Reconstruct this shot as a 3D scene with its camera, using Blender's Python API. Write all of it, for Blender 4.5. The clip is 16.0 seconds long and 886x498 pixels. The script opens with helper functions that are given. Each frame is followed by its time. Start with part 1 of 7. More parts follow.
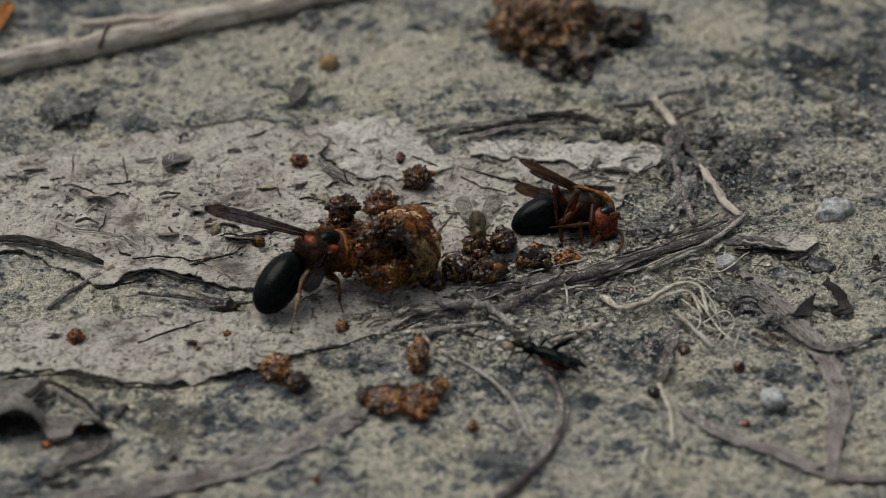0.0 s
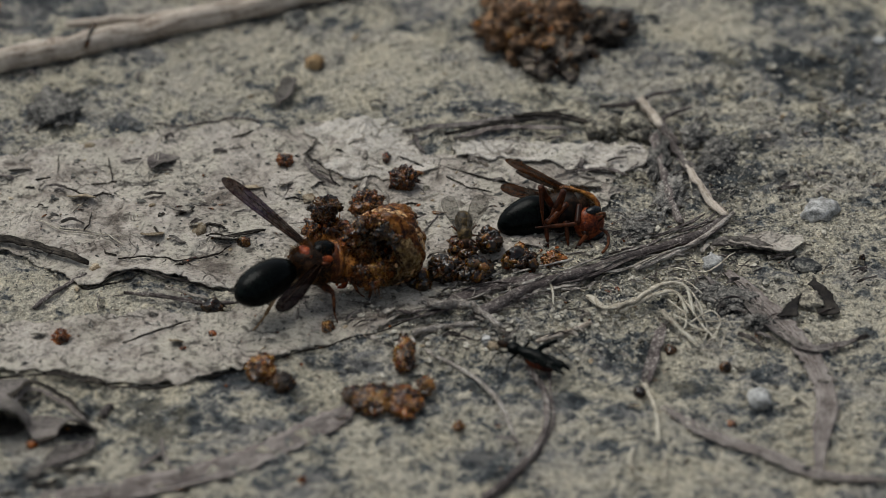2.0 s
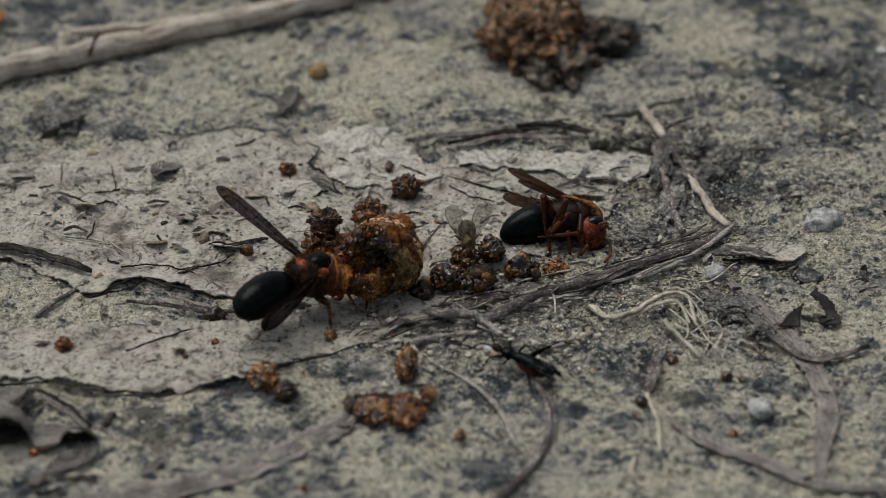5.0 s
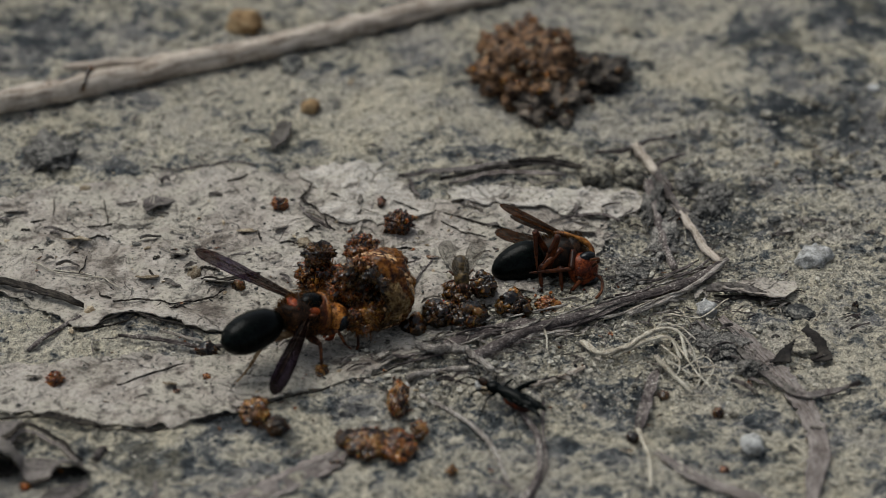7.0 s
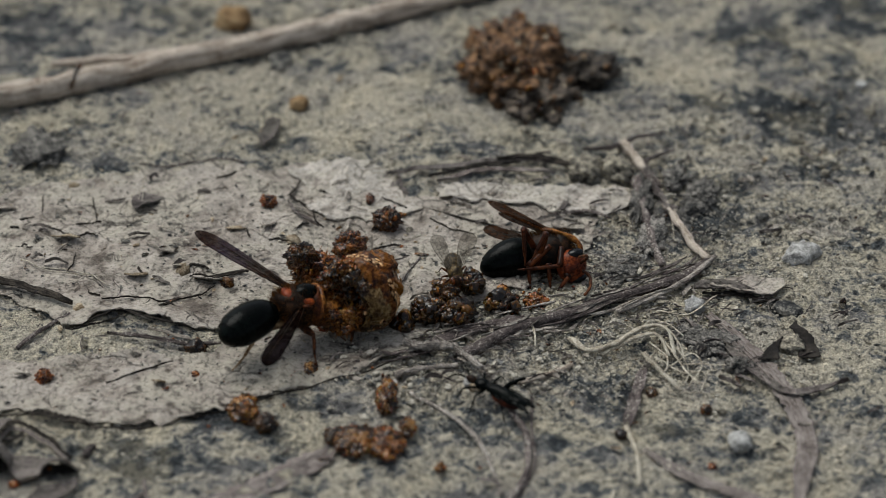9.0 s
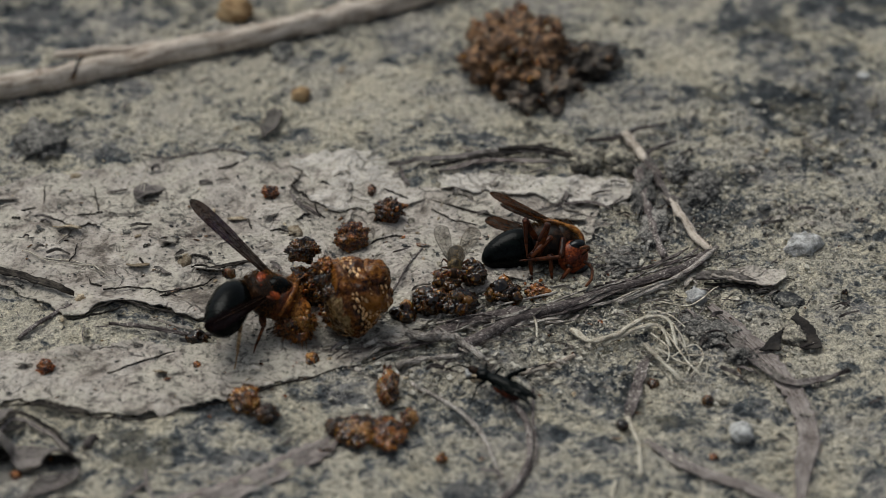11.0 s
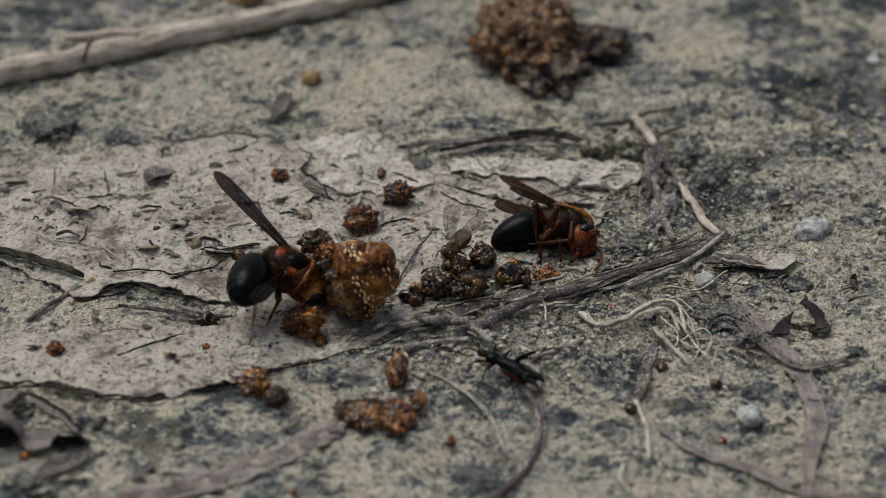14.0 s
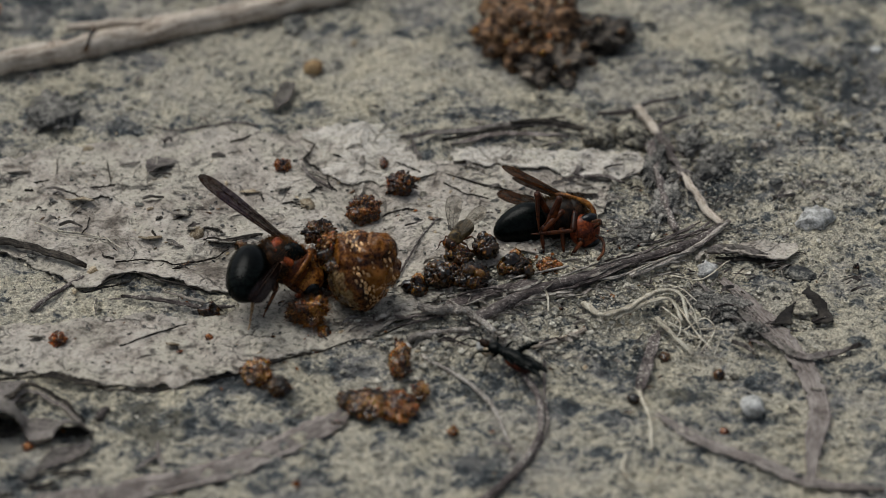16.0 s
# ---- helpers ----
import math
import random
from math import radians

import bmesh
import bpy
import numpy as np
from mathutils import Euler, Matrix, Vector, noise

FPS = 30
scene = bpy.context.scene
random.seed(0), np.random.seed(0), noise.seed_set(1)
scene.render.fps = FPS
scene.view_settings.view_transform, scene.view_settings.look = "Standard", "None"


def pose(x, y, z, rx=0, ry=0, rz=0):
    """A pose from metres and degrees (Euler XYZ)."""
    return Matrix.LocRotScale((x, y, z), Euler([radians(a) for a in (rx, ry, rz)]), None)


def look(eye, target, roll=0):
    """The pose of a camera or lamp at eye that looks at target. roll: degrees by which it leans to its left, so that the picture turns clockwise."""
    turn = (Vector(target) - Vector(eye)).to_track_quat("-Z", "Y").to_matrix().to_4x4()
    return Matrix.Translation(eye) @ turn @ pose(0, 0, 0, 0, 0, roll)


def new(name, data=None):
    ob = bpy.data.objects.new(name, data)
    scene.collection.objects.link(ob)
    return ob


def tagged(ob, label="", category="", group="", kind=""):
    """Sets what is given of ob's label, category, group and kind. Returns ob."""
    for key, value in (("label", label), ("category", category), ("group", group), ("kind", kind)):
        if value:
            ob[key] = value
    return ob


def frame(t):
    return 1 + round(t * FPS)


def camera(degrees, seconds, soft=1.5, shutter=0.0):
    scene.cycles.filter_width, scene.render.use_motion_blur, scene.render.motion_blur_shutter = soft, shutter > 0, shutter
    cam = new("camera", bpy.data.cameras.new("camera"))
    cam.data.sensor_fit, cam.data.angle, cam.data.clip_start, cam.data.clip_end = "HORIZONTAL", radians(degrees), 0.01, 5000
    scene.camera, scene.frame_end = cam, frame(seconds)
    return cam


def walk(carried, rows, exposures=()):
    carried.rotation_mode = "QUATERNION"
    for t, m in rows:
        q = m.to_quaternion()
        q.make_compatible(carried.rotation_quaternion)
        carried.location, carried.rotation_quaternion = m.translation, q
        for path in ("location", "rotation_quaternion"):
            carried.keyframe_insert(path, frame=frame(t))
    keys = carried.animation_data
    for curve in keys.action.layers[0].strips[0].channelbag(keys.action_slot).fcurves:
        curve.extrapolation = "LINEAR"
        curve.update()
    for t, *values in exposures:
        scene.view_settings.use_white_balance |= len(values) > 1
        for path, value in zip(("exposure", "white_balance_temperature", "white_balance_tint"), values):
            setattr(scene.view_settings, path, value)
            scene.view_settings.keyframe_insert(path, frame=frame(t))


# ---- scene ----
cam = camera(18, 16.0, 0.65)
cam.data.dof.use_dof = True
cam.data.dof.focus_distance = 0.498
cam.data.dof.aperture_fstop = 13.0
PATH = [
    (0.0, pose(-0.00001, -0.40957, 0.28679, 54.9998, -0.0010, -0.0007)),
    (0.5, pose(0.00001, -0.40967, 0.28637, 55.0746, -0.0967, -0.0350)),
    (1.0, pose(0.00069, -0.40982, 0.28655, 55.0772, -0.0676, -0.0235)),
    (1.5, pose(0.00040, -0.40978, 0.28608, 55.1515, -0.1631, -0.0871)),
    (2.0, pose(0.00014, -0.40942, 0.28597, 55.0678, -0.1648, -0.2167)),
    (2.5, pose(0.00011, -0.40919, 0.28601, 55.0686, -0.2132, -0.2152)),
    (3.0, pose(0.00019, -0.40951, 0.28630, 54.9370, -0.2180, -0.2084)),
    (3.5, pose(-0.00013, -0.40927, 0.28649, 54.9444, -0.1944, -0.1498)),
    (4.0, pose(0.00034, -0.40984, 0.28644, 55.0652, -0.1989, -0.0847)),
    (6.5, pose(0.00040, -0.40978, 0.28739, 55.6390, -0.3903, -0.0819)),
    (7.0, pose(0.00056, -0.41031, 0.28665, 55.9732, -0.4689, -0.0885)),
    (7.5, pose(0.00008, -0.41009, 0.28704, 56.0163, -0.5362, -0.2744)),
    (8.0, pose(0.00040, -0.41039, 0.28687, 55.9597, -0.5724, -0.2324)),
    (8.5, pose(0.00069, -0.41063, 0.28733, 55.9319, -0.5856, -0.2744)),
    (9.0, pose(0.00071, -0.41023, 0.28795, 55.7874, -0.5536, -0.2940)),
    (9.5, pose(0.00002, -0.41050, 0.28720, 55.9372, -0.6720, -0.3711)),
    (10.0, pose(0.00082, -0.41055, 0.28732, 55.7158, -0.6301, -0.3092)),
    (12.5, pose(0.00090, -0.41054, 0.28735, 55.6408, -0.5425, -0.1886)),
    (13.0, pose(0.00083, -0.41074, 0.28702, 55.4588, -0.5996, -0.1180)),
    (13.5, pose(0.00065, -0.41083, 0.28780, 55.3625, -0.6104, -0.0140)),
    (14.0, pose(0.00108, -0.41130, 0.28723, 55.3926, -0.5801, 0.0452)),
    (14.5, pose(0.00112, -0.41061, 0.28799, 55.3625, -0.5955, 0.0935)),
    (15.0, pose(0.00119, -0.41103, 0.28751, 55.4027, -0.5410, -0.0670)),
    (15.5, pose(0.00096, -0.41105, 0.28775, 55.2194, -0.5891, 0.0316)),
    (16.0, pose(0.00112, -0.41089, 0.28794, 55.0965, -0.5052, 0.0649)),
]
walk(cam, PATH, [(0.0, 0.27, 6270, 6), (4.2, 0.27, 6270, 6), (7.0, 0.3, 6270, 6), (8.0, 0.35, 6270, 6), (16.0, 0.35, 6270, 6)])

# ---- light: a bright overcast sky, slightly stronger from behind the scene ----
SUN_EL, SUN_AZ = 62, 318
world = bpy.data.worlds.new("sky")
scene.world = world
world.use_nodes = True
wt = world.node_tree
sky = wt.nodes.new("ShaderNodeTexSky")
sky.sky_type, sky.sun_disc = "NISHITA", False
sky.sun_elevation, sky.sun_rotation = radians(SUN_EL), radians(SUN_AZ)
sky.dust_density, sky.air_density = 4.0, 1.0
cloud = wt.nodes.new("ShaderNodeHueSaturation")  # cloud greys the sky
cloud.inputs["Saturation"].default_value = 0.45
wt.links.new(sky.outputs[0], cloud.inputs["Color"])
wt.links.new(cloud.outputs[0], wt.nodes["Background"].inputs[0])
wt.nodes["Background"].inputs[1].default_value = 0.088
sun = new("sun", bpy.data.lights.new("sun", "SUN"))
sun.data.energy, sun.data.angle, sun.data.color = 1.35, radians(40), (1.0, 0.96, 0.9)
sun.matrix_basis = look((math.sin(radians(SUN_AZ)), math.cos(radians(SUN_AZ)), math.tan(radians(SUN_EL))), (0, 0, 0))

# ---- materials ----
MM = 0.001


def shader(name):
    m = bpy.data.materials.new(name)
    m.use_nodes = True
    return m, m.node_tree, m.node_tree.nodes["Principled BSDF"]


def noise_node(t, vec, scale, detail=4.0, rough=0.6, dist=0.0):
    n = t.nodes.new("ShaderNodeTexNoise")
    n.inputs["Scale"].default_value, n.inputs["Detail"].default_value = scale, detail
    n.inputs["Roughness"].default_value, n.inputs["Distortion"].default_value = rough, dist
    t.links.new(vec, n.inputs["Vector"])
    return n.outputs[0]


def ramp_node(t, fac, stops):
    r = t.nodes.new("ShaderNodeValToRGB")
    e = r.color_ramp.elements
    while len(e) < len(stops):
        e.new(0.5)
    for k, (p, c) in zip(e, stops):
        k.position, k.color = p, (*c, 1)
    t.links.new(fac, r.inputs[0])
    return r.outputs[0]


def mix_node(t, fac, a, b, kind="MIX"):
    n = t.nodes.new("ShaderNodeMix")
    n.data_type, n.blend_type = "RGBA", kind
    for sock, v in ((n.inputs[0], fac), (n.inputs[6], a), (n.inputs[7], b)):
        if isinstance(v, (int, float)):
            sock.default_value = v
        elif isinstance(v, tuple):
            sock.default_value = (*v, 1)
        else:
            t.links.new(v, sock)
    return n.outputs[2]


def math_node(t, op, a, b):
    n = t.nodes.new("ShaderNodeMath")
    n.operation = op
    for sock, v in zip(n.inputs, (a, b)):
        if isinstance(v, (int, float)):
            sock.default_value = v
        else:
            t.links.new(v, sock)
    return n.outputs[0]


def contrast(t, fac, k):
    return math_node(t, "ADD", math_node(t, "MULTIPLY", math_node(t, "SUBTRACT", fac, 0.5), k), 0.5)


def coords(t, stretch=(1, 1, 1)):
    """Object coordinates, shifted for each object."""
    tc, info = t.nodes.new("ShaderNodeTexCoord"), t.nodes.new("ShaderNodeObjectInfo")
    mp = t.nodes.new("ShaderNodeMapping")
    mp.inputs["Scale"].default_value = stretch
    add = t.nodes.new("ShaderNodeVectorMath")
    t.links.new(tc.outputs["Object"], mp.inputs[0])
    t.links.new(mp.outputs[0], add.inputs[0])
    t.links.new(info.outputs["Random"], add.inputs[1])
    return add.outputs[0], info.outputs["Random"]


def bump_node(t, b, height, depth, strength=1.0):
    n = t.nodes.new("ShaderNodeBump")
    n.inputs["Distance"].default_value, n.inputs["Strength"].default_value = depth, strength
    t.links.new(height, n.inputs["Height"])
    t.links.new(n.outputs[0], b.inputs["Normal"])


def rough_stuff(name, dark, mid, light, size, rough=0.75, relief=0.3, stretch=(1, 1, 1), spec=0.4, spots=None, vary=0.35, coat=0.0, punch=2.2, soft=0.0, clear=0.0):
    """A natural surface of three tones; size: the coarse mottling in mm; relief in mm."""
    m, t, b = shader(name)
    v, rnd = coords(t, stretch)
    coarse = noise_node(t, v, 1000 / size, 5, 0.65, 0.4)
    fine = noise_node(t, v, 5500 / size, 4, 0.7)
    fac = math_node(t, "ADD", math_node(t, "MULTIPLY", coarse, 0.62), math_node(t, "MULTIPLY", fine, 0.38))
    col = ramp_node(t, contrast(t, fac, punch), [(0.32, dark), (0.5, mid), (0.68, light)])
    if spots:
        col = mix_node(t, ramp_node(t, noise_node(t, v, 9000 / size, 2), [(0.62, (0, 0, 0)), (0.68, (1, 1, 1))]), col, spots)
    tone = t.nodes.new("ShaderNodeMapRange")
    tone.inputs[3].default_value, tone.inputs[4].default_value = 1 - vary, 1 + vary
    t.links.new(rnd, tone.inputs[0])
    hsv = t.nodes.new("ShaderNodeHueSaturation")
    t.links.new(tone.outputs[0], hsv.inputs["Value"])
    t.links.new(col, hsv.inputs["Color"])
    t.links.new(hsv.outputs[0], b.inputs["Base Color"])
    t.links.new(ramp_node(t, fine, [(0.3, (rough - 0.15,) * 3), (0.7, (min(1, rough + 0.12),) * 3)]), b.inputs["Roughness"])
    b.inputs["Specular IOR Level"].default_value = spec
    b.inputs["Coat Weight"].default_value, b.inputs["Coat Roughness"].default_value = coat, 0.25
    bump_node(t, b, fac, relief * MM)
    b.inputs["Transmission Weight"].default_value = clear
    if soft:
        b.inputs["Subsurface Weight"].default_value = soft
        b.inputs["Subsurface Radius"].default_value = (1.0, 0.35, 0.1)
        b.inputs["Subsurface Scale"].default_value = 0.9 * MM
    return m


def fibre_stuff(name, dark, mid, light, size, relief=0.3, vary=0.2, rough=0.88, grit=False):
    """Wood, bark or straw: streaks along the piece, by its "lay" (along and round it, in mm)."""
    m, t, b = shader(name)
    lay, info = t.nodes.new("ShaderNodeAttribute"), t.nodes.new("ShaderNodeObjectInfo")
    lay.attribute_name = "lay"
    add = t.nodes.new("ShaderNodeVectorMath")
    t.links.new(lay.outputs["Vector"], add.inputs[0])
    shift = math_node(t, "MULTIPLY", info.outputs["Random"], 50.0)
    t.links.new(shift, add.inputs[1])
    mp = t.nodes.new("ShaderNodeMapping")
    mp.inputs["Scale"].default_value = (0.12, 1, 1)
    t.links.new(add.outputs[0], mp.inputs[0])
    streak = noise_node(t, mp.outputs[0], 2.2 / size, 6, 0.7, 0.3)
    tc = t.nodes.new("ShaderNodeTexCoord")
    patch = noise_node(t, tc.outputs["Object"], 160, 5, 0.7)
    dust = noise_node(t, tc.outputs["Object"], 1500, 4, 0.7)
    fac = math_node(t, "ADD", math_node(t, "MULTIPLY", streak, 0.5), math_node(t, "ADD", math_node(t, "MULTIPLY", patch, 0.3), math_node(t, "MULTIPLY", dust, 0.2)))
    fac = contrast(t, fac, 2.4)
    col = ramp_node(t, fac, [(0.34, dark), (0.5, mid), (0.68, light)])
    if grit:
        speck = ramp_node(t, noise_node(t, tc.outputs["Object"], 2300, 2, 0.5), [(0.6, (0, 0, 0)), (0.64, (1, 1, 1))])
        speck = math_node(t, "MULTIPLY", speck, ramp_node(t, patch, [(0.42, (0, 0, 0)), (0.55, (1, 1, 1))]))
        col = mix_node(t, speck, col, (0.5, 0.46, 0.4))
    tone = t.nodes.new("ShaderNodeMapRange")
    tone.inputs[3].default_value, tone.inputs[4].default_value = 1 - vary, 1 + vary
    t.links.new(info.outputs["Random"], tone.inputs[0])
    hsv = t.nodes.new("ShaderNodeHueSaturation")
    t.links.new(tone.outputs[0], hsv.inputs["Value"])
    t.links.new(col, hsv.inputs["Color"])
    t.links.new(hsv.outputs[0], b.inputs["Base Color"])
    b.inputs["Roughness"].default_value = rough
    b.inputs["Specular IOR Level"].default_value = 0.25
    bump_node(t, b, fac, relief * MM)
    return m


def ground_mat():
    m, t, b = shader("crusted_earth")
    tc = t.nodes.new("ShaderNodeTexCoord")
    v = tc.outputs["Object"]
    stain_shade = t.nodes.new("ShaderNodeAttribute")
    stain_shade.attribute_name = "stain_shade"
    drawn = t.nodes.new("ShaderNodeMapping")
    drawn.inputs["Scale"].default_value = (0.72, 1, 1)
    t.links.new(v, drawn.inputs[0])
    patch = noise_node(t, drawn.outputs[0], 165, 6, 0.62, 0.7)
    mid = noise_node(t, drawn.outputs[0], 440, 5, 0.64, 0.5)
    small = noise_node(t, v, 1150, 3, 0.6, 0.3)
    grain = noise_node(t, v, 3400, 2, 0.6)
    f = math_node(t, "ADD", math_node(t, "MULTIPLY", patch, 0.36), math_node(t, "ADD", math_node(t, "MULTIPLY", mid, 0.44), math_node(t, "MULTIPLY", small, 0.2)))
    f = contrast(t, math_node(t, "SUBTRACT", math_node(t, "ADD", f, 0.006), math_node(t, "MULTIPLY", stain_shade.outputs["Fac"], 0.1)), 5.0)
    # slate crust breaking up into cream sand
    col = ramp_node(t, f, [(0.02, (0.05, 0.056, 0.061)), (0.28, (0.118, 0.128, 0.132)), (0.37, (0.195, 0.192, 0.18)), (0.45, (0.33, 0.308, 0.257)), (0.62, (0.45, 0.411, 0.328)), (0.95, (0.53, 0.482, 0.382))])
    hue = contrast(t, noise_node(t, v, 62, 5, 0.62, 0.6), 2.0)
    col = mix_node(t, ramp_node(t, hue, [(0.3, (0.7, 0.7, 0.7)), (0.48, (0, 0, 0))]), col, mix_node(t, 0.6, col, (0.36, 0.335, 0.31)))
    col = mix_node(t, ramp_node(t, hue, [(0.56, (0, 0, 0)), (0.75, (0.5, 0.5, 0.5))]), col, mix_node(t, 0.5, col, (0.62, 0.54, 0.37)))
    # scattered pits and dark bits, here and there
    pit = t.nodes.new("ShaderNodeTexVoronoi")
    pit.inputs["Scale"].default_value, pit.inputs["Randomness"].default_value = 520, 1.0
    wide = t.nodes.new("ShaderNodeMapping")
    wide.inputs["Scale"].default_value = (0.55, 1, 1)
    t.links.new(v, wide.inputs[0])
    t.links.new(wide.outputs[0], pit.inputs["Vector"])
    spot = math_node(t, "MULTIPLY", ramp_node(t, pit.outputs["Distance"], [(0.17, (1, 1, 1)), (0.27, (0, 0, 0))]), ramp_node(t, noise_node(t, v, 160, 4), [(0.52, (0, 0, 0)), (0.56, (1, 1, 1))]))
    col = mix_node(t, math_node(t, "MULTIPLY", spot, 0.45), col, (0.035, 0.034, 0.03))
    col = mix_node(t, 0.8, col, ramp_node(t, small, [(0.34, (0.45, 0.46, 0.48)), (0.47, (1, 1, 1)), (0.68, (1.25, 1.24, 1.21))]), "MULTIPLY")
    col = mix_node(t, 0.9, col, ramp_node(t, grain, [(0.33, (0.5, 0.5, 0.51)), (0.48, (1, 1, 1)), (0.68, (1.3, 1.29, 1.26))]), "MULTIPLY")
    t.links.new(col, b.inputs["Base Color"])
    b.inputs["Roughness"].default_value = 0.92
    b.inputs["Specular IOR Level"].default_value = 0.15
    h = math_node(t, "ADD", math_node(t, "MULTIPLY", mid, 0.9), math_node(t, "ADD", math_node(t, "MULTIPLY", small, 0.6), math_node(t, "MULTIPLY", grain, 0.25)))
    h = math_node(t, "SUBTRACT", h, math_node(t, "MULTIPLY", spot, 0.2))
    bump_node(t, b, h, 2.5 * MM)
    return m


def leaf_mat(name, dark, mid, light, vein):
    m, t, b = shader(name)
    v, _ = coords(t)
    a = contrast(t, noise_node(t, v, 70, 6, 0.66, 0.8), 2.4)
    fine = noise_node(t, v, 380, 4, 0.62, 0.4)
    small = noise_node(t, v, 1300, 3, 0.6, 0.3)
    col = ramp_node(t, math_node(t, "ADD", math_node(t, "MULTIPLY", a, 0.5), math_node(t, "MULTIPLY", fine, 0.5)), [(0.32, dark), (0.43, mid), (0.6, light)])
    cell = t.nodes.new("ShaderNodeTexVoronoi")
    cell.feature = "DISTANCE_TO_EDGE"
    cell.inputs["Scale"].default_value = 150
    warp = t.nodes.new("ShaderNodeVectorMath")
    warp.operation = "MULTIPLY_ADD"
    nz = t.nodes.new("ShaderNodeTexNoise")
    nz.inputs["Scale"].default_value, nz.inputs["Detail"].default_value = 260, 4
    t.links.new(v, nz.inputs["Vector"])
    t.links.new(nz.outputs["Color"], warp.inputs[0])
    warp.inputs[1].default_value = (0.0035,) * 3
    t.links.new(v, warp.inputs[2])
    t.links.new(warp.outputs[0], cell.inputs["Vector"])
    crack = ramp_node(t, cell.outputs["Distance"], [(0.0, (1, 1, 1)), (0.035, (0, 0, 0))])
    crack = math_node(t, "MULTIPLY", crack, ramp_node(t, noise_node(t, v, 95, 4), [(0.52, (0, 0, 0)), (0.6, (1, 1, 1))]))
    fissure = t.nodes.new("ShaderNodeTexVoronoi")
    fissure.feature = "DISTANCE_TO_EDGE"
    fissure.inputs["Scale"].default_value = 310
    t.links.new(warp.outputs[0], fissure.inputs["Vector"])
    hair = ramp_node(t, fissure.outputs["Distance"], [(0.0, (0.7, 0.7, 0.7)), (0.04, (0, 0, 0))])
    hair = math_node(t, "MULTIPLY", hair, ramp_node(t, noise_node(t, v, 110, 4), [(0.55, (0, 0, 0)), (0.63, (1, 1, 1))]))
    crack = math_node(t, "MAXIMUM", crack, hair)
    dust = ramp_node(t, noise_node(t, v, 90, 5, 0.65, 0.6), [(0.47, (0, 0, 0)), (0.58, (0.85, 0.85, 0.85))])
    col = mix_node(t, dust, col, ramp_node(t, fine, [(0.34, tuple(0.3 * c for c in light)), (0.44, tuple(0.34 * c + 0.26 * min(1, light[0] / 0.4) ** 2 * k for c, k in zip(light, (1.0, 0.92, 0.74))))]))
    col = mix_node(t, 0.7, col, ramp_node(t, fine, [(0.32, (0.55, 0.54, 0.52)), (0.43, (1, 1, 1)), (0.66, (1.12, 1.11, 1.1))]), "MULTIPLY")
    col = mix_node(t, 0.85, col, ramp_node(t, small, [(0.34, (0.42, 0.41, 0.39)), (0.46, (1, 1, 1)), (0.68, (1.2, 1.19, 1.17))]), "MULTIPLY")
    col = mix_node(t, math_node(t, "MULTIPLY", crack, 0.8), col, vein)
    t.links.new(col, b.inputs["Base Color"])
    b.inputs["Roughness"].default_value = 0.85
    b.inputs["Specular IOR Level"].default_value = 0.25
    h = math_node(t, "SUBTRACT", math_node(t, "ADD", math_node(t, "MULTIPLY", fine, 1.0), math_node(t, "MULTIPLY", small, 0.5)), math_node(t, "MULTIPLY", crack, 0.25))
    bump_node(t, b, h, 1.15 * MM)
    return m


def wing_mat(name, tint, clear, sheen, gleam=0.1):
    """A membrane; gleam: the strength of a coloured, iridescent sheen fixed as a band past the middle of the wing."""
    m, t, b = shader(name)
    v, _ = coords(t, (1, 3, 1))
    n = noise_node(t, v, 500, 4, 0.6)
    t.links.new(ramp_node(t, n, [(0.3, tuple(c * 0.6 for c in tint)), (0.7, tuple(c * 1.5 for c in tint))]), b.inputs["Base Color"])
    b.inputs["Roughness"].default_value = 0.25
    tc, sep = t.nodes.new("ShaderNodeTexCoord"), t.nodes.new("ShaderNodeSeparateXYZ")
    t.links.new(tc.outputs["Object"], sep.inputs[0])
    along = math_node(t, "ADD", math_node(t, "MULTIPLY", sep.outputs[0], 50.0), math_node(t, "MULTIPLY", n, 0.35))
    band = ramp_node(t, along, [(0.5, (0.1, 0.1, 0.1)), (0.68, (1, 1, 1)), (0.85, (1, 1, 1)), (1.0, (0.12, 0.12, 0.12))])
    t.links.new(math_node(t, "MULTIPLY", band, gleam), b.inputs["Specular IOR Level"])
    b.inputs["Specular Tint"].default_value = (*sheen, 1)
    b.inputs["Alpha"].default_value = 1 - clear
    bump_node(t, b, n, 0.08 * MM)
    return m


EARTH = ground_mat()
OLD_LEAF = leaf_mat("weathered_leaf", (0.125, 0.104, 0.086), (0.28, 0.246, 0.21), (0.385, 0.347, 0.302), (0.035, 0.028, 0.023))
PALE_LEAF = leaf_mat("bleached_leaf", (0.23, 0.198, 0.166), (0.37, 0.334, 0.29), (0.47, 0.432, 0.383), (0.08, 0.065, 0.05))
DARK_LEAF = leaf_mat("brown_leaf", (0.048, 0.039, 0.035), (0.115, 0.097, 0.09), (0.19, 0.167, 0.153), (0.03, 0.025, 0.02))
STICK = fibre_stuff("grey_dead_wood", (0.2, 0.155, 0.118), (0.45, 0.38, 0.31), (0.6, 0.525, 0.44), 2.2, 0.25, 0.08)
BARK = fibre_stuff("dark_bark_fibre", (0.03, 0.023, 0.022), (0.088, 0.07, 0.065), (0.23, 0.197, 0.177), 0.34, 0.16, 0.25, grit=True)
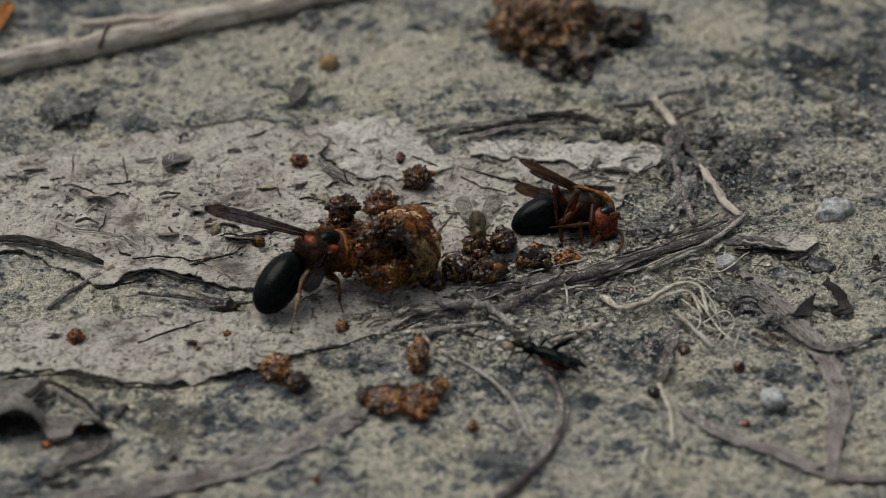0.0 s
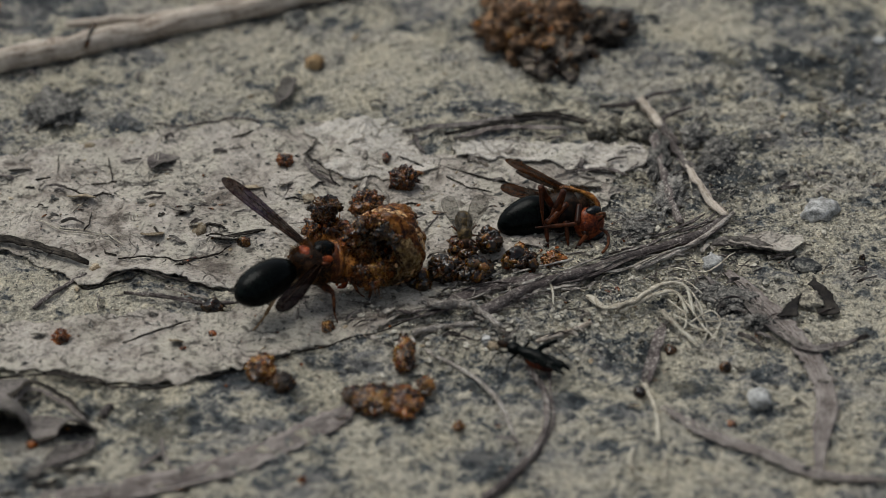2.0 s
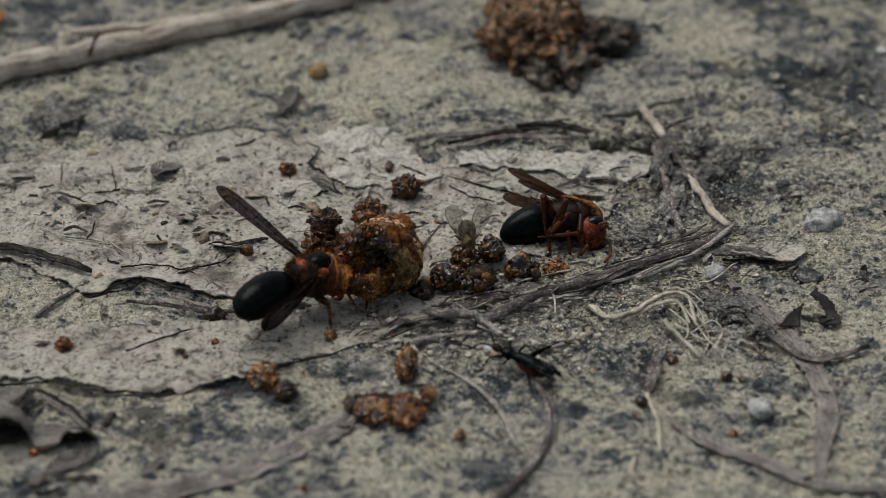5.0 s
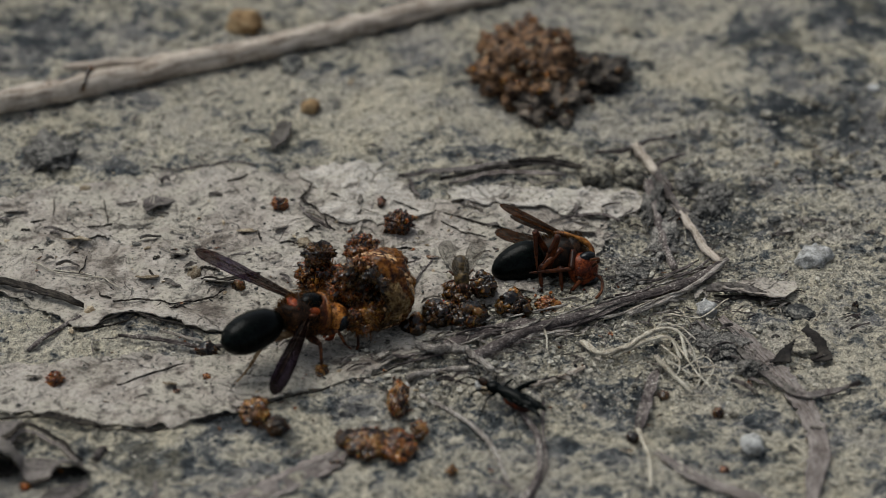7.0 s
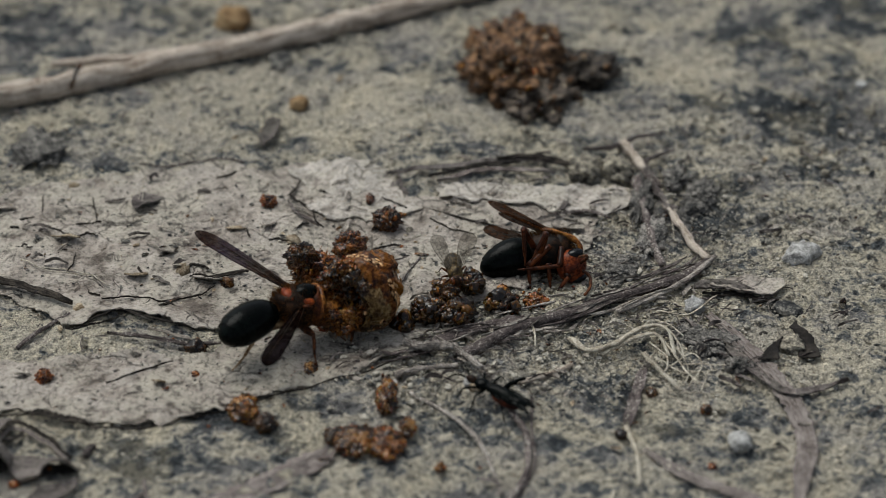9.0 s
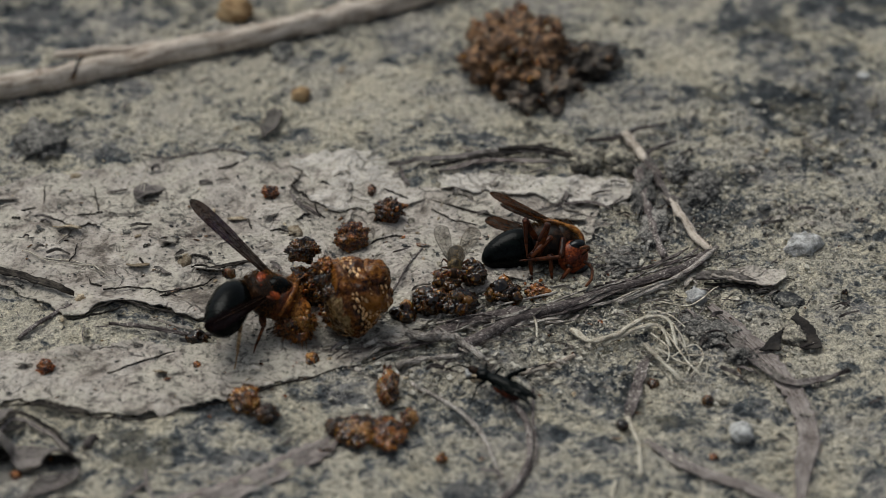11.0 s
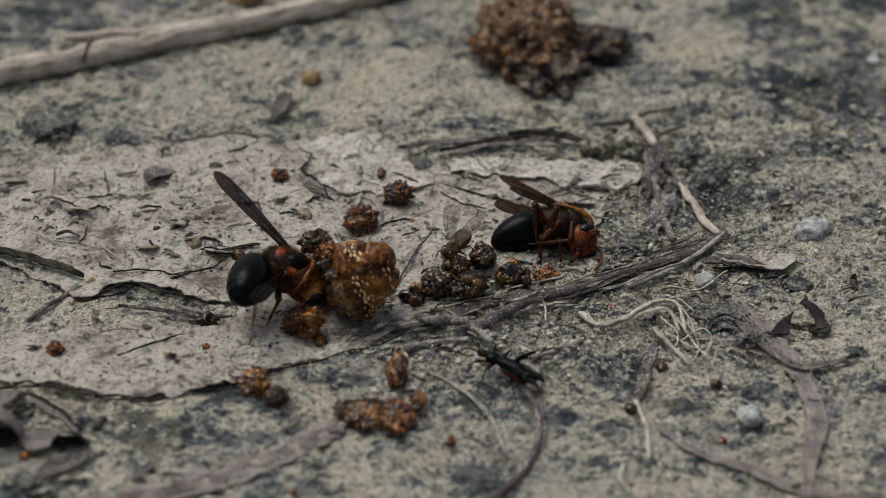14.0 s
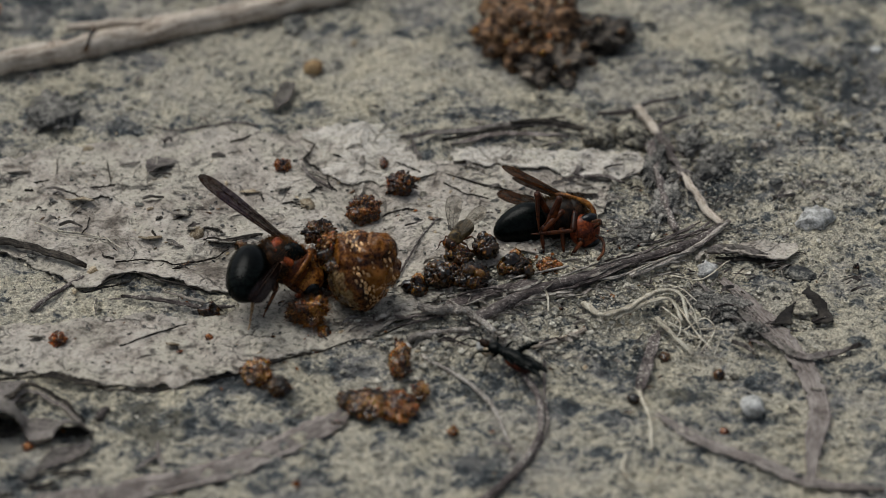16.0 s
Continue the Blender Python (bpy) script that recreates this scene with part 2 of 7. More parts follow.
DUSTY = fibre_stuff("dusty_grey_twig", (0.09, 0.075, 0.064), (0.31, 0.272, 0.236), (0.56, 0.515, 0.455), 0.4, 0.25, 0.15, grit=True)
STRAW = fibre_stuff("pale_straw", (0.19, 0.15, 0.105), (0.43, 0.385, 0.3), (0.61, 0.565, 0.465), 0.4, 0.12, 0.2, 0.7)
BLADE = fibre_stuff("grey_brown_dry_blade", (0.1, 0.08, 0.07), (0.205, 0.174, 0.157), (0.31, 0.275, 0.247), 0.5, 0.1, 0.1)
# near-black leaf; also colours the strips that stand in for shade
LEAF_AND_SHADE = fibre_stuff("dark_leaf_and_shade", (0.01, 0.008, 0.007), (0.03, 0.025, 0.02), (0.09, 0.075, 0.06), 0.6, 0.3, 0.1)
CHIP = rough_stuff("tan_chip", (0.12, 0.085, 0.05), (0.27, 0.21, 0.14), (0.42, 0.36, 0.26), 1.2, 0.9, 0.1, spec=0.15)
CLUMP = rough_stuff("brown_granule_mass", (0.012, 0.007, 0.004), (0.072, 0.038, 0.019), (0.25, 0.138, 0.066), 1.8, 0.6, 0.3, spec=0.2, vary=0.6)
CLUMP_GREY = rough_stuff("grey_brown_granule_mass", (0.016, 0.013, 0.011), (0.06, 0.047, 0.037), (0.2, 0.16, 0.12), 1.8, 0.65, 0.4, spec=0.2, vary=0.5)
AMBER_CRUMB = rough_stuff("amber_crumb", (0.014, 0.005, 0.001), (0.125, 0.045, 0.0065), (0.46, 0.21, 0.036), 2.6, 0.24, 0.14, spec=0.3, punch=3.0, vary=0.3, soft=0.35, clear=0.4)
RESIN = rough_stuff("orange_brown_crumb", (0.008, 0.003, 0.0007), (0.1, 0.032, 0.0055), (0.36, 0.135, 0.023), 1.9, 0.24, 0.12, spec=0.3, punch=3.0, vary=0.4, soft=0.35, clear=0.4)
RUST = rough_stuff("rusty_crumb", (0.01, 0.0035, 0.001), (0.11, 0.03, 0.0055), (0.38, 0.125, 0.02), 1.9, 0.24, 0.12, spec=0.3, punch=2.9, vary=0.35, soft=0.35, clear=0.35)
DARK_CRUMB = rough_stuff("dark_brown_crumb", (0.004, 0.002, 0.0008), (0.024, 0.0105, 0.003), (0.13, 0.058, 0.014), 2.2, 0.24, 0.12, spec=0.3, punch=2.4, vary=0.25, soft=0.3, clear=0.3)
SEED = rough_stuff("pale_granule", (0.3, 0.13, 0.04), (0.55, 0.31, 0.13), (0.74, 0.52, 0.28), 0.8, 0.35, 0.08, spec=0.35)
SKIN = rough_stuff("mottled_grub_skin", (0.012, 0.0032, 0.0005), (0.066, 0.02, 0.0027), (0.17, 0.064, 0.0085), 4.0, 0.28, 0.08, spec=0.15, vary=0.02, soft=0.1, coat=0.03, punch=2.8)
MEMBRANE = rough_stuff("yellowish_torn_skin", (0.026, 0.012, 0.003), (0.1, 0.058, 0.02), (0.22, 0.15, 0.066), 3.4, 0.28, 0.12, spec=0.16, vary=0.1, soft=0.1, coat=0.05, punch=2.6)
TAN_LEG = rough_stuff("tan_leg_chitin", (0.07, 0.035, 0.014), (0.19, 0.115, 0.056), (0.34, 0.235, 0.13), 1.2, 0.5, 0.06, spec=0.15)
DROP = rough_stuff("dark_amber_droplet", (0.005, 0.002, 0.0006), (0.034, 0.015, 0.0033), (0.2, 0.088, 0.015), 4.0, 0.2, 0.05, spec=0.35, punch=2.6, vary=0.5, soft=0.25, clear=0.35)
PALE_STONE = rough_stuff("pale_grey_stone", (0.2, 0.195, 0.18), (0.4, 0.39, 0.37), (0.6, 0.59, 0.56), 1.8, 0.9, 0.5, spec=0.2, vary=0.12)
DARK_STONE = rough_stuff("slate_grey_stone", (0.02, 0.021, 0.022), (0.06, 0.06, 0.058), (0.24, 0.225, 0.19), 2.2, 0.9, 0.4, spec=0.15, vary=0.15)
OCHRE_STONE = rough_stuff("ochre_pebble", (0.11, 0.062, 0.026), (0.24, 0.145, 0.062), (0.36, 0.25, 0.13), 4, 0.85, 0.5, vary=0.1)
CLOD = rough_stuff("earth_clod", (0.06, 0.055, 0.048), (0.19, 0.17, 0.135), (0.42, 0.38, 0.29), 1.6, 0.95, 0.6, spec=0.15, vary=0.25)
MOSS = rough_stuff("dark_gritty_crust", (0.03, 0.03, 0.029), (0.1, 0.094, 0.085), (0.27, 0.25, 0.22), 1.6, 0.95, 0.5, spec=0.12, spots=(0.45, 0.43, 0.39))
GRIT = rough_stuff("grit", (0.1, 0.095, 0.085), (0.28, 0.26, 0.21), (0.5, 0.46, 0.38), 1.6, 0.9, 0.1)
BLACK = rough_stuff("black_chitin", (0.0006, 0.0009, 0.0009), (0.0012, 0.0019, 0.0016), (0.0026, 0.0042, 0.0034), 0.7, 0.2, 0.03, spec=0.055)
AMBER = rough_stuff("amber_chitin", (0.02, 0.006, 0.002), (0.16, 0.048, 0.008), (0.46, 0.19, 0.035), 2.2, 0.42, 0.1, spec=0.2)
UMBER = rough_stuff("dark_amber_chitin", (0.012, 0.0036, 0.0014), (0.04, 0.01, 0.003), (0.11, 0.03, 0.008), 3.5, 0.42, 0.05, spec=0.15)
DULL_RED = rough_stuff("dull_red_chitin", (0.018, 0.004, 0.002), (0.075, 0.014, 0.0045), (0.17, 0.038, 0.01), 2.4, 0.35, 0.04, spec=0.14)
RED = rough_stuff("red_orange_chitin", (0.09, 0.014, 0.004), (0.26, 0.042, 0.009), (0.42, 0.095, 0.02), 1.5, 0.42, 0.06, spec=0.2)
BROWN = rough_stuff("dark_brown_chitin", (0.004, 0.0024, 0.0016), (0.012, 0.0062, 0.0033), (0.042, 0.019, 0.008), 1.2, 0.48, 0.1, spec=0.1)
LEGS = rough_stuff("reddish_leg_chitin", (0.014, 0.0055, 0.003), (0.058, 0.02, 0.008), (0.17, 0.062, 0.022), 1.2, 0.5, 0.06, spec=0.12)
EYE = rough_stuff("black_eye", (0.002, 0.003, 0.003), (0.004, 0.005, 0.006), (0.008, 0.009, 0.011), 0.6, 0.25, 0.02, spec=0.22)
AMBER_FIBRE = rough_stuff("amber_fibre", (0.05, 0.016, 0.003), (0.2, 0.068, 0.011), (0.42, 0.17, 0.035), 1.4, 0.5, 0.0, spec=0.12, vary=0.4)
BROWN_FIBRE = rough_stuff("brown_fibre", (0.015, 0.006, 0.002), (0.06, 0.022, 0.006), (0.16, 0.06, 0.014), 1.4, 0.5, 0.0, spec=0.12, vary=0.4)
FUZZ = rough_stuff("golden_fuzz", (0.035, 0.012, 0.003), (0.13, 0.045, 0.009), (0.3, 0.12, 0.028), 1.0, 0.8, 0.0, spec=0.08)
# one hornet's wings in two copies: far with painted sheen, near darkened as shaded
WING_GLEAM = wing_mat("gleaming_smoky_wing", (0.028, 0.0115, 0.006), 0.1, (0.35, 0.3, 0.9), 0.6)
WING_SHADED = wing_mat("shaded_smoky_wing", (0.005, 0.0024, 0.0018), 0.03, (0.6, 0.4, 0.9), 0.035)
WING_AMBER = wing_mat("amber_wing", (0.055, 0.018, 0.005), 0.08, (1.0, 0.8, 0.7), 0.025)
WING_CLEAR = wing_mat("clear_fly_wing", (0.2, 0.17, 0.13), 0.5, (1.0, 0.95, 0.9))
FLY_SKIN = rough_stuff("olive_brown_fly_skin", (0.008, 0.005, 0.002), (0.04, 0.026, 0.009), (0.12, 0.078, 0.028), 0.8, 0.45, 0.1, spec=0.2)
PALE_VEIN = rough_stuff("grey_vein", (0.05, 0.04, 0.03), (0.1, 0.08, 0.06), (0.17, 0.14, 0.11), 0.8, 0.6, 0.0, spec=0.2)
DARK_FUZZ = rough_stuff("brown_fuzz", (0.012, 0.007, 0.003), (0.04, 0.021, 0.007), (0.12, 0.056, 0.016), 1.0, 0.8, 0.0, spec=0.08)

# ---- building helpers (millimetres in, metres out) ----
rng = random.Random(7)


def part(name, bm, material, parent=None, label="", m=None, smooth=True):
    me = bpy.data.meshes.new(name)
    bm.to_mesh(me)
    bm.free()
    if smooth:
        me.shade_smooth()
    me.materials.append(material)
    return place_mesh(name, me, parent, label, m)


def place_mesh(name, me, parent=None, label="", m=None):
    ob = new(name, me)
    if parent:
        ob.parent = parent
    if m is not None:
        ob.matrix_basis = m
    if label:
        tagged(ob, label)
    return ob


def smooth_steps(pts, n):
    """A Catmull-Rom line through the points, n steps to each stretch."""
    p = [Vector(q) for q in pts]
    p = [2 * p[0] - p[1], *p, 2 * p[-1] - p[-2]]
    out = []
    for a, b, c, d in zip(p, p[1:], p[2:], p[3:]):
        for k in range(n):
            s = k / n
            out.append(0.5 * (2 * b + (c - a) * s + (2 * a - 5 * b + 4 * c - d) * s * s + (3 * b - a - 3 * c + d) * s ** 3))
    out.append(p[-2].copy())
    return out


def gz(x, y):
    """Height of the ground in mm."""
    far = max(0.0, 1 - max(abs(x), abs(y)) / 900)
    v = Vector((x, y, 0))
    return far * (1.5 * noise.noise(v / 34) + 0.75 * noise.noise(v / 9 + Vector((7, 3, 1))) + 0.4 * noise.noise(v / 3.2))


def blob(bm, c, r, seed=0, amp=0.25, freq=1.4, sub=3):
    """A lump: an icosphere pushed in and out. Centre and radii in mm."""
    got = bmesh.ops.create_icosphere(bm, subdivisions=sub, radius=1.0)["verts"]
    off = Vector((seed * 3.7, seed * 1.3, seed * 0.7))
    for v in got:
        n = v.co.normalized()
        k = 1 + amp * noise.noise(n * freq + off) + amp * 0.5 * noise.noise(n * freq * 2.6 + off) + amp * 0.3 * noise.noise(n * freq * 6 + off)
        v.co = (Vector((n.x * r[0] * k, n.y * r[1] * k, n.z * r[2] * k)) + Vector(c)) * MM
    return got


def chunk(bm, c, r, seed=0, rugged=0.4, sub=4):
    """A crumbly lump of rounded lobes with creases between them, all in one piece."""
    off = Vector((seed * 3.1, seed * 1.7, seed * 0.9))
    for v in bmesh.ops.create_icosphere(bm, subdivisions=sub, radius=1.0)["verts"]:
        n = v.co.normalized()
        k = 1 + rugged * (0.9 * noise.noise(n * 1.5 + off) + 1.5 * abs(noise.noise(n * 2.6 + off)) + 0.9 * abs(noise.noise(n * 5.5 + off)) + 0.16 * noise.noise(n * 13 + off) - 0.55)
        k = max(0.25, k)
        v.co = (Vector((n.x * r[0] * k, n.y * r[1] * k, max(-0.9, n.z) * r[2] * k)) + Vector(c)) * MM


def tube(bm, pts, r0, r1, sides=8, rough=0.0, seed=0, flat=1.0, taper=None):
    """A round bar along points in mm; flat squeezes it along its second side."""
    rings, n = [], len(pts)
    side = None
    lay = bm.verts.layers.float_vector.get("lay") or bm.verts.layers.float_vector.new("lay")
    run = 0.0
    for i, p in enumerate(pts):
        d = (pts[min(i + 1, n - 1)] - pts[max(i - 1, 0)]).normalized()
        if side is None:
            side = d.orthogonal().normalized() if abs(d.z) > 0.9 else d.cross(Vector((0, 0, 1))).normalized()
        side = (side - d * side.dot(d)).normalized()
        up = d.cross(side) * -1
        s = i / max(1, n - 1)
        r = r0 + (r1 - r0) * s if taper is None else r0 * taper(s)
        ring = []
        for k in range(sides):
            a = 2 * math.pi * k / sides
            q = side * math.cos(a) + up * math.sin(a) * flat
            j = 1 + rough * noise.noise(Vector((s * n * 0.35, math.cos(a) * 1.6 + seed, math.sin(a) * 1.6)))
            v = bm.verts.new((p + q * r * j) * MM)
            v[lay] = (run, r * math.cos(a) * 2, r * math.sin(a) * 2)
            ring.append(v)
        rings.append(ring)
        run += (pts[min(i + 1, n - 1)] - p).length
    for a, b in zip(rings, rings[1:]):
        for k in range(sides):
            bm.faces.new((a[k], a[(k + 1) % sides], b[(k + 1) % sides], b[k]))
    bm.faces.new(rings[0][::-1])
    bm.faces.new(rings[-1])
    bmesh.ops.recalc_face_normals(bm, faces=bm.faces[:])


def ribbon(bm, pts, width, thick, seed=0, curl=0.0, twist=0.0, ragged=0.35, across=6):
    """A flat dry strip along points in mm, of uneven width, with curled sides."""
    rows = []
    n = len(pts)
    lay = bm.verts.layers.float_vector.get("lay") or bm.verts.layers.float_vector.new("lay")
    run = 0.0
    for i, p in enumerate(pts):
        run += (p - pts[max(i - 1, 0)]).length
        d = (pts[min(i + 1, n - 1)] - pts[max(i - 1, 0)]).normalized()
        side = d.cross(Vector((0, 0, 1))).normalized()
        a = twist * (i / n - 0.5)
        up = side.cross(d)
        side = side * math.cos(a) + up * math.sin(a)
        up = side.cross(d)
        s = i / (n - 1)
        w = width * 0.5 * (min(1, 0.35 + 3.5 * s, 0.3 + 3.5 * (1 - s)))
        wl = w * (1 + ragged * noise.noise(Vector((i * 0.45, seed, 0))) + ragged * 0.7 * noise.noise(Vector((i * 1.7, seed, 0))))
        wr = w * (1 + ragged * noise.noise(Vector((i * 0.45, seed, 9))) + ragged * 0.7 * noise.noise(Vector((i * 1.7, seed, 9))))
        top, low = [], []
        for k in range(across + 1):
            u = 2 * k / across - 1
            q = p + side * (u * (wl if u < 0 else wr)) + up * (curl * u * u * width * 0.5 + 0.25 * noise.noise(Vector((i * 0.3, u * 1.5, seed))))
            top.append(bm.verts.new((q + up * thick * 0.5) * MM))
            low.append(bm.verts.new((q - up * thick * 0.5) * MM))
            top[-1][lay] = (run, u * width * 0.5, 0)
            low[-1][lay] = (run, u * width * 0.5, 3)
        rows.append((top, low))
    for (a, b), (c, d) in zip(rows, rows[1:]):
        for k in range(across):
            bm.faces.new((a[k], a[k + 1], c[k + 1], c[k]))
            bm.faces.new((b[k + 1], b[k], d[k], d[k + 1]))
        bm.faces.new((b[0], a[0], c[0], d[0]))
        bm.faces.new((a[-1], b[-1], d[-1], c[-1]))
    for a, b in (rows[0], rows[-1]):
        for k in range(across):
            bm.faces.new((a[k], b[k], b[k + 1], a[k + 1]))
    bmesh.ops.recalc_face_normals(bm, faces=bm.faces[:])


def on_ground(pts, lift, n=8):
    """Points (x, y) or (x, y, extra) in mm laid over the ground's relief."""
    line = smooth_steps([(p[0], p[1], p[2] if len(p) > 2 else 0) for p in pts], n)
    return [Vector((p.x, p.y, gz(p.x, p.y) * 0.8 + lift + p.z)) for p in line]


def centred(bm):
    """Moves a mesh to its own base point; returns the pose that puts it back."""
    xs = [v.co for v in bm.verts]
    c = Vector((sum(v.x for v in xs) / len(xs), sum(v.y for v in xs) / len(xs), min(v.z for v in xs)))
    for v in bm.verts:
        v.co -= c
    return Matrix.Translation(c)


# ---- ground ----
# dark crust, two patches of painted shade, and bare pale sand: x, y, radius x, radius y (mm), strength
# (-56.3, 65.9) paints shade along the stick, (38.8, 73.7) the clump's shadow
FAR_STAINS_AND_SHADE = [
    (-79.0, 92.7, 13.1, 14.9, 0.9), (-57.4, 97.7, 15.6, 8.6, 0.5), (-56.3, 65.9, 4.5, 3.7, 0.8), (-70.8, 45.7, 6.0, 6.3, 1.0), (-57.4, 41.4, 4.3, 3.1, 0.8), (-25.4, 51.0, 6.6, 4.3, 0.7),
    (-14.5, 75.2, 3.5, 5.8, 0.7), (-2.1, 82.1, 7.0, 9.4, 0.4), (10.7, 48.7, 2.9, 2.4, 1), (23.3, 49.5, 5.5, 2.8, 0.7), (4.7, 46.6, 6.6, 2.7, 0.5), (13.8, 70.0, 5.7, 4.1, 0.5),
    (38.8, 73.7, 6.3, 5.8, 0.6),
]
RIGHT_STAINS = [
    (56.2, 64.0, 6.8, 2.8, 0.9), (42.9, 64.9, 5.7, 2.8, 0.6), (69.3, 94.7, 9.6, 10.7, 0.9), (90.4, 104.5, 11.0, 13.0, 1.2), (70.7, 63.1, 7.9, 6.1, 0.95), (82.8, 61.1, 13.5, 12.1, 1.15),
    (54.2, 52.3, 7.8, 2.8, 0.5), (63.7, 36.2, 6.5, 4.6, 0.9), (54.1, 24.4, 7.4, 9.4, 0.9), (44.5, 22.4, 2.7, 11.2, 0.6), (35.2, 45.9, 5.5, 2.0, 0.7), (79.5, 42.4, 6.5, 3.9, 0.6),
    (71.8, 52.5, 6.7, 3.6, 0.5), (78.0, 82.0, 14.0, 10.0, 0.5),
]
NEAR_STAINS = [
    (-45.9, -48.5, 4.9, 7.2, 1.3), (-33.5, -37.8, 5.5, 3.3, 1.2), (-37.6, -48.5, 4.5, 4.8, 0.9), (-24.8, -42.4, 4.6, 3.3, 0.8), (-14.7, -33.1, 7.4, 4.0, 0.6), (-28.0, -52.9, 5.3, 3.8, 0.5),
    (10.6, -60.2, 7.0, 6.2, 0.7), (-5.0, -51.4, 3.6, 3.2, 0.4), (32.3, -30.0, 5.6, 6.7, 0.8), (37.2, -34.7, 2.8, 6.6, 0.9), (28.0, -39.4, 7.3, 6.6, 0.5), (11.0, -39.4, 10.1, 6.6, 0.45),
    (44.9, -40.9, 5.5, 2.0, 0.8), (55.7, -36.3, 3.7, 2.6, 0.8), (49.7, -16.9, 6.8, 6.9, 0.5), (55.7, -45.5, 4.5, 2.9, 0.6), (32.2, -48.5, 3.6, 2.2, 0.5), (-20.3, -63.0, 7.8, 4.7, 0.4),
    (-65.2, -65.8, 7.8, 4.6, 0.6), (21.3, -15.3, 11.6, 5.2, 0.1),
]
PALE = [
    (-12.9, 55.6, 16.0, 9.5, 0.9), (-44.9, 55.3, 14.0, 9.0, 0.9), (-8.0, 70.0, 14.0, 8.0, 0.7), (-38.0, 72.0, 15.0, 9.0, 0.6), (12.0, 58.0, 10.0, 7.0, 0.6), (55.1, 78.3, 9.3, 10.4, 0.45), (41.3, 57.4, 7.8, 4.0, 0.7), (60.4, 48.3, 6.6, 3.1, 0.6), (-68.3, -55.8, 5.3, 4.7, 0.7),
    (-50.0, -60.2, 3.5, 3.7, 0.7), (-17.2, -45.5, 3.6, 2.3, 0.8), (65.0, -20.3, 11.5, 12.0, 0.7), (71.1, 7.3, 9.1, 9.1, 0.5), (-9.5, -60.2, 5.2, 4.7, 0.5), (44.6, -31.6, 5.6, 3.3, 0.6),
    (-39.1, -39.4, 2.8, 1.6, 0.8), (24.1, -63.0, 6.1, 4.7, 0.5), (46.7, -63.0, 7.8, 4.7, 0.4), (-61.5, -15.3, 14.5, 5.2, 0.8),
]

# outlines of the flat leaves, in mm
LEAF_TOP = [(-95, 24), (-74.0, 31.8), (-63.7, 35.1), (-54.4, 38.3), (-51.1, 40.2), (-44.9, 39.6), (-37.5, 41.8), (-30.9, 39.6), (-21.3, 41.5), (-8.3, 41.2), (-3.5, 37.5), (-2.0, 31)]
LEAF_RIGHT = [(6, 29.5), (16, 30.5), (26, 29), (34, 27), (35, 18), (32, 9), (24, 2), (14, -3), (5, -12), (-1.5, -19)]
LEAF_FOOT = [(-8.1, -24.6), (-13.9, -27.8), (-23.3, -31.8), (-29.9, -35.0), (-36.4, -37.6), (-41.3, -41.2), (-53.1, -40.4), (-59.9, -38.6), (-64.9, -36.7), (-72, -36.5), (-95, -42)]
LEAF_TEAR = [(-95, -22), (-76.3, -21.3), (-66.5, -22.2), (-56.9, -20.8), (-47.3, -19.0), (-39.3, -20.4), (-32.6, -17.5), (-33.0, -12.6), (-38.4, -13.4), (-43.0, -11.3), (-48.1, -9.3), (-52.0, -7.9), (-57.2, -12.3), (-61.6, -13.0), (-66.5, -7), (-72.9, -3.0), (-95, -2)]
LEAF_OUTLINE = LEAF_TOP + LEAF_RIGHT + LEAF_FOOT + LEAF_TEAR


def inside(x, y, outline):
    """How far points (arrays, mm) lie inside an outline; outside it is negative."""
    near, odd = np.full(x.shape, 1e9), np.zeros(x.shape, bool)
    for (ax, ay), (bx, by) in zip(outline, outline[1:] + outline[:1]):
        dx, dy = bx - ax, by - ay
        s = np.clip(((x - ax) * dx + (y - ay) * dy) / (dx * dx + dy * dy), 0, 1)
        near = np.minimum(near, np.hypot(x - ax - s * dx, y - ay - s * dy))
        if dy:
            odd ^= ((ay > y) != (by > y)) & (x < ax + dx * (y - ay) / dy)
    return np.where(odd, near, -near)


